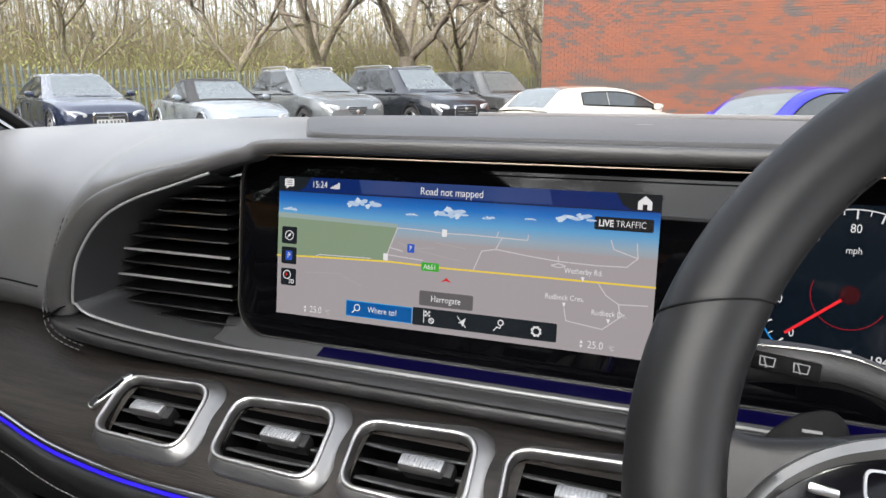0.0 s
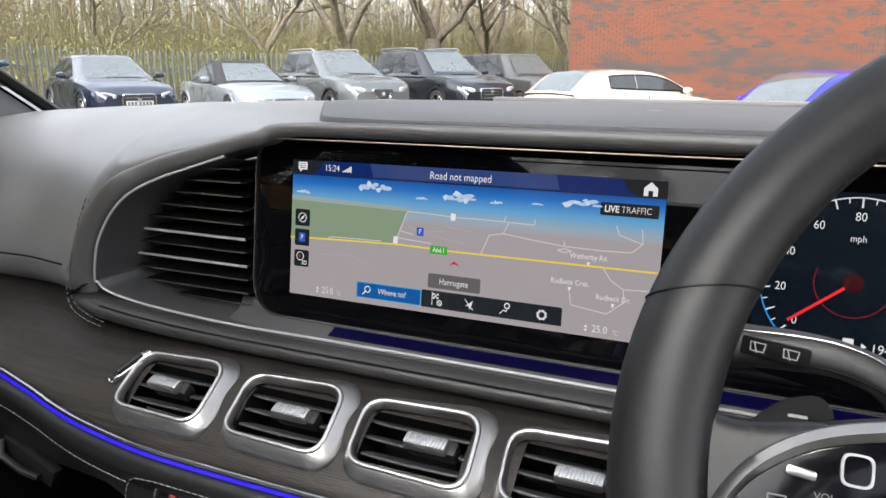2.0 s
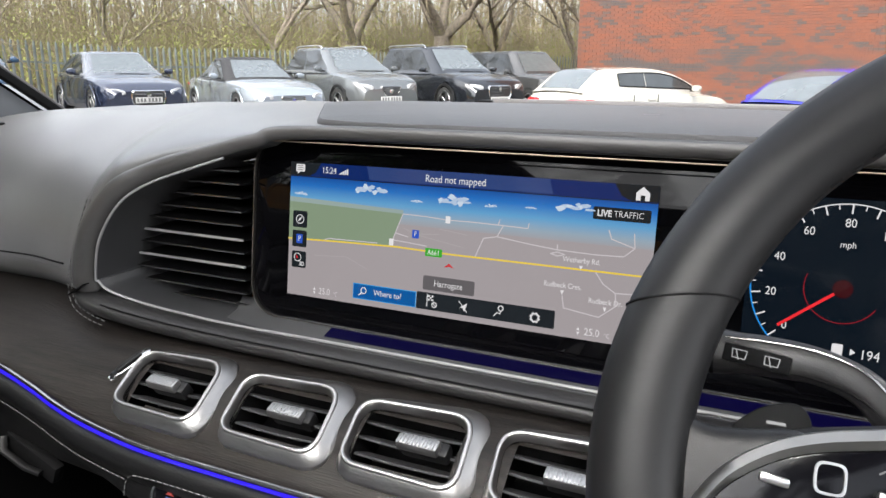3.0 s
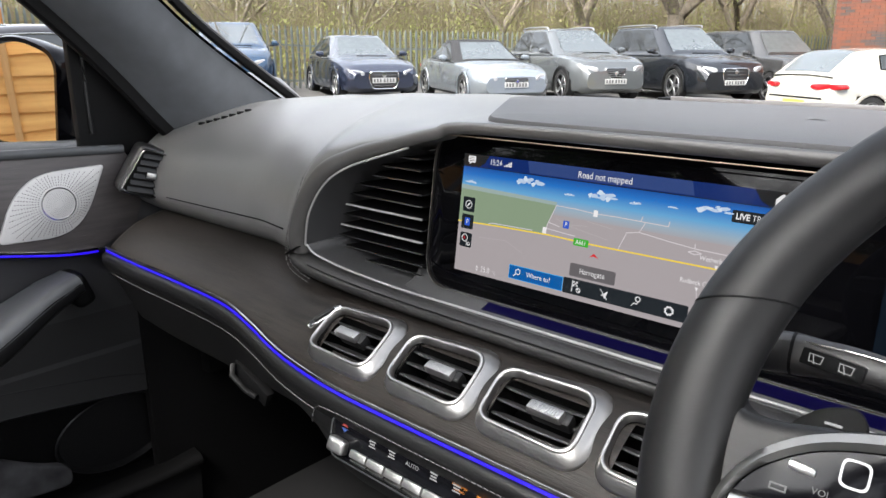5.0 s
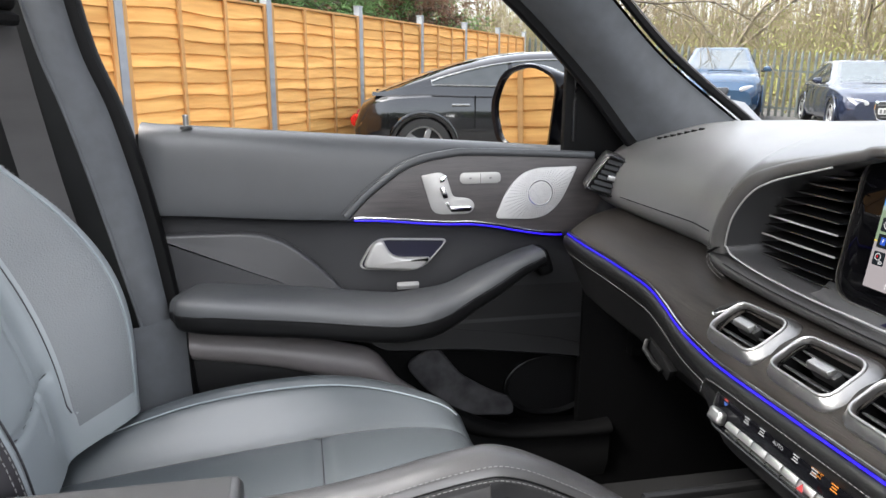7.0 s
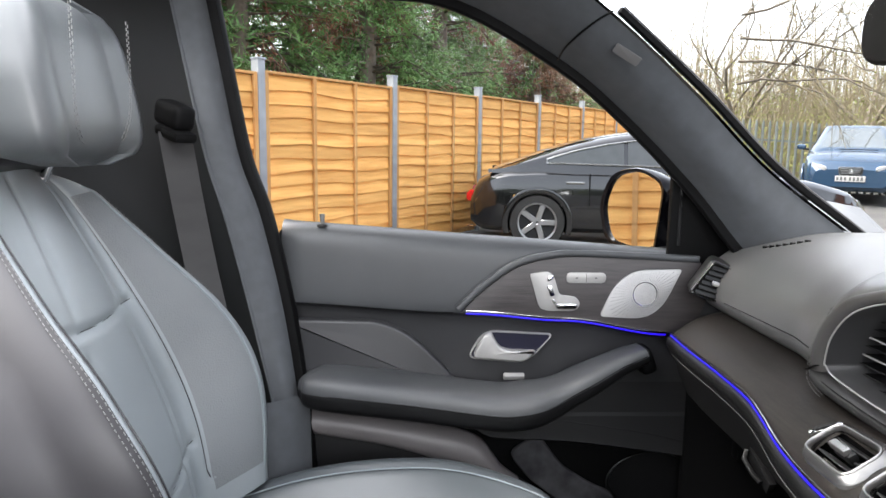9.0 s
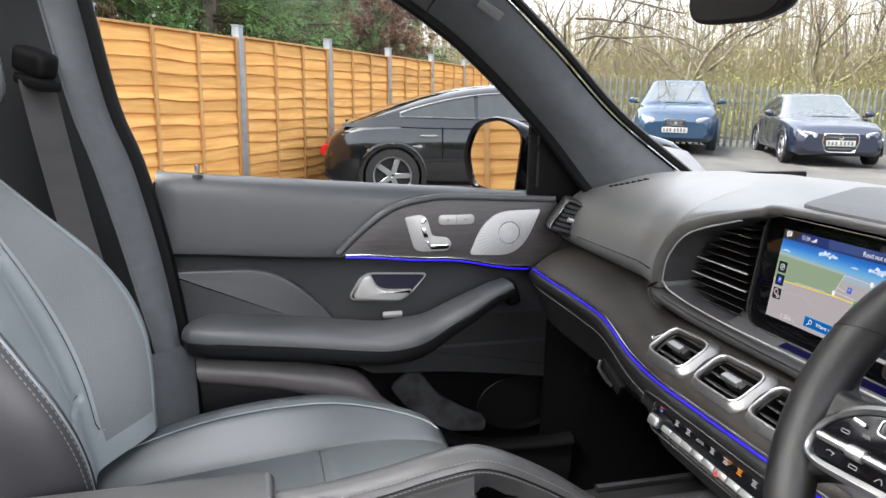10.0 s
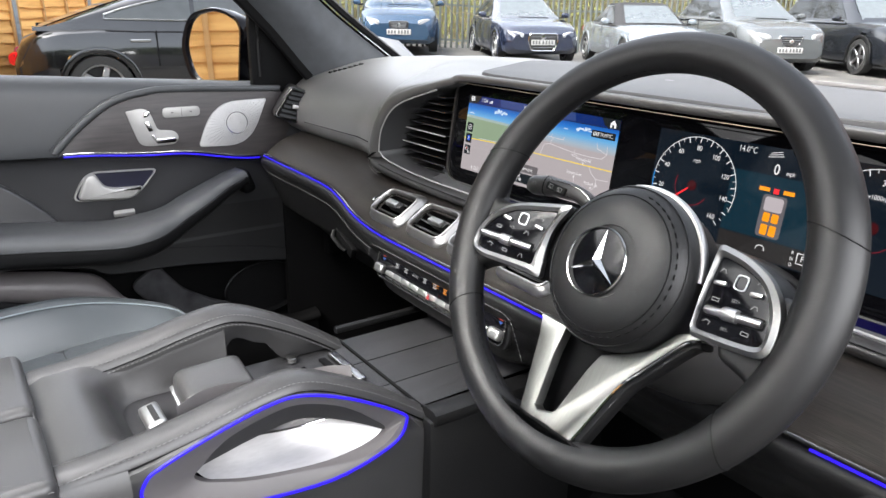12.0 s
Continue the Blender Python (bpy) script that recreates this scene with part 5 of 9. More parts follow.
for x in (-0.1385, -0.1255):
    bm = bars([(-0.0026, -0.0018), (0.0026, -0.0018), (0.0030, 0.0018), (-0.0030, 0.0018), (-0.0026, -0.0018)], 0.00045)
    bm2 = bars([(0.0, -0.0024), (-0.0014, 0.0014)], 0.0005)
    b3 = merge(bm, bm2)
    b3.transform(WM @ pose(x, 0.0408 - (x + 0.1315) * 0.10, -0.0463, 4, 0, -6))
    part("switch_mark", b3, ICON, stalk, smooth=0)
b3 = bars([(-0.0028, -0.001), (-0.0016, 0.0018), (0.0016, 0.0018), (0.0028, -0.001)], 0.0005)
b3.transform(WM @ pose(-0.1625, 0.0400, -0.0466, 4, 0, 6))
part("switch_mark", b3, ICON, stalk, smooth=0)
lever = thing("gear_lever", "slim silver-tipped gear lever on the steering column", "stalk", (0.47, -0.17, 1.07))
part("arm", sweep([WM @ V3(0.06, 0.0, -0.06), WM @ V3(0.13, 0.012, -0.052), WM @ V3(0.165, 0.014, -0.050)], squircle(0.006, 0.009, 14), up=tuple(WV)), SILVER, lever)


# ==== own car: shell round the front seats ====
def bulged(e1, e2, out, n=8, m=7):
    """A skin between two edge curves, bulging by out in the middle."""
    a, b = catmull(e1, n), catmull(e2, n)
    out = Vector(out)
    return loft([[p.lerp(q, j / m) + out * math.sin(math.pi * j / m) for j in range(m + 1)] for p, q in zip(a, b)])


def sill(y):
    return 1.166 - (y + 0.8) * 0.066


def waist(y):
    return lerp_table([(-0.85, 1.018), (-0.46, 0.9985), (-0.28, 0.986), (-0.09, 0.960), (0.05, 0.945)], y)[0]


pillar = thing("a_pillar", "dark grey fabric windscreen pillar beside the passenger window", "pillar", (-0.66, 0.1, 1.17), kind="structure")
E1 = [(-0.674, 0.255, 1.115), (-0.672, 0.180, 1.169), (-0.668, 0.030, 1.275), (-0.646, -0.110, 1.397), (-0.606, -0.264, 1.512), (-0.585, -0.38, 1.575), (-0.565, -0.6, 1.60), (-0.56, -1.0, 1.60)]
E2 = [(-0.730, 0.065, 1.095), (-0.735, 0.015, 1.150), (-0.742, -0.065, 1.245), (-0.742, -0.19, 1.365), (-0.742, -0.31, 1.458), (-0.735, -0.49, 1.552), (-0.725, -0.65, 1.570), (-0.72, -1.0, 1.568)]
part("cover", bulged(E1, E2, (0.028, -0.012, -0.006)), FABRIC, pillar, "dark grey fabric cover")
part("seal", sweep([Vector(p) + Vector((0.006, 0.012, 0.006)) for p in catmull(E1[:5], 8)], squircle(0.0060, 0.006, 10)), DEEP, pillar)
# A thin grey tube draws the highlight along the seal's outer side.
part("seal_highlight", sweep([Vector(p) + Vector((0.011, 0.0175, 0.010)) for p in catmull(E1[:5], 8)], circle(0.0014, 6)), GREY, pillar)
part("outer_skin", bulged([Vector(p) + Vector((-0.010, 0.010, 0.002)) for p in E1[1:]], [Vector(p) + Vector((-0.06, 0.012, 0.012)) for p in E2[1:]], (-0.015, 0.012, 0.008)), GLOSS, pillar)
part("window_seal", sweep([Vector(p) + Vector((-0.012, 0.0, -0.004)) for p in catmull(E2, 8)], squircle(0.010, 0.014, 10)), DEEP, pillar)
part("airbag_tag", plate(rounded([(-0.023, -0.008), (0.023, -0.008), (0.023, 0.008), (-0.023, 0.008)], 0.003, 4), 0.0012, basis(V3(-0.613, -0.234, 1.4535), V3(0.0, 0.87, -0.50), V3(0.51, 0.43, 0.745).normalized(), V3(0.86, -0.255, -0.44).normalized()), 0.0004), GREY, pillar, "small grey fabric tag")
part("cover_joint", sweep(catmull([(-0.600, -0.262, 1.517), (-0.615, -0.292, 1.498), (-0.66, -0.32, 1.471), (-0.72, -0.322, 1.455)], 5), circle(0.0018, 6)), DEEP, pillar)
pr = copy_thing(pillar, Matrix.Identity(4))
pr.scale = (-1, 1, 1)
pr.location = (0.60, 0.1, 1.17)

bp = thing("b_pillar", "dark grey fabric door pillar behind the front seat", "pillar", (-0.72, -0.9, 0.6), kind="structure")
F1 = [(-0.745, -0.893, 1.57), (-0.752, -0.868, 1.42), (-0.755, -0.842, 1.28), (-0.757, -0.806, 1.17), (-0.757, -0.765, 0.97), (-0.755, -0.735, 0.70), (-0.75, -0.73, 0.42)]
F2 = [(-0.67, -1.20, 1.60), (-0.675, -1.19, 1.45), (-0.685, -1.17, 1.30), (-0.695, -1.10, 1.15), (-0.71, -1.03, 0.97), (-0.715, -1.03, 0.70), (-0.72, -1.03, 0.42)]
F3 = [(-0.722, -0.948, 1.57), (-0.722, -0.920, 1.42), (-0.722, -0.893, 1.28), (-0.724, -0.862, 1.17), (-0.722, -0.815, 0.97), (-0.718, -0.775, 0.75), (-0.715, -0.76, 0.42)]
F1, F2, F3 = ([(x, y - 0.026, z) for x, y, z in f] for f in (F1, F2, F3))
part("cover", bulged(F1, F3, (0.012, 0.010, 0)), FABRIC, bp, "dark grey fabric cover")
# Trim runs on rearwards, near-black, to stand for the unlit rear cabin.
part("recess", bulged([Vector(p) + Vector((-0.004, -0.002, 0)) for p in F3], F2, (-0.030, -0.01, 0)), mat("rear_cabin_black", (0.0055, 0.006, 0.0065), 0.62, vary=0.15, bump=0.2, bump_scale=1500, spec=0.25), bp, "recessed pillar trim, widened and blackened to stand for the dark rear cabin")
part("crease", sweep(catmull(F3, 6), circle(0.003, 6), up=(0, 1, 0)), FABRIC, bp)
part("door_seal", sweep([Vector(p) + Vector((-0.010, 0.004, 0)) for p in catmull(F1, 6)], squircle(0.016, 0.014, 10), up=(0, 1, 0)), DEEP, bp)
part("lower_cover", bulged([(-0.748, -0.754, 0.86), (-0.745, -0.746, 0.62), (-0.74, -0.726, 0.42)], [(-0.70, -0.98, 0.86), (-0.70, -0.98, 0.62), (-0.70, -0.98, 0.42)], (0.045, 0.04, 0)), FABRIC, bp)

belt = thing("seat_belt", "black webbing seat belt hanging from its pillar guide", "seat belt", (-0.66, -0.94, 1.33))
part("strap", loft([[p + V3(0.020, -0.020, 0), p + V3(-0.020, 0.020, 0)] for p in catmull([(-0.664, -0.952, 1.325), (-0.66, -0.932, 1.20), (-0.652, -0.905, 1.06), (-0.645, -0.87, 0.90), (-0.64, -0.85, 0.75)], 8)]), BELT, belt, "black woven strap")
part("guide", merge(rbox(0.070, 0.038, 0.040, 0.013, pose(-0.664, -0.951, 1.352, 0, 15, 50), 3), rbox(0.066, 0.040, 0.018, 0.008, pose(-0.656, -0.948, 1.322, 0, 15, 50))), DEEP, belt, "black belt guide")

# ==== passenger door ====
door = thing("passenger_door", "black leather car door with silver speaker grille, closed", "car door", (-0.8, -0.4, 0.45), kind="structure")
rows = []
for k in range(41):
    y = -0.808 + k / 40 * 0.86
    zt, zl = sill(y), waist(y)
    e = 0.012 if k == 0 else 0.0
    pts = [(-0.90, zt - 0.012), (-0.85, zt - 0.003), (-0.815, zt), (-0.795, zt - 0.006), (-0.783, zt - 0.022), (-0.778, zt - 0.05), (-0.775, zl + 0.03), (-0.776, zl + 0.006), (-0.779, zl), (-0.790, zl - 0.006), (-0.797, zl - 0.03), (-0.800, zl - 0.09), (-0.80, 0.82), (-0.797, 0.79)]
    rows.append([(p.x - e, y, p.z) for p in catmull([(x, 0, z) for x, z in pts], 3)])
part("upper_panel", loft([r[:25] for r in rows]), DOORL, door, "black leather upper panel")
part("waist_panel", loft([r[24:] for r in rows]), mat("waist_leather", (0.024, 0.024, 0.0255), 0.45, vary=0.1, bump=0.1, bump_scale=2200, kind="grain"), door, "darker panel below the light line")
part("edge_face", loft([[(-0.90, -0.81, 1.15), (-0.785, -0.81, 1.15)], [(-0.90, -0.81, 0.42), (-0.80, -0.81, 0.42)]]), DEEP, door)
# trim insert with the switches
curve = [(-0.476, 1.0015), (-0.448, 1.031), (-0.418, 1.057), (-0.38, 1.084), (-0.345, 1.098), (-0.31, 1.105), (-0.265, 1.1095), (-0.15, 1.1055), (-0.03, 1.100)]
insert = [(p.x, p.y) for p in catmull([(y, z, 0) for y, z in curve], 4)] + [(-0.005, 1.05), (-0.03, 0.985), (-0.085, 0.9655)] + [(y, waist(y) + 0.004) for y in np.linspace(-0.12, -0.47, 12)]
DRM = basis(V3(-0.7765, 0, 0), V3(0, 1, 0), V3(0, 0, 1), V3(1, 0, 0))
WOODB = mat("grey_brown_open_pore_wood", (0.040, 0.036, 0.036), 0.5, vary=0.3, scale=30, bump=0.6, bump_scale=90, stretch=(6, 0.6, 6), color2=(0.066, 0.058, 0.057))
part("trim_insert", plate(insert, 0.006, DRM, 0.002), WOODB, door, "grey-brown open-pore wood insert")
roll = [V3(-0.772, p.x - 0.004, p.y + 0.006) for p in catmull([(y, z, 0) for y, z in curve], 6)]
part("insert_roll", sweep(roll, squircle(0.0065, 0.0065, 12), up=(1, 0, 0)), DOORL, door)
for d in (0.007, 0.011):
    part("stitching", stitches([p + V3(0.0035, -d * 0.75, d * 0.66) for p in roll[:40]], 0.003, 0.002, 0.0005), DEEP if d > 0.01 else THREAD, door)
dl = [V3(-0.7705, y, waist(y) + 0.0015) for y in np.linspace(-0.466, -0.088, 30)]
part("light_line", sweep(dl, squircle(0.0015, 0.0015, 8), up=(0, 0, 1)), LED, door, "glowing blue ambient light line")
part("light_line_trim", sweep([p + V3(0.0003, 0, 0.0046) for p in dl], squircle(0.0018, 0.0020, 8)), BRIGHT, door)
fold = [V3(-0.779, y, waist(y) + 0.002) for y in np.linspace(-0.80, -0.49, 16)]
part("fold_line", sweep(fold, circle(0.0022, 6)), DEEP, door)

# speaker grille, seat switch, memory switch
spk = part("speaker_grille", plate(rounded([(-0.216, 0.996), (-0.130, 0.992), (-0.095, 1.018), (-0.0640, 1.0870), (-0.155, 1.0850), (-0.192, 1.055)], [0.010, 0.03, 0.03, 0.007, 0.03, 0.03], 6), 0.0045, DRM @ pose(0, 0, 0.005), 0.0015), MESHSIL, door, "silver speaker grille")
SPC = DRM @ pose(-0.133, 1.040, 0.0095)
part("speaker_ring", lathe([(0.0235, 0.0), (0.0232, 0.0011), (0.0215, 0.0012), (0.0212, 0.0)], 40, SPC), BRIGHT, spk)
part("speaker_dome", lathe([(0.020, 0.0002), (0.012, 0.0012), (0.002, 0.0006), (0.0, 0.0006)], 32, SPC), MESHSIL, spk)
holes = Heap()
gp = [(-0.209, 1.000), (-0.131, 0.996), (-0.099, 1.020), (-0.071, 1.0815), (-0.154, 1.0800), (-0.187, 1.053)]
for k in range(56):
    a = 2 * math.pi * k / 56
    for q in range(13):
        rr = 0.0265 + q * 0.0036
        y, z = -0.133 + rr * math.cos(a), 1.040 + rr * math.sin(a)
        inside = all((gp[i][0] - gp[i - 1][0]) * (z - gp[i - 1][1]) - (gp[i][1] - gp[i - 1][1]) * (y - gp[i - 1][0]) > 0 for i in range(6))
        if inside:
            holes.leaf(Vector((-0.7669, y - 0.0013 * math.cos(a), z - 0.0013 * math.sin(a))), Vector((0, 0.0026 * math.cos(a), 0.0026 * math.sin(a))), Vector((1, 0, 0)), 0.0006)
for q in range(6):
    for k in range(16 + 6 * q):
        a = 2 * math.pi * k / (16 + 6 * q)
        rr = 0.006 + 0.0024 * q
        holes.leaf(Vector((-0.7657, -0.133 + rr * math.cos(a), 1.040 + rr * math.sin(a))), Vector((0, 0.0010, 0.0)), Vector((1, 0, 0)), 0.0005)
ob = holes.part("perforation", PLASTIC, spk, False)
sw = part("seat_switch_plate", plate(rounded([(-0.350, 1.0765), (-0.330, 1.012), (-0.315, 1.0065), (-0.262, 1.0065), (-0.252, 1.020), (-0.262, 1.0345), (-0.293, 1.037), (-0.305, 1.075), (-0.318, 1.0815)], [0.005, 0.012, 0.01, 0.012, 0.014, 0.012, 0.008, 0.012, 0.008], 5), 0.004, DRM @ pose(0, 0, 0.005), 0.001), SWITCHSIL, door, "satin silver seat switch plate")
for pts, z in (([(-0.318, 1.063), (-0.309, 1.066), (-0.305, 1.076), (-0.316, 1.074)], 0.006), ([(-0.318, 1.055), (-0.309, 1.056), (-0.302, 1.037), (-0.311, 1.035)], 0.005), ([(-0.308, 1.028), (-0.303, 1.030), (-0.297, 1.021), (-0.262, 1.021), (-0.259, 1.016), (-0.263, 1.0115), (-0.298, 1.0115)], 0.006)):
    part("seat_switch", plate(rounded(pts, 0.002, 3), z, DRM @ pose(0, 0, 0.008), 0.0012), BRIGHT, sw, "raised silver seat-shaped switch")
mm = part("memory_switch_plate", plate(rounded([(-0.281, 1.0595), (-0.207, 1.0595), (-0.207, 1.0795), (-0.281, 1.0795)], 0.010, 6), 0.004, DRM @ pose(0, 0, 0.005), 0.001), SWITCHSIL, door, "satin silver memory switch")
part("switch_gap", rbox(0.0006, 0.017, 0.0005, 0, DRM @ pose(-0.244, 1.0695, 0.0092)), PLASTIC, mm)
for y in (-0.262, -0.226):
    part("switch_mark", rbox(0.004, 0.0025, 0.0004, 0, DRM @ pose(y, 1.0695, 0.0092)), GREY, mm)

# pull handle in its bowl
HB = DRM @ pose(0, 0, -0.0175)
bez = rounded([(-0.462, 0.908), (-0.345, 0.899), (-0.296, 0.9565), (-0.43, 0.963)], [0.018, 0.03, 0.012, 0.025], 7)
bz_in = [(-0.383 + (p[0] + 0.383) * 0.95, 0.931 + (p[1] - 0.931) * 0.91) for p in bez]
part("handle_bezel", ringplate(bez, bz_in, -0.004, 0.004, HB, 0.0055), SWITCHSIL, door, "chrome handle bezel")
part("handle_bowl", plate(bz_in, 0.001, HB @ pose(0, 0, 0.0006)), mat("deep_blue_bowl", (0.006, 0.006, 0.02), 0.4, vary=0.1), door, "dark blue-black handle bowl")
hp = rounded([(-0.452, 0.911), (-0.352, 0.903), (-0.330, 0.925), (-0.385, 0.927), (-0.402, 0.934), (-0.415, 0.960), (-0.432, 0.957)], [0.012, 0.012, 0.004, 0.012, 0.012, 0.006, 0.01], 5)
part("pull_handle", plate(hp, 0.014, HB @ pose(0, 0, 0.001), 0.005, 3), SWITCHSIL, door, "satin silver door pull")
part("lock_switch", rbox(0.040, 0.012, 0.010, 0.003, DRM @ pose(-0.372, 0.876, -0.004, 35)), SWITCHSIL, door, "silver lock switch")
# padded middle panel behind the armrest
pm = [(-0.80, 0.986), (-0.63, 0.985), (-0.58, 0.965), (-0.538, 0.930), (-0.503, 0.894), (-0.46, 0.84), (-0.80, 0.83)]
part("elbow_pad", plate(rounded(pm, [0.004, 0.04, 0.03, 0.05, 0.03, 0.01, 0.004], 6), 0.020, DRM @ pose(0, 0, -0.0155), 0.006, 3), mat("elbow_leather", (0.030, 0.030, 0.032), 0.42, vary=0.1, bump=0.1, bump_scale=2200, kind="grain"), door, "padded leather elbow panel")
# armrest and grab handle in one sweep
arm = catmull([(-0.752, -0.762, 0.870), (-0.737, -0.70, 0.866), (-0.728, -0.55, 0.852), (-0.724, -0.45, 0.840), (-0.724, -0.385, 0.836), (-0.728, -0.32, 0.848), (-0.735, -0.25, 0.880), (-0.745, -0.18, 0.914), (-0.752, -0.135, 0.930)], 8)
part("armrest", sweep(arm, [(p.x, p.y) for p in catmull([(-1.0, 0.52, 0), (0.0, 0.60, 0), (0.62, 0.57, 0), (0.90, 0.44, 0), (1.0, 0.16, 0), (0.985, -0.10, 0), (0.88, -0.40, 0), (0.55, -0.58, 0), (-0.2, -0.62, 0), (-1.0, -0.55, 0)], 3, closed=True)], scale=lambda t: lerp_table([(0.0, 0.034), (0.06, 0.053), (0.12, 0.056), (0.55, 0.056), (0.72, 0.040), (0.9, 0.030), (1.0, 0.026)], t)[0]), DOORL, door, "padded black leather armrest and grab handle")
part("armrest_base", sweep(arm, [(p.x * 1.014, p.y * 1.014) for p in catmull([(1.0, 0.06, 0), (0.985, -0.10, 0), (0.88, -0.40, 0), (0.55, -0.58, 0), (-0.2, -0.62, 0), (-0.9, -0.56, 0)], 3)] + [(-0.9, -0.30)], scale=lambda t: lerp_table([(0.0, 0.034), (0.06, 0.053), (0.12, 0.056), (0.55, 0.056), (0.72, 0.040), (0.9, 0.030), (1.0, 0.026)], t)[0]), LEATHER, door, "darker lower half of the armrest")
part("armrest_seam", sweep([p + V3(lerp_table([(0.0, 0.0340), (0.06, 0.0530), (0.12, 0.0560), (0.55, 0.0560), (0.72, 0.0400), (0.9, 0.0300), (1.0, 0.0260)], i / (len(arm) - 1))[0], 0, 0.0036 * (1 - 0.5 * i / (len(arm) - 1))) for i, p in enumerate(arm)], circle(0.0013, 6)), DEEP, door)
part("armrest_stitching", stitches([p + V3(lerp_table([(0.0, 0.0340), (0.06, 0.0529), (0.12, 0.0560), (0.55, 0.0560), (0.72, 0.0400), (0.9, 0.0300), (1.0, 0.0260)], i / (len(arm) - 1))[0], 0, 0.0075 * (1 - 0.5 * i / (len(arm) - 1))) for i, p in enumerate(arm)], 0.003, 0.002, 0.0004), THREAD, door)
part("grab_end", rbox(0.05, 0.03, 0.05, 0.012, pose(-0.768, -0.128, 0.915, 20), 3), DEEP, door)
# lower door: grey strip, map pocket
STRIP_UP = [(-0.81, 0.824), (-0.753, 0.815), (-0.592, 0.791), (-0.48, 0.769), (-0.435, 0.752), (-0.405, 0.715), (-0.385, 0.690), (-0.311, 0.640), (-0.213, 0.590), (-0.156, 0.577), (-0.036, 0.570), (0.04, 0.575)]
STRIP_LOW = [(-0.81, 0.776), (-0.736, 0.763), (-0.597, 0.737), (-0.473, 0.697), (-0.40, 0.658), (-0.33, 0.612), (-0.25, 0.572), (-0.17, 0.554), (-0.036, 0.546), (0.04, 0.546)]
POCKET_TOP = [(-0.81, 0.826), (-0.48, 0.771), (-0.435, 0.755), (-0.41, 0.744), (-0.37, 0.741), (-0.266, 0.736), (-0.11, 0.717), (0.0, 0.698), (0.04, 0.672)]


def curve_at(table):
    c = catmull([(y, z, 0) for y, z in table], 8)
    return lambda y: float(np.interp(y, [p.x for p in c], [p.y for p in c]))


s_up, s_low, p_top = curve_at(STRIP_UP), curve_at(STRIP_LOW), curve_at(POCKET_TOP)
ys = np.linspace(-0.808, 0.035, 70)
part("middle_panel", loft([[(-0.797, y, 0.86), (-0.798, y, 0.80), (-0.797, y, max(p_top(y), s_up(y)) + 0.012), (-0.796, y, max(p_top(y), s_up(y)) + 0.004), (-0.801, y, max(p_top(y), s_up(y))), (-0.86, y, max(p_top(y), s_up(y)) - 0.002)] for y in ys]), mat("soft_black_plastic", (0.012, 0.012, 0.0125), 0.55, vary=0.12, bump=0.15, bump_scale=2000), door, "soft black plastic middle panel")
part("middle_crease", sweep([V3(-0.7975, y, float(np.interp(y, (-0.36, -0.197, -0.083, 0.039), (0.792, 0.770, 0.750, 0.717)))) for y in np.linspace(-0.36, 0.03, 20)], circle(0.0010, 6)), PLASTIC, door)
rows = []
for y in ys:
    a, b = s_up(y), s_low(y)
    n_ = lerp_table([(-0.81, 1.0), (-0.45, 1.0), (-0.25, 0.55), (0.04, 0.5)], y)[0]
    rows.append([(-0.80, y, a - 0.012), (-0.795, y, a - 0.001), (-0.784, y, a), (-0.768, y, a + (b - a) * 0.12), (-0.757 - 0.006 * (1 - n_), y, a + (b - a) * 0.40), (-0.757 - 0.006 * (1 - n_), y, a + (b - a) * 0.7), (-0.765, y, b + 0.004), (-0.772, y, b)])
part("lower_strip", loft(rows[:38]), mat("warm_grey_plastic", (0.15, 0.138, 0.138), 0.42, vary=0.08, bump=0.1, bump_scale=2000), door, "grey plastic strip over the map pocket", 60)
part("pocket_lip", loft(rows[37:]), DEEP, door, "black pocket lip", 60)
part("lower_panel", loft([[(-0.775, y, s_low(y) + 0.002), (-0.772, y, s_low(y) - 0.02), (-0.775, y, 0.48), (-0.80, y, 0.42)] for y in ys]), PLASTIC, door, "dark plastic lower panel")
part("pocket_back", loft([[(-0.855, y, z) for z in (0.83, 0.70, 0.54)] for y in np.linspace(-0.46, 0.05, 6)]), DEEP, door)
part("pocket_floor", loft([[(-0.775, y, s_low(y) + 0.006), (-0.86, y, s_low(y) + 0.004)] for y in ys]), DEEP, door)
felt = rounded([(-0.372, 0.700), (-0.312, 0.740), (-0.262, 0.672), (-0.20, 0.632), (-0.152, 0.612), (-0.150, 0.575), (-0.25, 0.585), (-0.33, 0.645)], 0.02, 5)
part("pocket_lining", plate(felt, 0.012, basis(V3(-0.838, 0, 0), V3(0, 1, 0), V3(0, 0, 1), V3(1, 0, 0)), 0.005, 3), mat("worn_dark_felt", (0.016, 0.016, 0.018), 0.95, vary=0.6, scale=22, color2=(0.075, 0.074, 0.078)), door, "scuffed dark pocket lining")
part("speaker_well", lathe([(0.096, 0.0), (0.100, 0.004), (0.097, 0.006), (0.090, -0.004), (0.0, -0.006)], 32, basis(V3(-0.842, -0.070, 0.632), V3(0, 1, 0), V3(0, 0, 0.66), V3(1, 0, 0))), PLASTIC, door)
part("outer_skin", loft([[(-0.905, y, z) for z in (sill(y) - 0.016, 0.8, 0.42)] for y in (-0.82, -0.4, 0.10)]), GLOSS, door)
pin = part("lock_pin", lathe([(0.0042, 0.0), (0.0044, 0.022), (0.0050, 0.024), (0.0048, 0.028), (0.0, 0.0285)], 14, pose(-0.802, -0.734, 1.152)), SILVER, door, "small chrome lock pin")
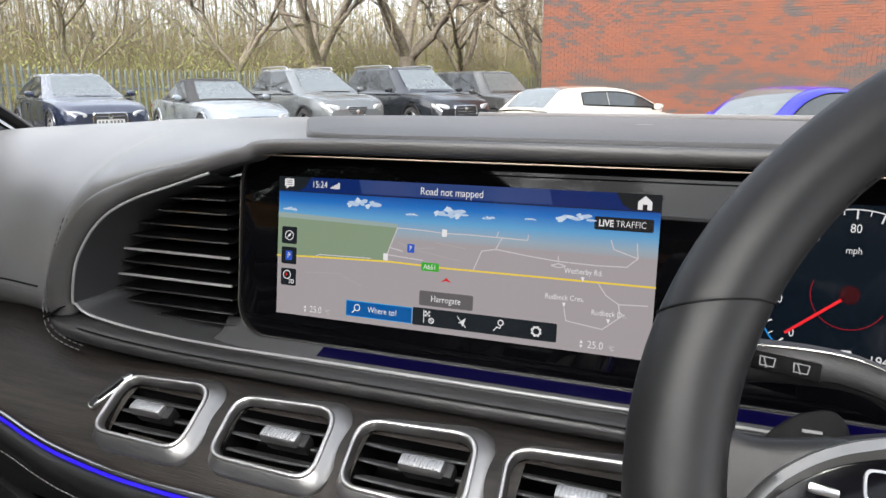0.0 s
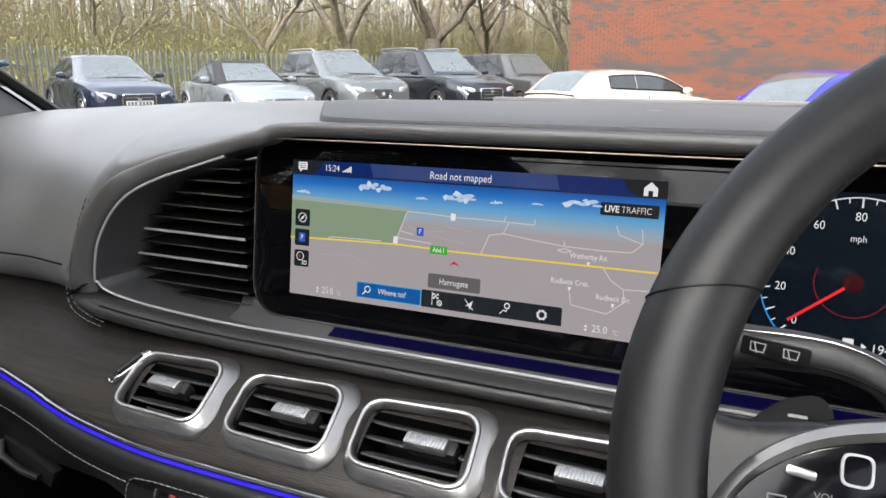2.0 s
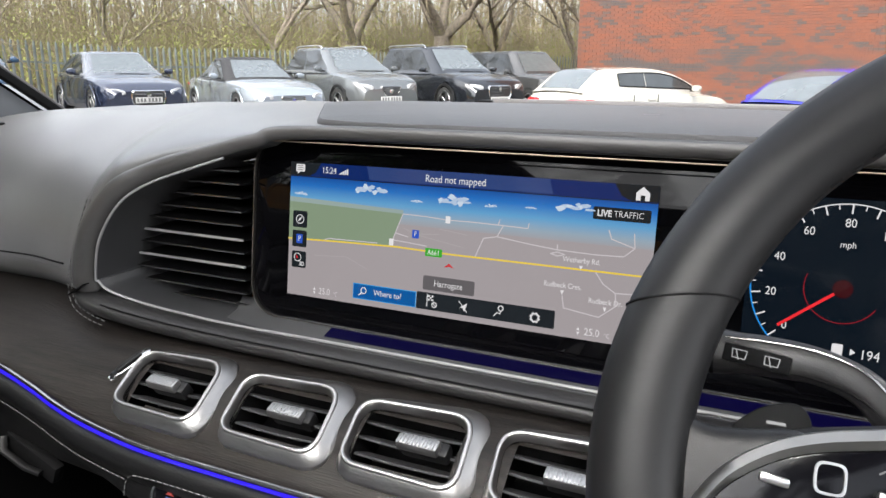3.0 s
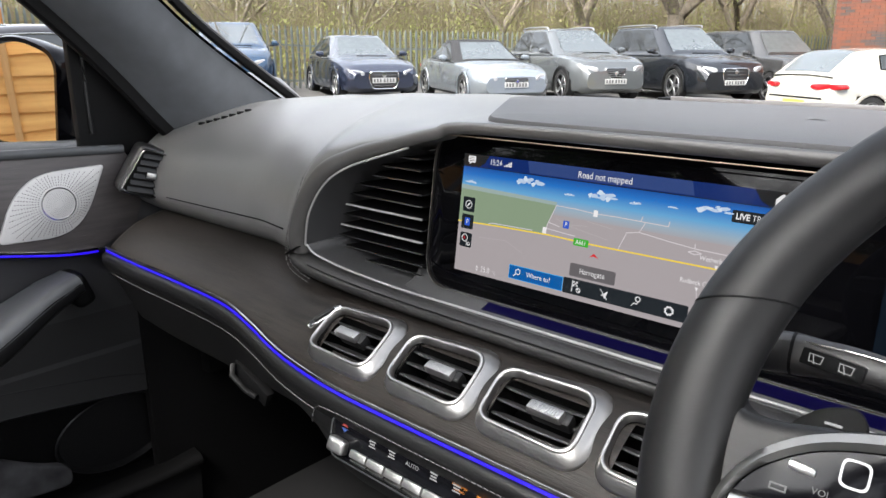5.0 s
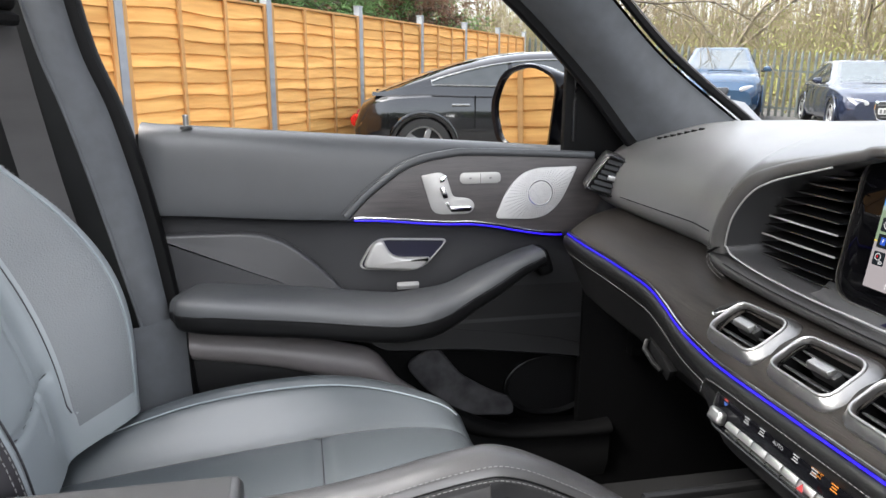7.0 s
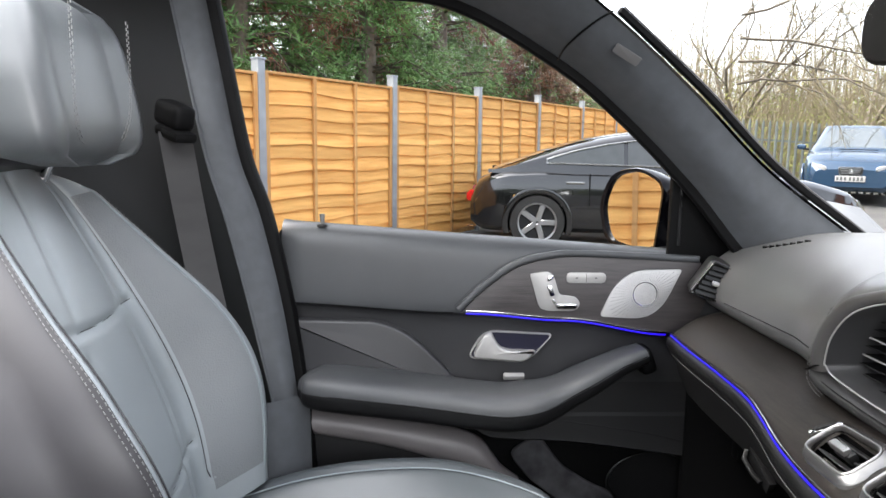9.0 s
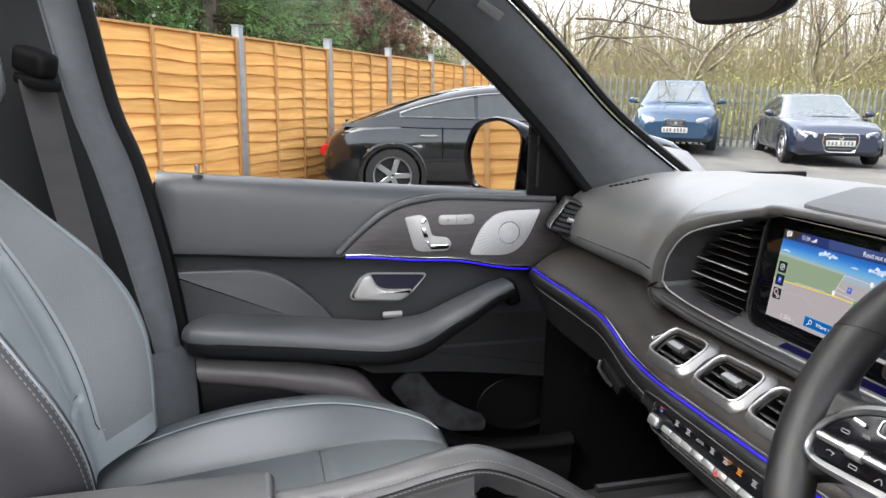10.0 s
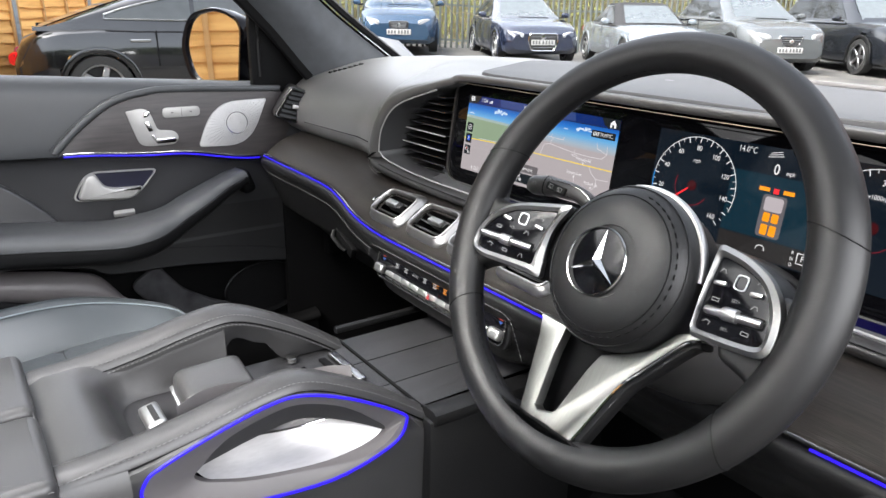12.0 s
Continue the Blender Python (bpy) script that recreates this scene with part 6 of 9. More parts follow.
part("lock_pin_collar", lathe([(0.011, 0.0), (0.0095, 0.004), (0.005, 0.005), (0.0045, 0.002)], 16, pose(-0.802, -0.734, 1.157)), LEATHER, pin)
win = part("window_glass", loft([[(-0.842, -0.80, 1.13), (-0.79, -0.87, 1.56)], [(-0.842, -0.45, 1.11), (-0.79, -0.45, 1.55)], [(-0.842, -0.06, 1.08), (-0.80, -0.24, 1.40)]]), GLASS, door, "clear side window")
win.visible_shadow = False
part("mirror_sail", plate(rounded([(-0.088, 1.09), (0.06, 1.09), (0.05, 1.15), (-0.06, 1.31), (-0.088, 1.335)], 0.006, 3), 0.012, basis(V3(-0.795, 0, 0), V3(0, 1, 0), V3(0, 0, 1), V3(1, 0, 0)), 0.004), DEEP, door, "black mirror corner panel")
part("sail_rib", sweep(catmull([(-0.781, -0.070, 1.13), (-0.781, -0.070, 1.24), (-0.781, -0.062, 1.262)], 5), circle(0.003, 6)), PLASTIC, door)

# ==== door mirror ====
mirror = thing("door_mirror", "black-shelled door mirror reflecting the timber fence", "wing mirror", (-0.98, -0.08, 1.1))
MIR = mat("mirror_glass", (0.93, 0.93, 0.93), 0.01, 1.0, vary=0.0)
ol = rounded([(-0.100, -0.078), (0.075, -0.094), (0.105, 0.062), (0.02, 0.090), (-0.085, 0.072), (-0.128, 0.0)], [0.03, 0.02, 0.03, 0.04, 0.04, 0.03], 6)


# ==== passenger seat ====
seat = thing("passenger_seat", "black leather front passenger seat with light piping", "car seat", (-0.42, -0.6, 0.42))
SX = -0.42


def back_frame(s):
    """Place on the seat back's front centre line, its half width and bolster depth, for s from seat (0) to top (1)."""
    z = 0.72 + 0.565 * s
    y = smooth_table([(0.0, -0.885), (0.25, -0.915), (0.5, -0.965), (0.75, -1.02), (1.0, -1.085)], s)
    w = smooth_table([(0.0, 0.235), (0.25, 0.262), (0.45, 0.268), (0.65, 0.235), (0.85, 0.185), (0.95, 0.155), (1.0, 0.12)], s)
    b = smooth_table([(0.0, 0.085), (0.3, 0.112), (0.5, 0.098), (0.7, 0.055), (0.9, 0.018), (1.0, 0.004)], s)
    return y, z, w, b


def back_point(u, s, lift=0.0):
    y, z, w, b = back_frame(s)
    a = abs(u)
    d = 0.0
    if a > 0.50:
        t = min(1.0, (a - 0.50) / 0.34)
        d = b * t * t * (3 - 2 * t)
    if a > 0.86:
        t = (a - 0.86) / 0.14
        d -= (b + 0.05) * (1 - math.sqrt(max(0.0, 1 - t * t))) * 0.9
    crown = 0.012 * (1 - min(1.0, a / 0.45) ** 2)
    # two soft tucks down the middle, panel grooves and two cross creases
    for c, deep, wide in ((0.22, 0.0050, 0.030), (-0.34, 0.0050, 0.030), (0.56, 0.0045, 0.014), (-0.58, 0.0045, 0.014)):
        if 0.10 < s < 0.97 and not (abs(c) < 0.5 and abs(s - 0.60) < 0.03):
            d -= deep * math.exp(-((u - c) / wide) ** 2) * (1.0 if abs(c) > 0.5 else min(1.0, 0.35 + 1.3 * abs(s - 0.62)))
    if a < 0.56:
        d -= 0.0055 * math.exp(-((s - (0.610 + 0.03 * a)) / 0.009) ** 2) + 0.0055 * math.exp(-((s - (0.175 + 0.08 * a)) / 0.009) ** 2)
    ny, nz = 0.93, 0.36
    k = d + crown + lift
    return V3(SX + u * w, y + k * ny, z + k * nz - 0.03 * max(0.0, s - 0.9) * 10 * a)


US = [-1, -0.985, -0.95, -0.9, -0.85, -0.8, -0.74, -0.68, -0.64, -0.61, -0.595, -0.58, -0.57, -0.56, -0.55, -0.53, -0.5, -0.45, -0.41, -0.38, -0.36, -0.34, -0.32, -0.30, -0.27, -0.24, -0.22, -0.20, -0.17, -0.12, -0.06]
US = US + [0] + [-u for u in reversed(US)]
SS = [k / 88 for k in range(89)] + [1.03]
rows = []
for s in SS:
    s1 = min(s, 1.0)
    front = [back_point(u, s1) for u in US]
    y, z, w, b = back_frame(s1)
    back = [V3(SX + u * w, y - 0.10 + 0.02 * abs(u), z) for u in (0.98, 0.7, 0.0, -0.7, -0.98)]
    row = front + back
    if s > 1:
        c = V3(SX, y - 0.05, z + 0.004)
        row = [c + (p - c) * 0.55 for p in row]
    rows.append(row)
bm = loft(rows, ring=True, caps=True)
part("backrest", bm, SEAT, seat, "black leather backrest, its lit sheen put into a pale grey", 50)
for sx in (-1, 1):
    path = [back_point(sx * 0.80, s, 0.0015) for s in np.linspace(0.05, 0.93, 40)]
    part("piping", sweep(path, circle(0.0012, 6)), PIPING if sx < 0 else SEAT_DARK, seat, "thin seam piping")
    path = [back_point(sx * (0.90 if sx < 0 else 0.885), s, 0.0012 if sx < 0 else 0.0032) for s in np.linspace(0.03, 0.9, 60)]
    part("stitching", stitches(path, 0.004, 0.003, 0.0006), THREAD, seat)
for u in (-0.58, 0.56):
    part("seam", sweep([back_point(u, s, 0.0) for s in np.linspace(0.1, 0.95, 40)], circle(0.0011, 5)), SEAT_DARK, seat)
for c, k in ((0.175, 0.08), (0.610, 0.03)):
    part("seam", sweep([back_point(u, c + k * abs(u), 0.0) for u in np.linspace(-0.55, 0.53, 25)], circle(0.0011, 5)), SEAT_DARK, seat)
part("bolster_panel", loft([[back_point(-0.79 + 0.20 * k / 9, s, 0.0011) for k in range(10)] for s in np.linspace(0.06, 0.90, 40)]), SEAT_PERF, seat, "dark perforated leather bolster", 60)
# side panel of the seat back, darker
rows = []
for s in np.linspace(0.0, 0.9, 24):
    y, z, w, b = back_frame(s)
    rows.append([back_point(u, s, 0.0022) for u in (0.875, 0.90, 0.925, 0.95, 0.97, 0.985)] + [V3(SX + w + 0.012, y - 0.02 + b * 0.3, z), V3(SX + w + 0.010, y - 0.10, z), V3(SX + w - 0.01, y - 0.125, z)])
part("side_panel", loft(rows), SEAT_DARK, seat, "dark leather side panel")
part("stitching", stitches([r[1] + V3(0.0010, 0.0010, 0) for r in rows], 0.004, 0.003, 0.0006), THREAD, seat)
part("back_shell", loft([[V3(SX + u * back_frame(s)[2], back_frame(s)[0] - 0.125 + 0.02 * u * u, back_frame(s)[1]) for u in (-0.95, -0.5, 0, 0.5, 0.95)] for s in np.linspace(0, 0.98, 12)]), SEAT_DARK, seat)
# headrest
rows = []
for k in range(17):
    v = -1 + 2 * k / 16
    ww = 0.150 * (1 - 0.12 * max(0, v)) * (1 - abs(v) ** 6) ** 0.25 if abs(v) < 1 else 0.05
    row = []
    for a, b in squircle(1, 1, 32, 3.2):
        wing = 0.022 * max(0.0, abs(a) - 0.45) ** 1.2 / 0.5 if b > 0 else 0.0
        dip = -0.006 * math.exp(-((abs(a) - 0.55) / 0.05) ** 2) if b > 0 else 0.0
        row.append(V3(SX + a * max(ww, 0.05), -1.027 + b * 0.057 * (1 - abs(v) ** 5 * 0.6) + wing + dip - 0.02 * v, 1.385 + v * 0.107 - (0.012 * abs(a) if v < 0 else 0) * 0))
    rows.append(row)
part("headrest", loft(rows, ring=True, caps=True), HEADL, seat, "padded black leather headrest, the backrest's leather in a shaded grey", 60)
for sx in (-1, 1):
    path = [V3(SX + sx * x, y, z) for x, y, z in ((0.079, -0.9885, 1.49), (0.080, -0.988, 1.42), (0.078, -0.989, 1.37), (0.06, -0.993, 1.335), (0.03, -0.995, 1.328), (0.0, -0.995, 1.327))]
    for d in (0.0, 0.006):
        part("stitching", stitches([p + V3(sx * d, 0.0305, -0.02 - d * 0.5) for p in catmull(path, 8)], 0.004, 0.003, 0.0007), THREAD, seat)
    part("headrest_post", sweep([(SX + sx * 0.07, -1.08, 1.25), (SX + sx * 0.07, -1.035, 1.34)], circle(0.007, 10), up=(0, 1, 0)), BRIGHT, seat, "chrome headrest post")
part("shoulder_cap", rbox(0.20, 0.07, 0.03, 0.012, pose(SX, -1.075, 1.285, 20), 3), SEAT_DARK, seat)


# cushion
def cushion_point(u, s):
    """u across, s from the back (0) to the front (1)."""
    y = -0.90 + 0.60 * s
    w = smooth_table([(0.0, 0.235), (0.3, 0.262), (0.7, 0.262), (0.9, 0.235), (1.0, 0.20)], s)
    z = smooth_table([(0.0, 0.685), (0.3, 0.700), (0.7, 0.722), (0.9, 0.722), (0.97, 0.705), (1.0, 0.665)], s)
    a = abs(u)
    b = smooth_table([(0.0, 0.03), (0.3, 0.062), (0.6, 0.058), (0.85, 0.022), (1.0, 0.0)], s)
    d = 0.0
    if a > 0.5:
        t = min(1.0, (a - 0.5) / 0.3)
        d = b * t * t * (3 - 2 * t)
    if a > 0.84:
        t = (a - 0.84) / 0.16
        d -= (b + 0.07) * (1 - math.sqrt(max(0.0, 1 - t * t)))
    if a < 0.5:
        d += 0.008 * (1 - (a / 0.5) ** 2)
        d -= 0.006 * math.exp(-((s - 0.60) / 0.012) ** 2)
    d -= 0.004 * math.exp(-((a - 0.5) / 0.02) ** 2)
    return V3(SX + u * w, y, z + d)


UC = [-1, -0.99, -0.96, -0.92, -0.88, -0.84, -0.78, -0.7, -0.62, -0.55, -0.52, -0.5, -0.48, -0.45, -0.3, -0.15]
UC = UC + [0] + [-u for u in reversed(UC)]
rows = []
for s in [k / 40 for k in range(41)]:
    row = [cushion_point(u, s) for u in UC]
    y = row[0].y
    rows.append(row + [V3(SX + 0.22, y - 0.02 * s, 0.56), V3(SX - 0.22, y - 0.02 * s, 0.56)])
part("cushion", loft(rows, ring=True, caps=True), CUSHION, seat, "black leather cushion, the backrest's leather in a shaded grey", 50)
for sx in (-1, 1):
    part("piping", sweep([cushion_point(sx * 0.74, s) + V3(0, 0, 0.001) for s in np.linspace(0.06, 0.96, 40)], circle(0.0014, 6)), PIPING, seat, "light grey piping")
for u in (-0.5, 0.5):
    part("seam", sweep([cushion_point(u, s) for s in np.linspace(0.06, 0.93, 30)], circle(0.0011, 5)), SEAT_DARK, seat)
part("seam", sweep([cushion_point(u, 0.60) for u in np.linspace(-0.5, 0.5, 25)], circle(0.0011, 5)), SEAT_DARK, seat)
part("seat_base", rbox(0.44, 0.48, 0.16, 0.03, pose(SX, -0.62, 0.50)), DEEP, seat)
part("buckle", rbox(0.022, 0.03, 0.09, 0.008, pose(SX + 0.255, -0.86, 0.74, -20)), DEEP, seat, "black belt buckle")


# ==== centre console ====
con = thing("center_console", "black leather centre console with padded grab rails", "console", (-0.01, -0.4, 0.5))
RIDGE = [(-0.62, 0.884), (-0.56, 0.889), (-0.50, 0.898), (-0.45, 0.909), (-0.41, 0.9155), (-0.385, 0.915), (-0.35, 0.902), (-0.29, 0.868), (-0.22, 0.818), (-0.18, 0.795)]


def crest(y):
    return lerp_table(RIDGE, y)[0]


def rail_floor(y):
    """Foot of the left rail's cheeks: the tray, or the arch's underside where it stands open."""
    t = lerp_table([(-0.425, 0.0), (-0.385, 1.0), (-0.35, 0.92), (-0.315, 0.0)], y)[0]
    return 0.826 + (crest(y) - 0.040 - 0.826) * t


YR = np.linspace(-0.615, -0.185, 60)
RZ = [p.z for p in catmull([(0, y, z) for y, z in RIDGE], 12)]
RY = [p.y for p in catmull([(0, y, z) for y, z in RIDGE], 12)]


def crest_smooth(y):
    return float(np.interp(y, RY, RZ))


rows = []
for y in YR:
    z, f, x = crest_smooth(y), rail_floor(y), -0.126
    f = min(f, z - 0.012)
    pts = [(x - 0.016, f), (x - 0.021, f + (z - f) * 0.5), (x - 0.0215, z - 0.012), (x - 0.017, z - 0.004), (x - 0.008, z - 0.0005), (x + 0.003, z), (x + 0.013, z - 0.003), (x + 0.0195, z - 0.009), (x + 0.022, z - 0.0145), (x + 0.0205, z - 0.016), (x + 0.022, max(f, z - 0.020)), (x + 0.0205, f + (z - f) * 0.4), (x + 0.015, f)]
    rows.append([(a, y, b) for a, b in pts])
part("grab_rail", loft(rows, ring=True, caps=True), CONL, con, "padded black leather grab rail", 50)
path = [V3(-0.126, y, crest_smooth(y)) for y in YR]
for d, e in ((0.0185, -0.0068), (0.0232, -0.0185)):
    part("rail_stitching", stitches([p + V3(d, 0, e) for p in path], 0.0035, 0.002, 0.0005), THREAD, con)
part("rail_seam", sweep([p + V3(0.0215, 0, -0.0155) for p in path], circle(0.0011, 6)), DEEP, con)
part("rail_stitching", stitches([p + V3(-0.0205, 0, -0.0095) for p in path], 0.0035, 0.002, 0.0005), THREAD, con)
rows = []
for y in YR:
    z, x = crest_smooth(y), 0.083
    pts = [(x - 0.019, z - 0.05), (x - 0.021, z - 0.014), (x - 0.017, z - 0.004), (x - 0.008, z - 0.0005), (x + 0.003, z), (x + 0.012, z - 0.003), (x + 0.018, z - 0.009), (x + 0.0195, z - 0.0135), (x + 0.017, z - 0.0155), (x + 0.012, z - 0.05)]
    rows.append([(a, y, b) for a, b in pts])
part("grab_rail", loft(rows), CONL, con, "padded black leather grab rail", 50)
path = [V3(0.083, y, crest_smooth(y)) for y in YR]
for d, e in ((0.0150, -0.0058), (0.0205, -0.0185)):
    part("rail_stitching", stitches([p + V3(d, 0, e) for p in path], 0.0035, 0.002, 0.0005), THREAD, con)
part("rail_seam", sweep([p + V3(0.0185, 0, -0.0150) for p in path], circle(0.0011, 6)), DEEP, con)
# outer cheek on the driver's side, with the lit recess
CK = basis(V3(0.094, 0, 0), V3(0, 1, 0), V3(0, 0, 1), V3(1, 0, 0))
loop = [(-0.547, 0.862), (-0.533, 0.871), (-0.479, 0.889), (-0.421, 0.902), (-0.384, 0.899), (-0.332, 0.877), (-0.275, 0.842), (-0.266, 0.827), (-0.285, 0.803), (-0.362, 0.787), (-0.469, 0.801), (-0.535, 0.822), (-0.552, 0.845)]
LOOP = [(p.x, p.y) for p in catmull([(y, z, 0) for y, z in loop], 5, closed=True)]
mouth = [(-0.497, 0.848), (-0.468, 0.871), (-0.420, 0.884), (-0.385, 0.8835), (-0.338, 0.864), (-0.298, 0.832), (-0.287, 0.818), (-0.305, 0.806), (-0.36, 0.800), (-0.44, 0.813), (-0.486, 0.829), (-0.500, 0.838), (-0.502, 0.843)]
MOUTH = [(p.x, p.y) for p in catmull([(y, z, 0) for y, z in mouth], 5, closed=True)]
outline = [(y, z - 0.014) for y, z in RIDGE] + [(-0.175, 0.75), (-0.20, 0.62), (-0.62, 0.62)]
far = []
for p in LOOP:
    c = Vector((-0.41, 0.85))
    d = (Vector(p) - c).normalized()
    far.append(d)


def reach(c, d, poly):
    best = 10.0
    for a, b in zip(poly, poly[1:] + poly[:1]):
        a, b = Vector(a), Vector(b)
        e = b - a
        den = d.x * e.y - d.y * e.x
        if abs(den) < 1e-9:
            continue
        t = ((a.x - c.x) * e.y - (a.y - c.y) * e.x) / den
        s = ((a.x - c.x) * d.y - (a.y - c.y) * d.x) / den
        if t > 0 and -1e-6 <= s <= 1 + 1e-6:
            best = min(best, t)
    return best


c0 = Vector((-0.41, 0.85))
rim_out = [tuple(c0 + d * reach(c0, d, outline)) for d in far]
bm = loft([[(p[0], p[1], 0.0) for p in rim_out], [((p[0] + q[0]) / 2, (p[1] + q[1]) / 2, 0.012) for p, q in zip(rim_out, LOOP)], [(p[0], p[1], 0.014) for p in LOOP]], ring=True)
bm.transform(CK)
part("outer_cheek", bm, CONL, con, "black leather cheek")
part("recess_light", sweep([CK @ V3(p[0], p[1], 0.0150) for p in LOOP], squircle(0.0016, 0.0016, 8), up=(1, 0, 0), closed=True), LED, con, "glowing blue light loop")
bm = loft([[(p[0], p[1], 0.0145) for p in LOOP], [(q[0] + (p[0] - q[0]) * 0.75, q[1] + (p[1] - q[1]) * 0.75, 0.013) for p, q in zip(LOOP, MOUTH)], [(q[0], q[1], 0.004) for q in MOUTH], [(q[0], q[1], -0.006) for q in MOUTH]], ring=True)
bm.transform(CK)
RIMGREY = mat("grey_leather_rim", (0.100, 0.094, 0.096), 0.42, vary=0.1, bump=0.1, bump_scale=1800)
part("recess_rim", bm, RIMGREY, con, "grey recess rim")
# silver scoop behind the mouth: a concave face from its lower rim up to a bright edge
lowc = catmull([(0.092, -0.500, 0.845), (0.092, -0.484, 0.828), (0.092, -0.44, 0.812), (0.092, -0.36, 0.799), (0.092, -0.31, 0.805), (0.092, -0.287, 0.818), (0.092, -0.300, 0.834)], 6)
topc = catmull([(0.088, -0.500, 0.848), (0.074, -0.472, 0.850), (0.068, -0.445, 0.8475), (0.064, -0.405, 0.838), (0.064, -0.37, 0.834), (0.070, -0.33, 0.836), (0.088, -0.304, 0.838)], 6)
rows = []
for q in range(7):
    f = q / 6
    rows.append([a.lerp(b, f) + V3(-0.004, 0, -0.002) * math.sin(math.pi * f) * math.sin(math.pi * i / (len(lowc) - 1)) for i, (a, b) in enumerate(zip(lowc, topc))])
part("silver_scoop", loft(rows), mat("scoop_silver", (0.52, 0.51, 0.51), 0.36, 0.6, vary=0.06, scale=40, stretch=(8, 1, 8)), con, "brushed silver side scoop", 60)
part("scoop_edge", sweep([p + V3(-0.001, 0, 0.0008) for p in topc[2:-2]], circle(0.0013, 6)), BRIGHT, con)
part("scoop_back", loft([[p + V3(-0.0025, 0, 0.0) for p in topc], [p + V3(-0.020, 0, 0.004) for p in topc], [p + V3(-0.034, 0, 0.012) for p in topc], [p + V3(-0.040, 0, 0.045) for p in topc]]), RIMGREY, con)
# tray floor, dark wood lids
part("tray", loft([[(x, y, 0.8235 + (0.010 if y < -0.40 else 0.0)) for x in np.linspace(-0.125, 0.056 if y < -0.27 else 0.085, 5)] for y in np.linspace(-0.57, -0.02, 23)]), TRAYWOOD, con, "dark open-pore wood tray lid")
part("tray_ramp", loft([[(x, -0.02, 0.8235) for x in (-0.125, 0.085)], [(x, 0.06, 0.79) for x in (-0.125, 0.085)]]), DEEP, con)
for x in (-0.05, 0.02):
    part("lid_gap", rbox(0.0007, 0.26, 0.0012, 0, pose(x, -0.20, 0.8236, 0, 0, 0)), DEEP, con)
part("tray_edge", rbox(0.225, 0.004, 0.004, 0.001, pose(-0.02, -0.232, 0.8245)), DEEP, con)
ct = part("lid_catch", rbox(0.088, 0.013, 0.008, 0.003, pose(-0.045, -0.262, 0.8275), 3), CHROME, con, "chrome lid catch")
part("catch_shadow", rbox(0.08, 0.010, 0.004, 0.001, pose(-0.046, -0.278, 0.825)), DEEP, ct)
part("front_lip_left", sweep(catmull([(-0.150, -0.225, 0.829), (-0.150, -0.14, 0.829), (-0.148, -0.04, 0.829), (-0.145, 0.03, 0.81)], 5), squircle(0.005, 0.005, 10)), PLASTIC, con)
part("front_lip_right", sweep(catmull([(0.110, -0.235, 0.823), (0.112, -0.14, 0.822), (0.112, -0.04, 0.82)], 5), squircle(0.016, 0.010, 10)), LEATHER, con)
part("right_side", rbox(0.02, 0.24, 0.26, 0.006, pose(0.110, -0.12, 0.69)), PLASTIC, con)
part("left_side", rbox(0.02, 0.62, 0.24, 0.006, pose(-0.140, -0.30, 0.69)), PLASTIC, con)
# deck behind the pit, its rounded rim and the pit's padded wall
def u_path(x0, x1, y0, y1, r):
    return rounded([(x0, y1), (x0, (y0 + y1) / 2), (x0, y0), (x1, y0), (x1, (y0 + y1) / 2), (x1, y1)], [0.001, 0.01, r, r, 0.01, 0.001], 6)


rows = []
for (x0, x1, y0, y1, r), dz, base in (((-0.140, 0.098, -0.616, -0.40, 0.004), -0.006, None), ((-0.130, 0.088, -0.602, -0.40, 0.012), -0.0025, None), ((-0.119, 0.077, -0.582, -0.40, 0.040), -0.0030, None), ((-0.113, 0.071, -0.572, -0.40, 0.046), -0.0060, None), ((-0.109, 0.067, -0.564, -0.40, 0.046), -0.0115, None), ((-0.1055, 0.0635, -0.556, -0.40, 0.044), -0.0200, None), ((-0.1030, 0.061, -0.549, -0.40, 0.042), -0.0300, None), ((-0.100, 0.058, -0.541, -0.40, 0.038), 0, 0.841), ((-0.094, 0.052, -0.532, -0.40, 0.034), 0, 0.8345)):
    row = []
    for x, y in u_path(x0, x1, y0, y1, r):
        row.append((x, y, base if base else crest_smooth(max(y, -0.615)) + dz))
    rows.append(row)
part("rear_deck", loft(rows), CONL, con, "padded leather deck round the switch pit", 60)
part("rear_side", loft([[(0.104, y, 0.876), (0.112, y, 0.862), (0.116, y, 0.82), (0.116, y, 0.60)] for y in (-0.70, -0.612, -0.56)]), CONL, con)
# palm rest
PALM = (-0.014, -0.443)
bm = rbox(0.078, 0.078, 0.034, 0.013, None, 4)
for v in bm.verts:
    v.co.z += -0.004 * (v.co.y / 0.044) ** 2 - 0.003 * (v.co.x / 0.043) ** 2 + 0.07 * v.co.y * (0.5 + v.co.z / 0.034) * 0.9
bm.transform(pose(PALM[0], PALM[1], 0.872, 0, 0, -4))
palm = part("palm_rest", bm, CONL, con, "padded black palm rest")
part("palm_trim", rbox(0.0835, 0.0835, 0.0050, 0.0022, pose(PALM[0], PALM[1], 0.8585, 0, 0, -4)), mat("palm_chrome", (0.78, 0.78, 0.78), 0.25, 0.85, vary=0.03), palm, "bright chrome palm rest trim")
part("palm_stem", rbox(0.070, 0.066, 0.034, 0.01, pose(PALM[0] - 0.004, PALM[1] + 0.008, 0.842)), PLASTIC, palm)
part("touch_pad", rbox(0.10, 0.085, 0.008, 0.003, pose(-0.012, -0.355, 0.828, 6)), GLOSS, con, "gloss touch pad")
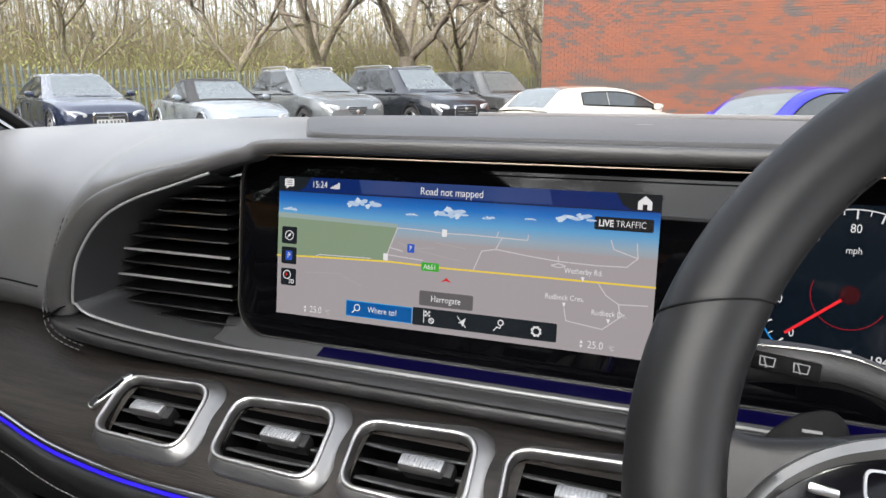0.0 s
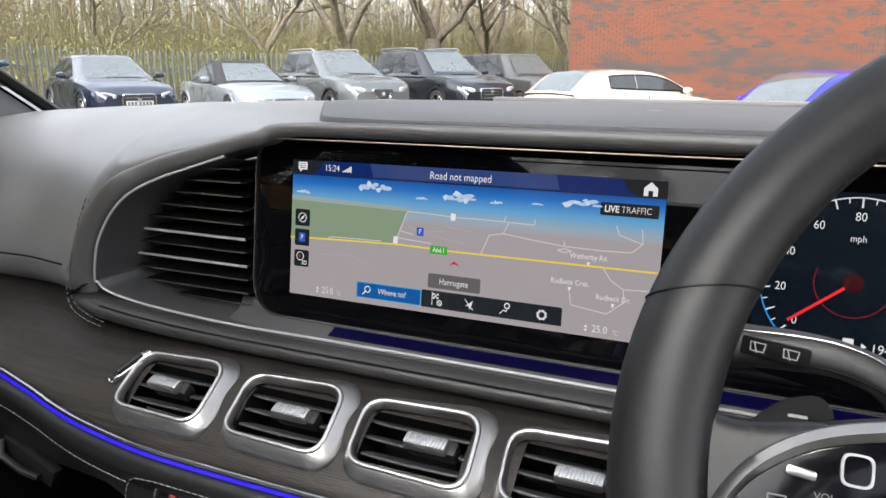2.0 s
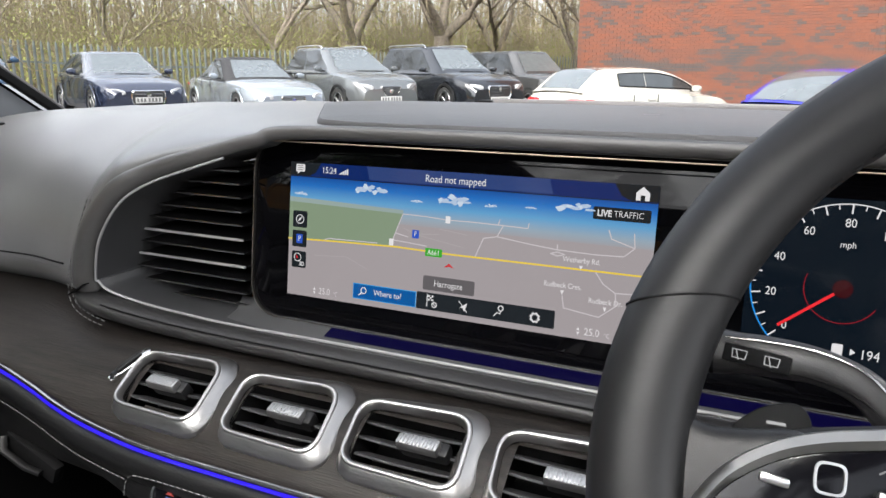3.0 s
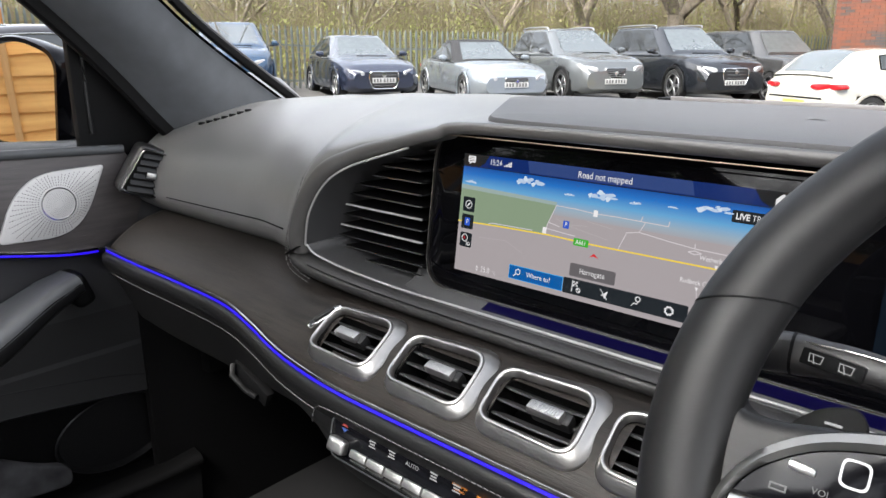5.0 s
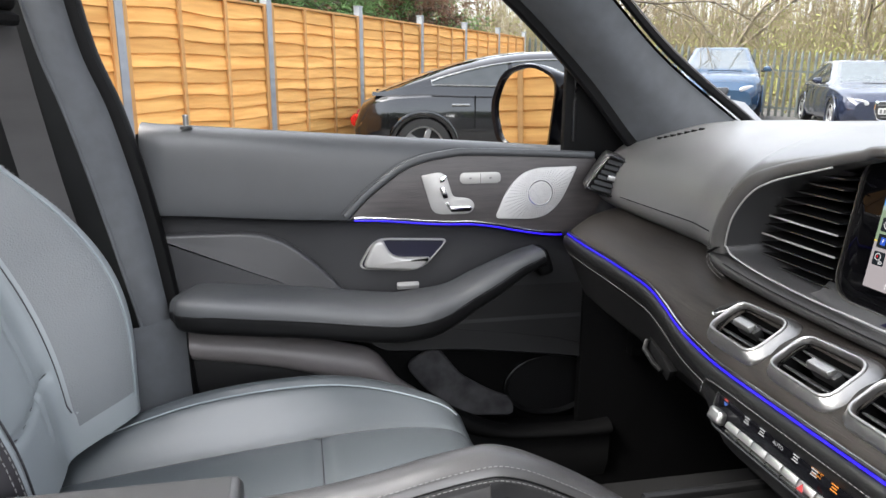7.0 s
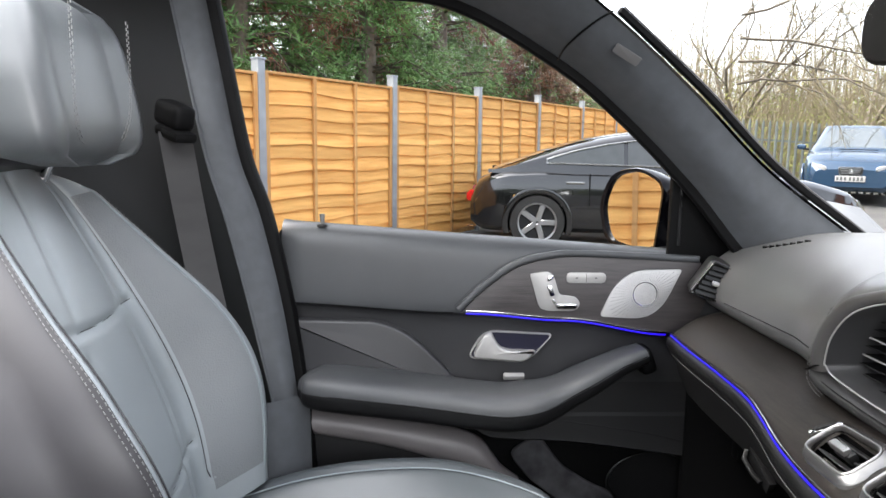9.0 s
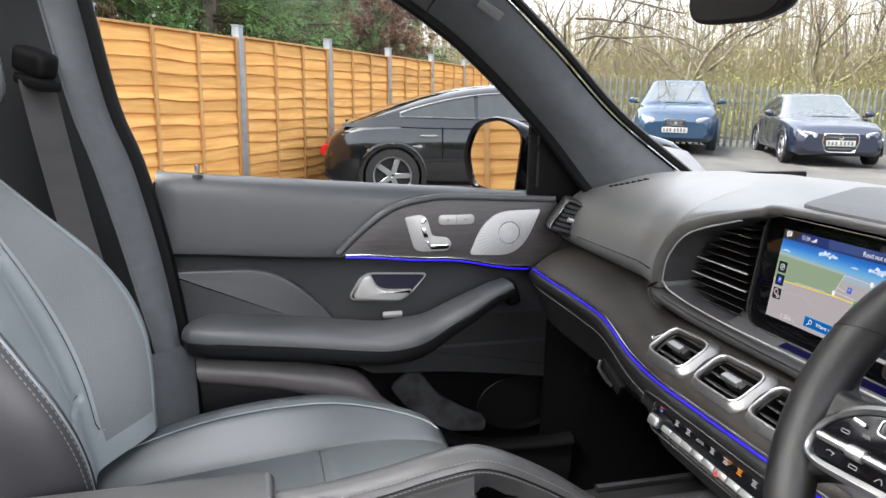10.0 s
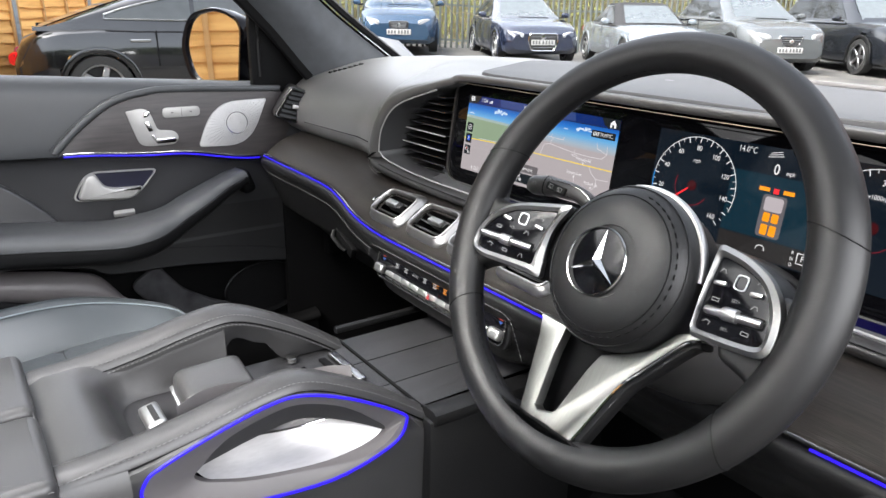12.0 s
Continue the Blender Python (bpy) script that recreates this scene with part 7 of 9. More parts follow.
tg = part("drive_mode_switch", rbox(0.05, 0.022, 0.016, 0.006, pose(-0.022, -0.509, 0.846, 12), 3), SILVER, con, "silver drive mode switch")
part("switch_slot", rbox(0.034, 0.006, 0.002, 0.001, pose(-0.022, -0.509, 0.8545, 12)), PLASTIC, tg)
part("small_button", lathe([(0.006, 0.0), (0.006, 0.004), (0.0, 0.0045)], 16, pose(0.012, -0.498, 0.838)), SILVER, con)
part("start_dot", lathe([(0.007, 0.0), (0.007, 0.006), (0.005, 0.007), (0.0, 0.006)], 16, pose(-0.1, -0.315, 0.826)), CHROME, con)
# armrest lids
for x0, x1, zt in ((-0.165, -0.022, 0.897), (-0.016, 0.118, 0.896)):
    poly = [(x0, -1.05), (x1, -1.05), (x1, -0.616), (x0, -0.616)]
    part("armrest_lid", plate(rounded(poly, 0.012, 4), 0.052, pose(0, 0, zt - 0.052), 0.010, 4), CONL, con, "padded black leather armrest lid")
part("armrest_stitching", stitches([(x, -0.6192, 0.889) for x in np.linspace(-0.155, 0.112, 60)], 0.004, 0.0025, 0.0005), THREAD, con)
part("armrest_stitching", stitches([(0.1172, y, 0.887) for y in np.linspace(-0.62, -0.95, 60)], 0.004, 0.0025, 0.0005), THREAD, con)
part("console_body", rbox(0.26, 0.5, 0.26, 0.01, pose(-0.02, -0.86, 0.715)), PLASTIC, con)
part("tunnel", rbox(0.17, 1.05, 0.28, 0.02, pose(-0.03, -0.38, 0.65)), DEEP, con)


# ==== rest of the cabin ====
floor = part("floor", merge(rbox(1.6, 2.9, 0.04, 0.0, pose(-0.04, -1.0, 0.40)), rbox(1.6, 0.04, 0.62, 0.0, pose(-0.04, 0.44, 0.66, 20))), mat("black_carpet", (0.004, 0.004, 0.0045), 0.95, vary=0.4, scale=60, bump=0.8, bump_scale=900))
tagged(floor, "black carpeted car floor under the dashboard", "floor", kind="structure")
# The ceiling's opening and glass roof are out of view, assumed to admit light.
ceil = part("ceiling", merge(rbox(1.14, 0.20, 0.03, 0.012, pose(-0.04, -0.47, 1.615)), rbox(1.14, 0.8, 0.03, 0.012, pose(-0.04, -1.95, 1.615)), rbox(0.14, 1.0, 0.03, 0.012, pose(-0.54, -1.05, 1.615)), rbox(0.14, 1.0, 0.03, 0.012, pose(0.46, -1.05, 1.615)), rbox(1.10, 0.10, 0.05, 0.02, pose(-0.04, -0.335, 1.575, 30))), ROOFCLOTH)
tagged(ceil, "dark cloth roof lining", "ceiling", kind="structure")
roof = part("assumed_glass_roof", rbox(1.30, 2.2, 0.008, 0.003, pose(-0.04, -1.40, 1.655)), GLASS)
roof.visible_shadow = False
tagged(roof, "clear panoramic glass roof, unseen, added for light from above", "roof", kind="structure")
rear = part("wall_rear", merge(rbox(1.46, 0.05, 0.70, 0.0, pose(-0.04, -2.42, 0.75)), rbox(1.46, 0.9, 0.5, 0.05, pose(-0.04, -1.95, 0.65)), rbox(1.36, 0.18, 0.6, 0.06, pose(-0.04, -2.2, 1.0, 14))), SEAT_DARK)
tagged(rear, "dark rear bench and tailgate", "wall", kind="structure")
rd = thing("rear_door", "dark rear car door with a side window", "car door", (-0.8, -1.5, 0.45), kind="structure")
part("panel", rbox(0.08, 1.15, 0.74, 0.02, pose(-0.80, -1.55, 0.78)), LEATHER, rd)
part("rail", sweep([(-0.70, -0.95, 1.585), (-0.70, -1.7, 1.58), (-0.70, -2.1, 1.50), (-0.72, -2.4, 1.15)], squircle(0.03, 0.03, 10)), ROOFCLOTH, rd)
part("rear_pillar", sweep([(-0.74, -2.05, 1.55), (-0.76, -2.25, 1.1)], squircle(0.06, 0.03, 10)), ROOFCLOTH, rd)
right = thing("sill_right", "dark door sill of the open driver's door", "door sill", (0.72, -0.6, 0.42), kind="structure")
part("sill", rbox(0.10, 2.6, 0.12, 0.02, pose(0.74, -1.0, 0.42)), PLASTIC, right)
part("b_post", sweep([(0.70, -1.15, 1.58), (0.71, -1.12, 1.1), (0.71, -1.05, 0.45)], squircle(0.05, 0.07, 10)), FABRIC, right)
part("roof_rail", sweep([(0.52, -0.3, 1.56), (0.60, -0.9, 1.595), (0.60, -1.6, 1.59), (0.62, -2.4, 1.3)], squircle(0.03, 0.03, 10)), ROOFCLOTH, right)
ds = thing("driver_seat", "black leather driver's seat", "car seat", (0.34, -1.1, 0.42))
part("cushion", rbox(0.50, 0.50, 0.14, 0.05, pose(0.34, -1.02, 0.66), 3), CUSHION, ds)
part("backrest", rbox(0.48, 0.14, 0.62, 0.05, pose(0.34, -1.36, 1.0, -18), 3), CUSHION, ds)

# windscreen
ws = part("windscreen", loft([[p.lerp(q, j / 6) + V3(0, 0.05 * math.sin(math.pi * k / 8), 0.012 * math.sin(math.pi * k / 8)) for j in range(7)] for k, (p, q) in enumerate((V3(-0.66 + 1.25 * t, 0.42, 1.06), V3(-0.60 + 1.13 * t, -0.275, 1.545)) for t in [i / 8 for i in range(9)])]), GLASS)
ws.visible_shadow = False
tagged(ws, "clear raked windscreen glass", "windscreen", kind="structure")

# mirror, visor
rm = thing("rear_view_mirror", "black rear-view mirror seen from behind", "mirror", (-0.2, -0.07, 1.45))
RM = basis(V3(-0.165, -0.075, 1.436), V3(0.985, -0.17, -0.06).normalized(), V3(0.06, 0, 1).normalized(), V3(-0.17, -0.985, 0).normalized())
part("housing", loft([[RM @ V3(a * w, b * h, z) for a, b in squircle(1, 1, 28, 3.6)] for w, h, z in ((0.02, 0.01, -0.03), (0.085, 0.026, -0.026), (0.112, 0.036, -0.012), (0.122, 0.0405, 0.0), (0.122, 0.0405, 0.008), (0.118, 0.037, 0.010))], ring=True, caps=True), DEEP, rm, "black plastic mirror housing")
part("inset", loft([[RM @ V3(a * w, b * h, z) for a, b in squircle(1, 1, 28, 3.6)] for w, h, z in ((0.117, 0.0365, 0.0102), (0.116, 0.0355, 0.0112))], ring=True, caps=True), DEEP, rm, "dark dimmed mirror glass")
part("stem", sweep([(-0.20, -0.06, 1.47), (-0.19, -0.09, 1.52), (-0.18, -0.16, 1.56)], squircle(0.02, 0.012, 10)), DEEP, rm)
sv = thing("sun_visor", "dark cloth sun visor with a white warning label", "sun visor", (-0.4, -0.4, 1.53))
SVM = basis(V3(-0.40, -0.405, 1.530), V3(1, 0, 0), V3(0, 0.94, 0.10).normalized(), V3(0, -0.1, 0.94).normalized())
part("flap", plate(rounded([(-0.17, -0.085), (0.17, -0.085), (0.17, 0.105), (-0.09, 0.105), (-0.17, 0.055)], 0.025, 5), 0.018, SVM, 0.006), ROOFCLOTH, sv, "dark cloth visor flap")
part("label", plate([(-0.030, -0.072), (0.07, -0.072), (0.07, -0.018), (-0.030, -0.018)], 0.0005, SVM @ pose(0.0, 0.055, -0.0006)), mat("white_label", (0.75, 0.74, 0.70), 0.6, vary=0.03), sv, "white and yellow warning label", 0)
part("label_band", plate([(-0.030, -0.018), (0.07, -0.018), (0.07, -0.004), (-0.030, -0.004)], 0.0005, SVM @ pose(0.0, 0.055, -0.0006)), mat("yellow_label", (0.75, 0.45, 0.05), 0.6, vary=0.03), sv, "", 0)
for k in range(5):
    part("label_bar", rbox(0.05 - 0.006 * (k % 3), 0.003, 0.0003, 0, SVM @ pose(0.03, 0.030 - k * 0.009, -0.0008)), PLASTIC, sv, smooth=0)

# door mirror shell and glass, turned to the rear
mo = V3(-0.985, -0.088, 1.178)
mz = V3(0.30, -0.95, -0.02).normalized()
mx = V3(0, 0, 1).cross(mz).normalized()
MM = basis(mo, mx, mz.cross(mx), mz)
shell_rows = []
for f, z in ((0.25, -0.10), (0.6, -0.09), (0.86, -0.06), (1.0, -0.02), (1.05, 0.006), (1.03, 0.012), (0.95, 0.010), (0.93, 0.002)):
    shell_rows.append([MM @ V3(p[0] * f, p[1] * f, z) for p in ol])
part("shell", loft(shell_rows, ring=True), GLOSS, mirror, "gloss black mirror shell")
part("mirror_glass", plate([(p[0] * 0.94, p[1] * 0.94) for p in ol], 0.002, MM @ pose(0, 0, 0.002)), MIR, mirror, "mirror glass")
part("arm", rbox(0.16, 0.05, 0.03, 0.012, pose(-0.90, -0.05, 1.095)), DEEP, mirror)

# own bonnet
bon = thing("bonnet", "silver-white bonnet of the car, seen through the windscreen", "bonnet", (-0.04, 1.0, 0.9), kind="structure")
PAINT_SIL = mat("silver_white_paint", (0.22, 0.225, 0.23), 0.30, 0.1, vary=0.02, coat=0.15)


def bonnet_z(x, y):
    """Height of the bonnet: a gently falling sheet with a raised crest along each wing."""
    t = max(0.0, (y - 0.45) / 1.3)
    base = 1.080 - 0.05 * t - 0.10 * t**3
    u = y - 0.295
    crest = max(0.0, 1.203 - 0.03 * u - 12.0 * max(0.0, u - 0.06) ** 2 - base)
    return base + crest * math.exp(-((min(abs(x), 0.985) - 0.985) / 0.055) ** 2)


rows = [[(x * 0.92 - 0.04, y, bonnet_z(x, y)) for y in np.linspace(0.43 - 0.25 * math.exp(-((min(abs(x), 0.985) - 0.985) / 0.055) ** 2), 1.75, 24)] for x in np.linspace(-1, 1, 49)]
part("panel", loft(rows), PAINT_SIL, bon, "silver-white painted bonnet panel")
for sx in (-1, 1):
    part("wing", loft([[(-0.04 + sx * 0.92, y, bonnet_z(1, y) if y >= 0.2 else 1.10), (-0.04 + sx * 0.98, y, 0.75), (-0.04 + sx * 0.97, y, 0.35)] for y in np.linspace(0.0, 1.75, 8)]), PAINT_SIL, bon)


# light switch at the dashboard's outer end
ls = thing("light_switch", "silver-framed light switch panel at the dashboard end", "switch", (0.53, -0.105, 0.925))
LSM = basis(V3(0.540, -0.108, 0.920), V3(1, 0, 0), V3(0, 0.25, 0.97).normalized(), V3(0, -0.97, 0.25).normalized())
part("frame", plate(rounded([(-0.034, -0.040), (0.034, -0.040), (0.034, 0.034), (-0.026, 0.034)], 0.012, 5), 0.006, LSM, 0.002), SILVER, ls)
part("face", plate(rounded([(-0.028, -0.034), (0.028, -0.034), (0.028, 0.028), (-0.021, 0.028)], 0.009, 5), 0.0015, LSM @ pose(0, 0, 0.006), 0.0005), PLASTIC, ls)
part("knob", lathe([(0.018, 0.0), (0.0175, 0.012), (0.015, 0.014), (0.0, 0.014)], 28, LSM @ pose(0, -0.004, 0.0075)), PLASTIC, ls, "black rotary knob")


# ==== outside: ground, walls, fences ====
LEVELS = [(-7.0, 1.5, 0.12), (-14.9, 9.0, 0.28), (-12.0, 10.5, 0.09), (-10.8, 12.8, 0.03), (-9.65, 15.1, 0.08), (-8.5, 17.4, 0.02), (-3.6, 18.0, -0.27), (0.4, 11.5, -0.24), (0, 0, 0.0), (0, 21, -0.40), (6, 12, -0.35), (-6.0, -2.0, 0.10), (-12, 3, 0.18), (0, -8, 0.0), (12, 0, -0.1), (-18, 12, 0.2), (-12, 22, 0.0)]


def level(x, y):
    """Height of the gently uneven ground."""
    num = den = 0.0
    for a, b, h in LEVELS:
        w = 1.0 / ((x - a) ** 2 + (y - b) ** 2 + 1.5) ** 1.6
        num, den = num + w * h, den + w
    far = max(0.0, math.hypot(x, y) - 30.0)
    return num / den * math.exp(-far / 40.0)


gx = sorted({round(v, 2) for v in [*np.linspace(-26, 16, 64), -400, -200, -100, -60, -40, 30, 60, 100, 200, 400]})
gy = sorted({round(v, 2) for v in [*np.linspace(-12, 30, 64), -400, -200, -100, -60, -30, 45, 60, 100, 200, 400]})
ASPHALT = mat("grey_asphalt", (0.055, 0.054, 0.052), 0.9, vary=0.3, scale=1.2, bump=0.9, bump_scale=45, color2=(0.12, 0.115, 0.105))
ground = part("ground", loft([[(x, y, level(x, y)) for y in gy] for x in gx]), ASPHALT)
tagged(ground, "worn grey asphalt car park", "ground", kind="structure")

# timber fence
FO, FD = Vector((-5.85, -1.93)), Vector((-0.8415, 0.540))
PITCH = 2.03
TIMBER = mat("orange_timber", (0.72, 0.33, 0.080), 0.75, vary=0.2, scale=3.0, bump=0.5, bump_scale=60, stretch=(0.5, 6, 6), color2=(0.98, 0.55, 0.17), rand=0.15)
BATTEN = mat("fence_batten_timber", (0.56, 0.26, 0.075), 0.75, vary=0.2, scale=4.0, bump=0.5, bump_scale=60, stretch=(6, 6, 0.5), color2=(0.68, 0.40, 0.16), rand=0.12)
STEEL = mat("galvanised_post", (0.33, 0.35, 0.37), 0.55, 0.3, vary=0.12, scale=6)


def fence_panel(seed):
    """One waney-lap panel in its own place: x along the fence, z up, y towards the car park."""
    r = random.Random(seed)
    t = thing("timber_fence", "orange waney-lap timber fence between grey steel posts", "fence", group="timber fence bays")
    L, H, n = PITCH - 0.09, 1.72, 14
    for k in range(n):
        z = 0.06 + k * (H - 0.03) / n
        top = z + (H - 0.03) / n + 0.015
        bm = bmesh.new()
        lo, hi = [], []
        ph, am = r.uniform(0, 6), r.uniform(0.006, 0.019)
        for i in range(13):
            x = -L / 2 + L * i / 12
            w = am * math.sin(ph + x * r.uniform(4.0, 4.6)) + r.uniform(-0.005, 0.005)
            lo.append((x, 0.030, z + w))
            hi.append((x, 0.003, top))
        rows = [[(p[0], -0.004, p[2]) for p in lo], lo, hi, [(p[0], -0.004, p[2]) for p in hi]]
        part("board", loft(rows), TIMBER, t, smooth=0)
    for k in range(4):
        x = -L / 2 + 0.022 + (L - 0.044) * k / 3
        part("batten", rbox(0.042, 0.026, H, 0.003, pose(x, 0.036, H / 2 + 0.05)), BATTEN, t, smooth=0)
    part("cap", rbox(L, 0.06, 0.022, 0.003, pose(0, 0.015, H + 0.06)), BATTEN, t, smooth=0)
    part("gravel_board", rbox(L, 0.03, 0.06, 0.003, pose(0, 0.005, 0.03)), BATTEN, t, smooth=0)
    return t


post = thing("fence_post", "grey galvanised steel fence post", "fence post", group="timber fence posts")
part("shaft", rbox(0.085, 0.085, 1.95, 0.006, pose(0, 0.012, 0.90)), STEEL, post)
part("top_cap", rbox(0.095, 0.095, 0.02, 0.004, pose(0, 0.012, 1.885)), STEEL, post)
protos = [fence_panel(s) for s in (1, 2, 3)]
turn = math.degrees(math.atan2(FD.y, FD.x)) + 180
for i in range(-8, 6):
    a = FO + FD * (PITCH * (i + 0.5))
    z = 0.10 + 0.022 * i + 0.02
    m = pose(a.x, a.y, z, 0, 0, turn)
    k = (i + 9) % 3
    if i < -5:
        protos[i + 8].matrix_basis = m
    else:
        copy_thing(protos[k], m)
for i in range(-8, 7):
    a = FO + FD * (PITCH * i)
    m = pose(a.x, a.y, 0.10 + 0.022 * i + 0.02, 0, 0, turn)
    if i == -8:
        post.matrix_basis = m
    else:
        copy_thing(post, m)

# steel palisade fence behind the parked row
PAL = mat("galvanised_pale", (0.13, 0.145, 0.135), 0.65, 0.2, vary=0.25, scale=5, rand=0.15)
pal = thing("palisade_fence", "grey galvanised steel palisade fence", "fence", (-15.0, 12.0, 0.1))
PO, PD = Vector((-15.2, 12.05)), Vector((0.454, 0.891))
pts = [(-0.034, 0.0), (-0.014, 0.012), (0.014, 0.012), (0.034, 0.0)]
rows = [[(x, y, 0.0) for x, y in pts], [(x, y, 1.62) for x, y in pts], [(x * 0.75, y, 1.72) for x, y in pts], [(x * 0.12, y, 1.78) for x, y in pts]]
first = part("pale", loft(rows), PAL, pal, smooth=0)
ang = math.degrees(math.atan2(PD.y, PD.x)) + 180
inv = pal.matrix_basis.inverted()


def pal_top(s):
    return 1.70 + 0.055 * max(0.0, 1.0 - s) if s < 1 else 1.70 - 0.004 * (s - 1)


k = 0
for s in np.arange(-15.0, 27.0, 0.155):
    p = PO + PD * s
    m = pose(p.x, p.y, pal_top(s) - 1.78, 0, 0, ang)
    if k == 0:
        first.matrix_parent_inverse = Matrix.Identity(4)
        first.matrix_basis = inv @ m
    else:
        share("pale", first.data, pal, inv @ m)
    k += 1
for dz in (0.38, 1.28):
    pth = [(PO.x + PD.x * s, PO.y + PD.y * s, pal_top(s) - 1.78 + dz) for s in np.linspace(-15, 27, 30)]
    part("rail", sweep([Vector(q) + V3(-0.02, 0.01, 0) for q in pth], [(-0.02, -0.025), (0.02, -0.025), (0.02, 0.025), (-0.02, 0.025)]), PAL, pal)

# brick building
ma = mat("red_brick", (0.33, 0.085, 0.035), 0.85, bump=0.4, bump_scale=150)
n, l = ma.node_tree.nodes, ma.node_tree.links
geo, no2, mp2, rmp = n.new("ShaderNodeNewGeometry"), n.new("ShaderNodeTexNoise"), n.new("ShaderNodeMapping"), n.new("ShaderNodeValToRGB")
mp2.inputs["Scale"].default_value = (0.9, 1, 2.8)
no2.inputs["Scale"].default_value, no2.inputs["Detail"].default_value = 1.5, 5
l.new(geo.outputs["Position"], mp2.inputs["Vector"])
l.new(mp2.outputs["Vector"], no2.inputs["Vector"])
adder = n.new("ShaderNodeMath")
adder.operation = "MULTIPLY_ADD"
adder.inputs[1].default_value = 0.34
l.new(geo.outputs["Random Per Island"], adder.inputs[0])
l.new(no2.outputs["Fac"], adder.inputs[2])
l.new(adder.outputs["Value"], rmp.inputs["Fac"])
cr = rmp.color_ramp
cr.elements[0].position, cr.elements[0].color = 0.42, (0.165, 0.054, 0.028, 1)
cr.elements[1].position, cr.elements[1].color = 0.90, (0.062, 0.052, 0.050, 1)
cr.elements.new(0.60).color = (0.150, 0.055, 0.032, 1)
cr.elements.new(0.74).color = (0.128, 0.050, 0.032, 1)
cr.elements.new(0.80).color = (0.085, 0.056, 0.048, 1)
l.new(rmp.outputs["Color"], n["Principled BSDF"].inputs["Base Color"])
BRICK = ma
MORTAR = mat("pale_mortar", (0.12, 0.055, 0.038), 0.95, vary=0.15, scale=20)
bld = thing("brick_building", "large red brick building with grey patches", "building", (3, 24, -0.4), kind="structure")
WX, WY = -5.28, 21.0
part("wall", merge(rbox(20.0, 0.3, 8.4, 0.0, pose(WX + 10.0, WY + 0.165, 3.8)), rbox(0.3, 9.0, 8.4, 0.0, pose(WX + 0.17, WY + 4.8, 3.8))), MORTAR, bld)
part("roof_edge", rbox(20.4, 0.5, 0.2, 0.02, pose(WX + 10.0, WY + 0.15, 8.05)), PLASTIC, bld)
bk = rbox(0.215, 0.03, 0.065, 0.0)
bme = None
rest_v, rest_f = [], []
corner = [(-0.1075, -0.0325), (0.1075, -0.0325), (0.1075, 0.0325), (-0.1075, 0.0325)]
count = 0
brng = random.Random(9)
for j in range(88):
    z = -0.35 + j * 0.075
    off = 0.0 if j % 2 else 0.1125
    for i in range(52):
        x = WX + 0.11 + off + i * 0.225
        y = WY + brng.uniform(-0.002, 0.002)
        if 20 <= j < 28 and 4 <= i < 41 and count < 296:
            m = pose(x, y, z)
            if bme is None:
                ob = part("brick", bk, BRICK, bld, smooth=0)
                bme = ob.data
                ob.matrix_parent_inverse = bld.matrix_basis.inverted()
                ob.matrix_basis = m
            else:
                ob = share("brick", bme, bld, m)
                ob.matrix_parent_inverse = bld.matrix_basis.inverted()
            count += 1
            continue
        b0 = len(rest_v)
        for dy in (-0.015, 0.015):
            rest_v += [(x + a, y + dy, z + c) for a, c in corner]
        rest_f += [(b0, b0 + 1, b0 + 2, b0 + 3), (b0, b0 + 4, b0 + 5, b0 + 1), (b0 + 1, b0 + 5, b0 + 6, b0 + 2), (b0 + 2, b0 + 6, b0 + 7, b0 + 3), (b0 + 3, b0 + 7, b0 + 4, b0)]
me = bpy.data.meshes.new("brickwork")
me.from_pydata(rest_v, [], rest_f)
me.materials.append(BRICK)
ob = new("brickwork", me)
ob.parent = bld
ob.matrix_parent_inverse = bld.matrix_basis.inverted()
ob["kind"] = "stuff"


# unseen tall dark hedge on the far side, added to block low sky and darken reflections
HEDGE = mat("unseen_hedge_green", (0.018, 0.030, 0.012), 0.9, vary=0.5, scale=1.2, bump=1.0, bump_scale=9, color2=(0.05, 0.07, 0.025))
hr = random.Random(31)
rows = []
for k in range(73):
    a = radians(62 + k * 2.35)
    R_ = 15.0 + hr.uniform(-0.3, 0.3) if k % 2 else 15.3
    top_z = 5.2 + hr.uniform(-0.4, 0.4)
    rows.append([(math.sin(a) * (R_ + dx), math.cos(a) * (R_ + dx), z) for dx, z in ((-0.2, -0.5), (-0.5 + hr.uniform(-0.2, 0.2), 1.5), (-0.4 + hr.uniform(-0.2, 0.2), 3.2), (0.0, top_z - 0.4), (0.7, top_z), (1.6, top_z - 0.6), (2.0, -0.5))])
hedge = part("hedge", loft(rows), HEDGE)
tagged(hedge, "unseen tall dark hedge, added to block low sky and darken reflections", "hedge", kind="structure")


# ==== parked cars ====
TYRE = mat("tyre_rubber", (0.012, 0.012, 0.012), 0.8, vary=0.2)
RIM = mat("alloy_rim", (0.42, 0.42, 0.43), 0.35, 1.0, vary=0.05)
CARGLASS = mat("car_window", (0.19, 0.21, 0.215), 0.07, 0.6, vary=0.1, spec=1.0)
SMOKED = mat("smoked_car_window", (0.05, 0.055, 0.056), 0.06, 0.3, vary=0.1, spec=0.9)
DARKGLASS = mat("dark_car_window", (0.012, 0.014, 0.015), 0.05, vary=0.1, spec=0.7)
LAMP = mat("headlamp_glass", (0.45, 0.46, 0.47), 0.08, 0.4, vary=0.1)
TAIL = mat("tail_lamp_red", (0.5, 0.008, 0.012), 0.12, vary=0.1)
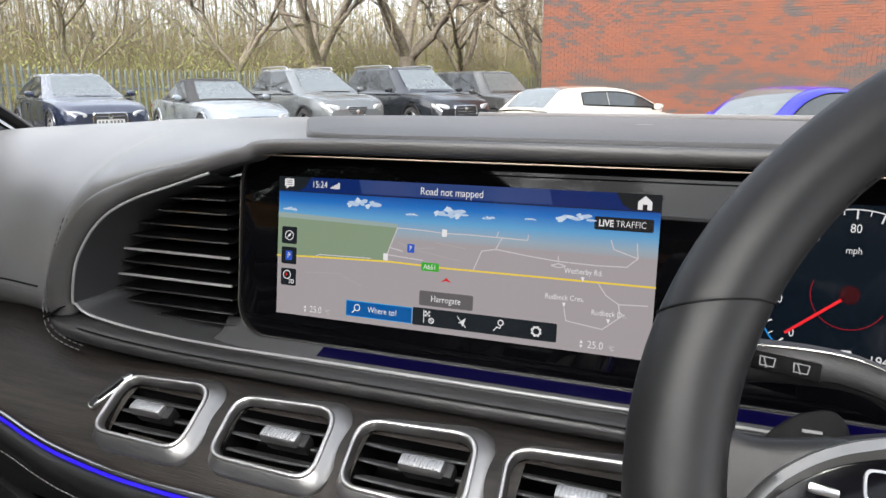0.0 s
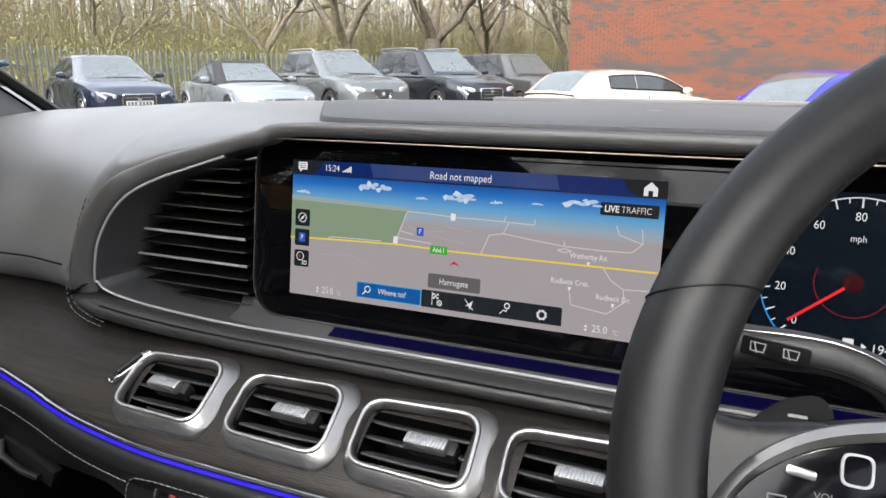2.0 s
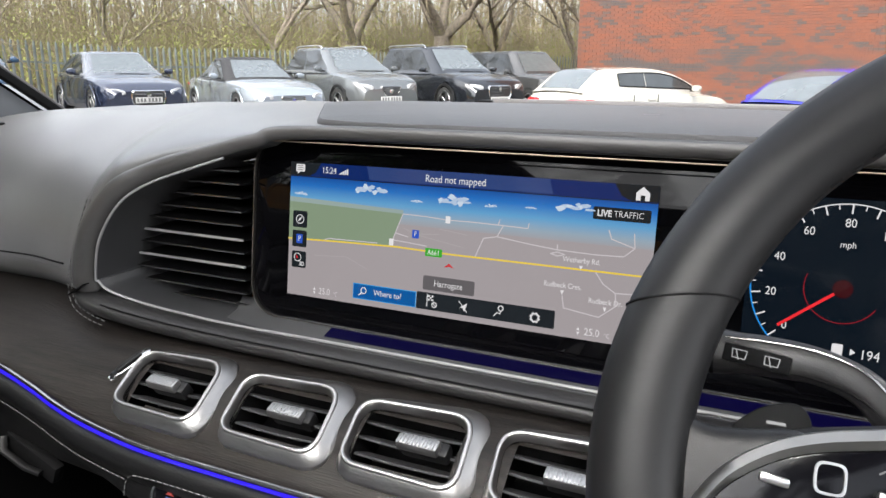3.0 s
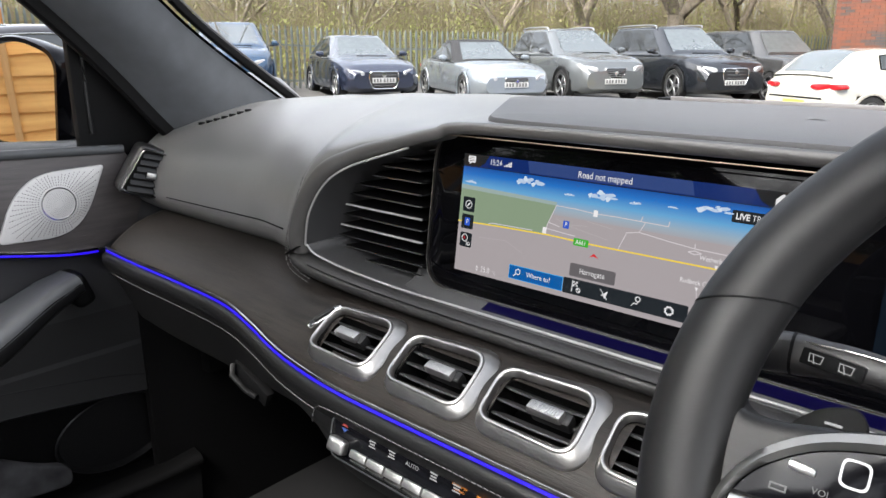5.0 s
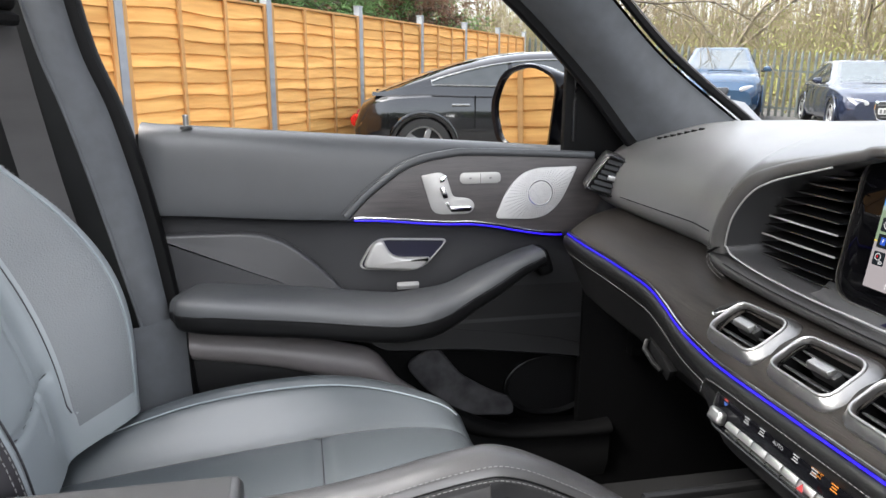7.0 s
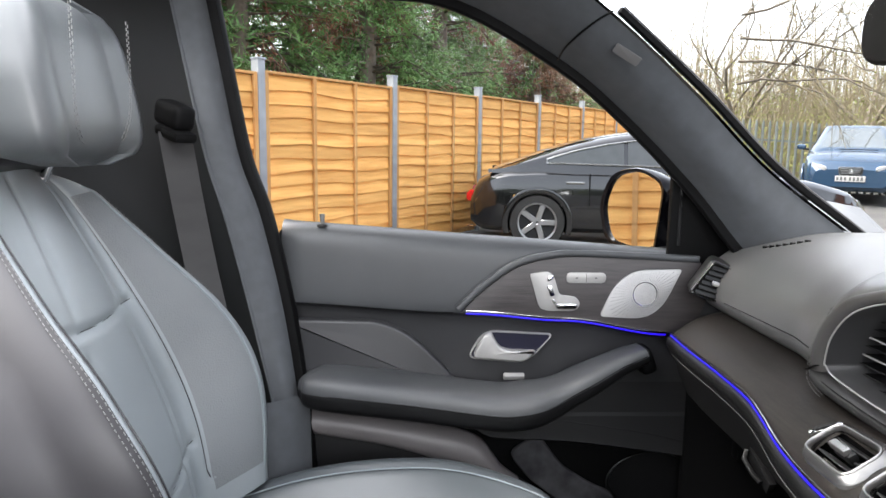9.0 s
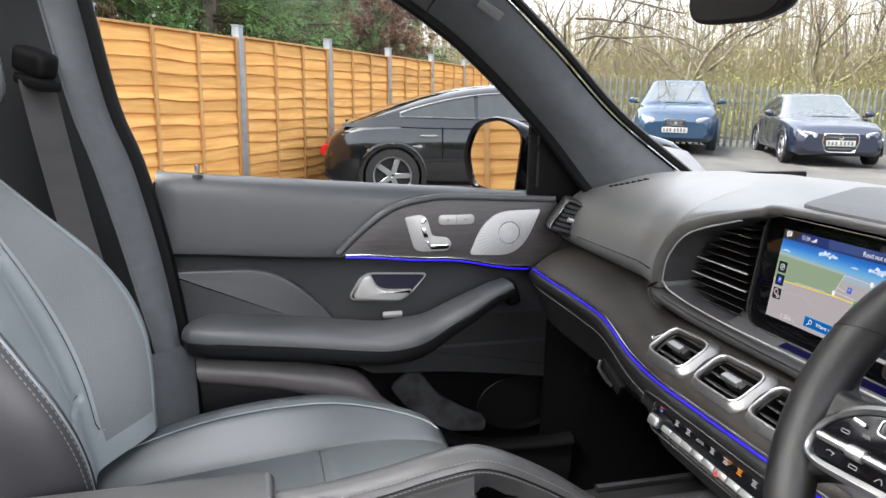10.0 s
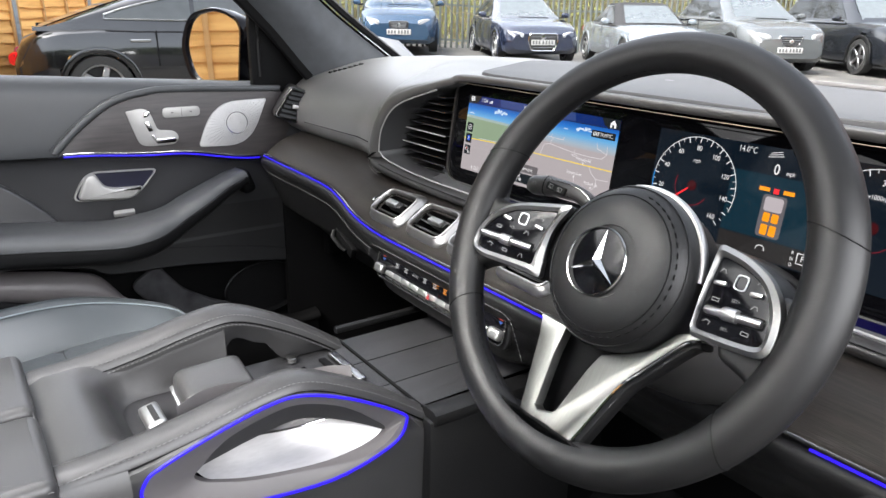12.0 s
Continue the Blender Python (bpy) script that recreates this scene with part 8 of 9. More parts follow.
PLATE_W, PLATE_Y = mat("white_plate", (0.42, 0.42, 0.41), 0.5, vary=0.02), mat("yellow_plate", (0.7, 0.5, 0.05), 0.5, vary=0.02)
PLATEBAR = mat("plate_bar_grey", (0.10, 0.10, 0.10), 0.6, vary=0.05)
MESHG = mat("black_grille", (0.01, 0.01, 0.011), 0.5, vary=0.2)


def paint(name, c, metal=0.3, rough=0.25):
    return mat(name, c, rough, metal, vary=0.03, scale=2, coat=0.9)


def tab(rows, x):
    """Straight blend of (x, value) rows."""
    if x <= rows[0][0]:
        return rows[0][1]
    for a, b in zip(rows, rows[1:]):
        if x <= b[0]:
            return a[1] + (b[1] - a[1]) * (x - a[0]) / (b[0] - a[0])
    return rows[-1][1]


def arched_cabin(t, L, hw, belt, arch, col, panes, rise, trim, side_glass):
    """A cabin whose roof follows arch, (share of length from the tail, height); panes are shares of length; rise lifts the
    window line towards the tail."""
    curve = [(p.x, p.y) for p in catmull([(a, b, 0) for a, b in arch], 8)]
    s0, s1 = arch[0][0], arch[-1][0]
    crown = max(b for _, b in arch)

    def wide(s, z):
        f = (s - s0) / (s1 - s0)
        return hw * (tab([(0.0, 0.78), (0.10, 0.86), (0.3, 0.915), (0.75, 0.91), (0.92, 0.87), (1.0, 0.80)], f)) - 0.40 * max(0.0, z - belt) ** 1.15

    def across(s, k=1.0, lift=0.0):
        zr = tab(curve, s)
        h = max(zr - belt, 0.004)
        w = wide(s, zr)
        side = [(wide(s, belt) + 0.01, belt - 0.04)] + [(wide(s, belt + h * f), belt + h * f - (0.012 if f > 0.8 else 0.0)) for f in (0.0, 0.25, 0.5, 0.7, 0.86)]
        over = [(w * 0.94, zr - 0.02 * min(1.0, h / 0.2)), (w * 0.80, zr), (w * 0.5, zr + 0.014), (0.0, zr + 0.020)]
        return side, [(x * k, z + lift) for x, z in over]
    rows = []
    for k in range(41):
        s = s0 + (s1 - s0) * k / 40
        side, over = across(s)
        half = side + over
        rows.append([(x, -L / 2 + L * s, z) for x, z in half] + [(-x, -L / 2 + L * s, z) for x, z in half[-2::-1]])
    cabin = part("cabin", loft(rows), col, t, smooth=50)
    peak = [a for a, b in arch if b >= crown - 0.03]
    for nm, a, b in (("rear_window", s0 + 0.012, peak[0] - 0.02), ("windscreen", peak[-1] + 0.015, s1 - 0.008)):
        rr = []
        for k in range(9):
            s = a + (b - a) * k / 8
            over = across(s, 0.96, 0.008)[1][1:]
            y = -L / 2 + L * s + (0.006 if nm == "windscreen" else -0.006)
            rr.append([(x, y, z) for x, z in over] + [(-x, y, z) for x, z in over[-2::-1]])
        part(nm, loft(rr), CARGLASS, cabin, "sky-reflecting " + nm.replace("_", " "))

    def edge(s, f):
        lo = belt + 0.035 + rise * (1 - (s - s0) / (s1 - s0))
        hi = max(lo + 0.004, tab(curve, s) - 0.085)
        return lo + (hi - lo) * f
    for sx in (-1, 1):
        for a, b in panes:
            rr = []
            for f in (0.0, 0.33, 0.66, 1.0):
                rr.append([(sx * (wide(s, edge(s, f)) + 0.008), -L / 2 + L * s, edge(s, f)) for s in np.linspace(a, b, 12)])
            part("side_window", loft(rr), side_glass, cabin, "sky-reflecting side window")
        a, b = panes[0][0] - 0.004, panes[-1][1] + 0.004
        ss = np.linspace(a, b, 18)
        loop = [(s, 0.0) for s in ss] + [(s, 1.0) for s in ss[::-1]]
        part("window_trim", sweep([(sx * (wide(s, edge(s, f)) + 0.009), -L / 2 + L * s, edge(s, f)) for s, f in loop], circle(0.011, 6), up=(1, 0, 0), closed=True), trim, cabin, "thin window trim")
    return cabin


def car(name, label, col, L, W, H, top, roofl, belt, at, heading, grille="wide", roof_col=None, wheel_r=0.33, rails=False, plate_rear=False, chrome_grille=True, lamps=(0.56, 0.30, 0.11), panes=((0.0, 0.47), (0.50, 1.0)), tail=(0.12, 0.17, 0.055), arch=None, rise=0.0, trim=None):
    """A car nose to +y about its own origin. top: (share of length from the tail, height) of bonnet, sills of glass and boot;
    roofl: shares of length of rear glass foot, roof end, roof start, windscreen foot; belt: height of the window line."""
    t = thing(name, label, "car", group="parked cars")
    hw, zb = W / 2, 0.20
    axles = (-L / 2 + 0.175 * L, L / 2 - 0.185 * L)

    def width(s):
        return hw * tab([(0.0, 0.80), (0.02, 0.88), (0.08, 0.96), (0.25, 1.0), (0.7, 1.0), (0.9, 0.96), (0.97, 0.86), (1.0, 0.74)], s)
    rows = []
    N = 56
    for k in range(N + 1):
        s = k / N
        y, w, zt = -L / 2 + L * s, width(s), tab(top, s)
        end = min(s, 1 - s)
        tuck = 0.10 * max(0.0, 1 - end / 0.05) ** 2
        half = [(0.0, zb + tuck), (w * 0.86, zb + tuck), (w * 0.97, zb + 0.06 + tuck), (w, zb + 0.16 + tuck * 0.5), (w * 1.0, zb + 0.30), (w * 0.995, (zb + zt) / 2 + 0.08), (w * 0.985, zt - 0.16), (w * 0.955, zt - 0.06), (w * 0.88, zt - 0.012), (w * 0.6, zt + 0.012), (w * 0.3, zt + 0.022), (0.0, zt + 0.025)]
        row = [(x, y, z) for x, z in half] + [(-x, y, z) for x, z in half[-2:0:-1]]
        rows.append(row)
    bm = loft(rows, ring=True, caps=True)
    gone = [f for f in bm.faces if abs(f.calc_center_median().x) > hw * 0.7 and any((f.calc_center_median().y - a) ** 2 + (f.calc_center_median().z - wheel_r) ** 2 < (wheel_r + 0.045) ** 2 for a in axles)]
    bmesh.ops.delete(bm, geom=gone, context="FACES")
    body = part("body", bm, col, t, smooth=35)
    part("underbody", rbox(W * 0.78, L * 0.9, 0.25, 0.02, pose(0, 0, 0.36)), DEEP, t)
    for a in axles:
        for sx in (-1, 1):
            arc = [V3(sx * (hw - 0.008), a + (wheel_r + 0.05) * math.cos(q), wheel_r + (wheel_r + 0.05) * math.sin(q)) for q in np.linspace(-0.35, math.pi + 0.35, 22)]
            part("arch_lip", sweep(arc, squircle(0.034, 0.016, 10), up=(1, 0, 0)), col if not rails else PLASTIC, t)
            wm = basis(V3(sx * (hw - 0.10), a, wheel_r), V3(0, 1, 0), V3(0, 0, 1), V3(sx, 0, 0))
            ty = part("tyre", lathe([(wheel_r * 0.70, -0.10), (wheel_r * 0.97, -0.10), (wheel_r, -0.07), (wheel_r, 0.06), (wheel_r * 0.97, 0.09), (wheel_r * 0.72, 0.095), (wheel_r * 0.70, 0.07)], 28, wm), TYRE, t)
            part("rim", lathe([(wheel_r * 0.70, 0.09), (wheel_r * 0.66, 0.085), (wheel_r * 0.64, 0.03), (0.05, 0.02), (0.0, 0.02)], 28, wm), MESHG, ty)
            for q in range(5):
                part("spoke", rbox(wheel_r * 0.62, 0.065, 0.03, 0.008, wm @ pose(0, 0, 0, 0, 0, 72 * q) @ pose(wheel_r * 0.34, 0, 0.065), 1), RIM, ty)
            part("rim_edge", lathe([(wheel_r * 0.715, 0.088), (wheel_r * 0.70, 0.098), (wheel_r * 0.655, 0.094), (wheel_r * 0.65, 0.08)], 28, wm), RIM, ty)
    # greenhouse
    y0, y1, y2, y3 = (-L / 2 + L * s for s in roofl)
    wb, wt = hw * 0.90, hw * 0.66
    zr = H - 0.02

    def ring(f):
        """A level outline of the cabin at share f of its height."""
        e = f ** 0.9
        ya, yb = y0 + (y1 - y0) * e, y3 + (y2 - y3) * e
        w = wb + (wt - wb) * f
        return ya, yb, w, belt + (zr - belt) * f
    def outline(f, k=1.0, grow_=0.0):
        ya, yb, w, z = ring(f)
        w += grow_
        c = (ya + yb) / 2
        o = rounded([(-w * 0.88, ya), (w * 0.88, ya), (w, ya + 0.22), (w, yb - 0.24), (w * 0.84, yb), (-w * 0.84, yb), (-w, yb - 0.24), (-w, ya + 0.22)], 0.12, 4)
        return [(x * k, c + (y - c) * k) for x, y in o], z
    if arch:
        arched_cabin(t, L, hw, belt, arch, roof_col or col, panes, rise, trim or DEEP, SMOKED)
    else:
        rows = []
        for f, k, dz in ((0.0, 1.03, -0.03), (0.0, 1.01, 0.0), (0.25, 1, 0), (0.5, 1, 0), (0.75, 1, 0), (0.90, 1, 0), (0.97, 0.985, 0.008), (1.0, 0.95, 0.018), (1.0, 0.86, 0.030), (1.0, 0.65, 0.040), (1.0, 0.35, 0.045), (1.0, 0.02, 0.047)):
            o, z = outline(f, k)
            z = z + dz if f < 1 else z - 0.022 + dz
            rows.append([(x, y, z) for x, y in o])
        cabin = part("cabin", loft(rows, ring=True), roof_col or col, t, smooth=50)
    fs = (0.07, 0.3, 0.55, 0.8, 0.90)

    def strip(ends):
        """Glass between two edges given as functions of the height share, just proud of the cabin."""
        rr = []
        for f in fs:
            a, b = ends(f)
            rr.append([a.lerp(b, q / 5) for q in range(6)])
        return loft(rr)
    if not arch:
        part("windscreen", strip(lambda f: (V3(-ring(f)[2] * 0.80, ring(f)[1] + 0.006, ring(f)[3] + 0.004), V3(ring(f)[2] * 0.80, ring(f)[1] + 0.006, ring(f)[3] + 0.004))), CARGLASS, cabin, "sky-reflecting windscreen")
    if not arch:
        part("rear_window", strip(lambda f: (V3(-ring(f)[2] * 0.82, ring(f)[0] - 0.006, ring(f)[3] + 0.004), V3(ring(f)[2] * 0.82, ring(f)[0] - 0.006, ring(f)[3] + 0.004))), DARKGLASS, cabin, "dark rear window")
    for sx in (-1, 1):
        for q0, q1 in (() if arch else panes):
            def ends(f, q0=q0, q1=q1, sx=sx):
                ya, yb, w, z = ring(f)
                lo, hi = ya + 0.26, yb - 0.27
                return V3(sx * (w + 0.006), lo + (hi - lo) * q0, z), V3(sx * (w + 0.006), lo + (hi - lo) * q1, z)
            part("side_window", strip(ends), DARKGLASS, cabin, "dark side window")
        if not arch:
            part("belt_trim", sweep([(sx * (wb + 0.012), y3 - 0.3, belt - 0.005), (sx * (wb + 0.012), (y0 + y3) / 2, belt - 0.004), (sx * (wb + 0.008), y0 + 0.3, belt)], circle(0.010, 6)), CHROME, t)
        mr = part("mirror", loft([[V3(sx * (hw + 0.10) + a * 0.10, y3 - 0.42 + dy, belt + 0.07 + b * 0.065) for a, b in squircle(f, f, 14, 2.5)] for f, dy in ((0.2, 0.08), (0.8, 0.06), (1.0, 0.0), (0.9, -0.03))], ring=True, caps=True), col, t)
        part("mirror_arm", rbox(0.12, 0.05, 0.04, 0.01, pose(sx * (hw - 0.0), y3 - 0.40, belt + 0.02)), PLASTIC, mr)
        # lamps
        lx, lw, lh = lamps
        zf = tab(top, 0.97)
        part("headlamp", loft([[V3(sx * (hw * (lx + 0.08)) + a * lw * 0.5, L / 2 - 0.105 - sx * a * 0.09 + dy, zf - 0.085 + b * lh * 0.55 + sx * a * 0.02) for a, b in squircle(f, f, 18, 2.6)] for f, dy in ((1.0, -0.10), (1.0, 0.03), (0.85, 0.055), (0.3, 0.065))], ring=True, caps=True), LAMP, t, "clear headlamp")
        zq = tab(top, 0.03)
        part("tail_lamp", loft([[V3(sx * hw * 0.72 + a * tail[1], -L / 2 + 0.075 + sx * a * 0.10 + dy, zq - tail[0] + b * tail[2]) for a, b in squircle(f, f, 16, 3)] for f, dy in ((1.0, 0.1), (1.0, -0.03), (0.8, -0.055))], ring=True, caps=True), TAIL, t, "red tail lamp")
        part("fog_lamp", rbox(0.20, 0.12, 0.09, 0.02, pose(sx * hw * 0.60, L / 2 - 0.11, 0.40, 0, 0, -sx * 18)), MESHG, t)
        for yd in ((y0 + y3) / 2 + 0.02, (y0 + y3) / 2 - 0.62):
            part("door_handle", rbox(0.025, 0.20, 0.03, 0.008, pose(sx * (hw * 0.995), yd, belt - 0.13)), CHROME if chrome_grille else col, t)
            part("door_gap", rbox(0.01, 0.012, belt - 0.42, 0.0, pose(sx * hw * 0.994, yd + 0.16, (belt + 0.36) / 2)), DEEP, t)
        if rails:
            part("roof_rail", sweep(catmull([(sx * wt * 0.98, y1 + 0.1, H - 0.05), (sx * wt * 0.99, y1 + 0.25, H + 0.02), (sx * wt * 0.99, y2 - 0.25, H + 0.02), (sx * wt * 0.98, y2 - 0.05, H - 0.05)], 4), circle(0.018, 6)), RIM, t, "silver roof rail")
    zf = tab(top, 0.97)
    gw, gh, gz = {"wide": (0.40, 0.10, zf - 0.16), "hex": (0.48, 0.22, zf - 0.24), "vee": (0.40, 0.13, zf - 0.18), "oval": (0.34, 0.10, zf - 0.15)}[grille]
    shape = {"hex": [(-gw, gh), (gw, gh), (gw * 1.06, 0), (gw * 0.8, -gh), (-gw * 0.8, -gh), (-gw * 1.06, 0)], "vee": [(-gw, gh), (gw, gh), (gw * 0.55, -gh), (-gw * 0.55, -gh)]}.get(grille, [(-gw, gh), (gw, gh), (gw * 0.9, -gh), (-gw * 0.9, -gh)])
    gm = basis(V3(0, L / 2 - 0.03, gz), V3(-1, 0, 0), V3(0, 0, 1), V3(0, 1, 0))
    o = rounded([(x * 0.62, y * 0.75) for x, y in shape], 0.05, 4)
    part("grille", plate(o, 0.10, gm @ pose(0, 0, -0.06), 0.01), MESHG, t)
    part("grille_frame", ringplate([(x * 1.07, y * 1.14) for x, y in o], o, -0.03, 0.045, gm, 0.055), BRIGHT if chrome_grille else MESHG, t, "bright grille frame")
    for q in range(4):
        part("grille_bar", rbox(gw * 1.1 * (1 - 0.06 * q), 0.012, 0.014, 0.003, gm @ pose(0, gh * (0.5 - 0.33 * q), 0.045)), CHROME if chrome_grille else MESHG, t)
    part("badge", lathe([(0.05, 0.0), (0.045, 0.015), (0.0, 0.018)], 20, gm @ pose(0, 0.0 if grille != "hex" else gh * 0.45, 0.045)), BRIGHT, t)
    part("lower_intake", rbox(W * 0.55, 0.10, 0.13, 0.03, pose(0, L / 2 - 0.055, 0.36)), MESHG, t)
    pl = part("number_plate", rbox(0.52, 0.02, 0.112, 0.006, pose(0, L / 2 + 0.012, 0.46)), PLATE_W, t, "white plate with dark bars")
    for q in range(7):
        part("plate_bar", rbox(0.040, 0.004, 0.07, 0, pose(-0.20 + q * 0.066 + (0.02 if q > 3 else 0), L / 2 + 0.0235, 0.46)), PLATEBAR, pl, smooth=0)
    part("number_plate", rbox(0.52, 0.02, 0.112, 0.006, pose(0, -L / 2 - 0.002, 0.52)), PLATE_Y, t, "yellow plate with dark bars")
    part("bumper_line", rbox(W * 0.70, 0.03, 0.03, 0.008, pose(0, -L / 2 + 0.01, 0.62)), DEEP, t)
    part("wiper", sweep([(-0.45, y3 + 0.02, belt + 0.02), (0.25, y3 + 0.01, belt + 0.03)], circle(0.008, 5)), DEEP, t)
    t.matrix_basis = pose(at[0], at[1], level(*at), 0, 0, -heading)
    return t


FACE = 117
hatch_top = [(0.0, 0.80), (0.03, 0.90), (0.10, 0.94), (0.6, 0.93), (0.72, 0.92), (0.85, 0.86), (0.95, 0.76), (1.0, 0.62)]
car("family_hatchback", "mid-blue family hatchback parked nose out by a steel fence", paint("blue_paint", (0.022, 0.055, 0.105)), 4.28, 1.77, 1.56, [(0, 0.85), (0.05, 1.0), (0.6, 0.98), (0.74, 0.99), (0.88, 0.92), (0.96, 0.80), (1.0, 0.62)], (0.03, 0.10, 0.50, 0.76), 1.0, (-15.0, 9.05), FACE + 5, "oval")
# The saloon's paler roof colour stands in for the sky reflected on it.
car("saloon_car", "dark blue-grey saloon parked nose out by a steel fence", paint("dark_blue_paint", (0.016, 0.022, 0.045)), 4.42, 1.80, 1.43, hatch_top, (0.05, 0.20, 0.50, 0.70), 0.93, (-13.12, 11.3), FACE, "hex", roof_col=paint("sky_lit_roof", (0.12, 0.13, 0.15)))
car("silver_convertible", "silver convertible with a black fabric roof", paint("silver_paint", (0.27, 0.30, 0.33), 0.5), 4.70, 1.79, 1.38, [(0, 0.78), (0.04, 0.92), (0.2, 0.94), (0.6, 0.90), (0.70, 0.90), (0.86, 0.84), (0.95, 0.74), (1.0, 0.60)], (0.17, 0.32, 0.50, 0.68), 0.91, (-10.7, 12.9), FACE + 4, "wide", roof_col=mat("black_soft_top", (0.015, 0.015, 0.017), 0.8, bump=0.3, bump_scale=300))
car("grey_crossover", "dark grey crossover with a bright vee grille", paint("graphite_paint", (0.10, 0.108, 0.112)), 4.38, 1.82, 1.60, [(0, 0.86), (0.04, 1.0), (0.6, 1.02), (0.73, 1.03), (0.88, 0.97), (0.96, 0.86), (1.0, 0.66)], (0.03, 0.14, 0.52, 0.74), 1.03, (-9.4, 14.8), FACE + 4, "vee", wheel_r=0.35, rails=True)
car("large_estate_suv", "near-black large estate with silver roof rails", paint("black_blue_paint", (0.012, 0.014, 0.018)), 5.0, 1.97, 1.72, [(0, 0.90), (0.04, 1.05), (0.6, 1.05), (0.72, 1.06), (0.88, 1.0), (0.96, 0.88), (1.0, 0.68)], (0.02, 0.12, 0.54, 0.73), 1.06, (-7.9, 17.25), FACE + 6, "hex", wheel_r=0.37, rails=True)
car("tall_offroader", "dark grey tall four-by-four parked at the row's end", paint("stone_grey_paint", (0.05, 0.05, 0.05)), 4.6, 1.90, 1.76, [(0, 0.95), (0.03, 1.08), (0.6, 1.10), (0.74, 1.12), (0.92, 1.06), (0.98, 0.9), (1.0, 0.7)], (0.02, 0.05, 0.56, 0.72), 1.12, (-6.5, 19.8), FACE + 8, "wide", wheel_r=0.37)
car("white_coupe", "white two-door hatchback coupe in front of a brick wall", paint("white_paint", (0.40, 0.385, 0.34), 0.0), 4.35, 1.84, 1.42, [(0, 0.74), (0.015, 0.90), (0.04, 0.97), (0.14, 1.00), (0.30, 0.98), (0.6, 0.95), (0.72, 0.93), (0.88, 0.84), (0.96, 0.73), (1.0, 0.56)], (0.035, 0.17, 0.50, 0.74), 0.96, (-2.46, 14.75), 34, "wide", chrome_grille=False, panes=((0.22, 0.37), (0.375, 0.70)), tail=(0.13, 0.25, 0.05), arch=((0.025, 0.98), (0.07, 1.14), (0.13, 1.33), (0.19, 1.385), (0.32, 1.41), (0.46, 1.40), (0.57, 1.32), (0.67, 1.15), (0.75, 0.96)), rise=0.13)
car("blue_coupe", "bright blue sports coupe in front of a brick wall", paint("vivid_blue_paint", (0.02, 0.02, 0.42), 0.35), 4.65, 1.86, 1.38, [(0, 0.78), (0.04, 0.92), (0.2, 0.95), (0.6, 0.92), (0.70, 0.92), (0.86, 0.86), (0.95, 0.76), (1.0, 0.60)], (0.06, 0.26, 0.48, 0.68), 0.93, (0.85, 11.7), 226, "hex", chrome_grille=False, panes=((0.22, 0.36), (0.37, 0.66)), arch=((0.05, 0.93), (0.15, 1.09), (0.26, 1.30), (0.36, 1.415), (0.45, 1.44), (0.52, 1.41), (0.60, 1.27), (0.69, 0.96)), rise=0.05)
car("black_fastback", "black five-door fastback car beside the timber fence", paint("black_paint", (0.004, 0.004, 0.005), 0.0, 0.15), 4.38, 1.80, 1.33, [(0, 0.60), (0.015, 0.74), (0.05, 0.84), (0.10, 0.89), (0.18, 0.91), (0.5, 0.90), (0.72, 0.88), (0.86, 0.82), (0.95, 0.72), (1.0, 0.56)], (0.07, 0.40, 0.55, 0.75), 0.90, (-8.15, 2.35), 8, "hex", wheel_r=0.315, panes=((0.20, 0.39), (0.40, 0.72)), tail=(0.20, 0.11, 0.075), arch=((0.045, 0.86), (0.13, 1.00), (0.24, 1.17), (0.36, 1.29), (0.47, 1.34), (0.57, 1.33), (0.66, 1.21), (0.78, 0.90)), rise=0.06, trim=CHROME)


# ==== trees and woodland ====
BARK = mat("brown_bark", (0.105, 0.085, 0.062), 0.9, vary=0.35, scale=9, bump=0.9, bump_scale=25, color2=(0.20, 0.17, 0.135))
TWIG = mat("dull_twigs", (0.15, 0.12, 0.075), 0.9, vary=0.3, scale=0.5, color2=(0.27, 0.225, 0.14))
OLIVE = mat("olive_spring_leaves", (0.125, 0.15, 0.032), 0.8, vary=0.4, scale=0.5, color2=(0.24, 0.245, 0.065))
NEEDLE = mat("green_conifer_sprays", (0.070, 0.165, 0.042), 0.75, vary=0.4, scale=1.0, color2=(0.20, 0.34, 0.11))
DRYBROWN = mat("dry_brown_sprays", (0.15, 0.075, 0.045), 0.85, vary=0.4, scale=2.0, color2=(0.26, 0.145, 0.09))


def rvec(r):
    return Vector((r.gauss(0, 1), r.gauss(0, 1), r.gauss(0, 1)))


def grow(heap, twigs, r, p, d, length, rad, depth, lift=0.25):
    """A limb that bends, tapers and forks."""
    path, q, e = [p], p.copy(), d.normalized()
    n = 5
    for _ in range(n):
        e = (e + rvec(r) * 0.13 + Vector((0, 0, lift * 0.12))).normalized()
        q = q + e * (length / n)
        path.append(q)
    (heap if rad > 0.02 else twigs).tube(path, rad, rad * 0.55, 6 if rad > 0.05 else 3)
    if depth == 0:
        return
    kids = r.randint(3, 4)
    for k in range(kids):
        i = r.randint(2, n) if k else n
        side = (e + rvec(r) * 0.55).normalized()
        grow(heap, twigs, r, path[i], side, length * r.uniform(0.55, 0.8), rad * 0.55 * r.uniform(0.8, 1.05), depth - 1, lift)


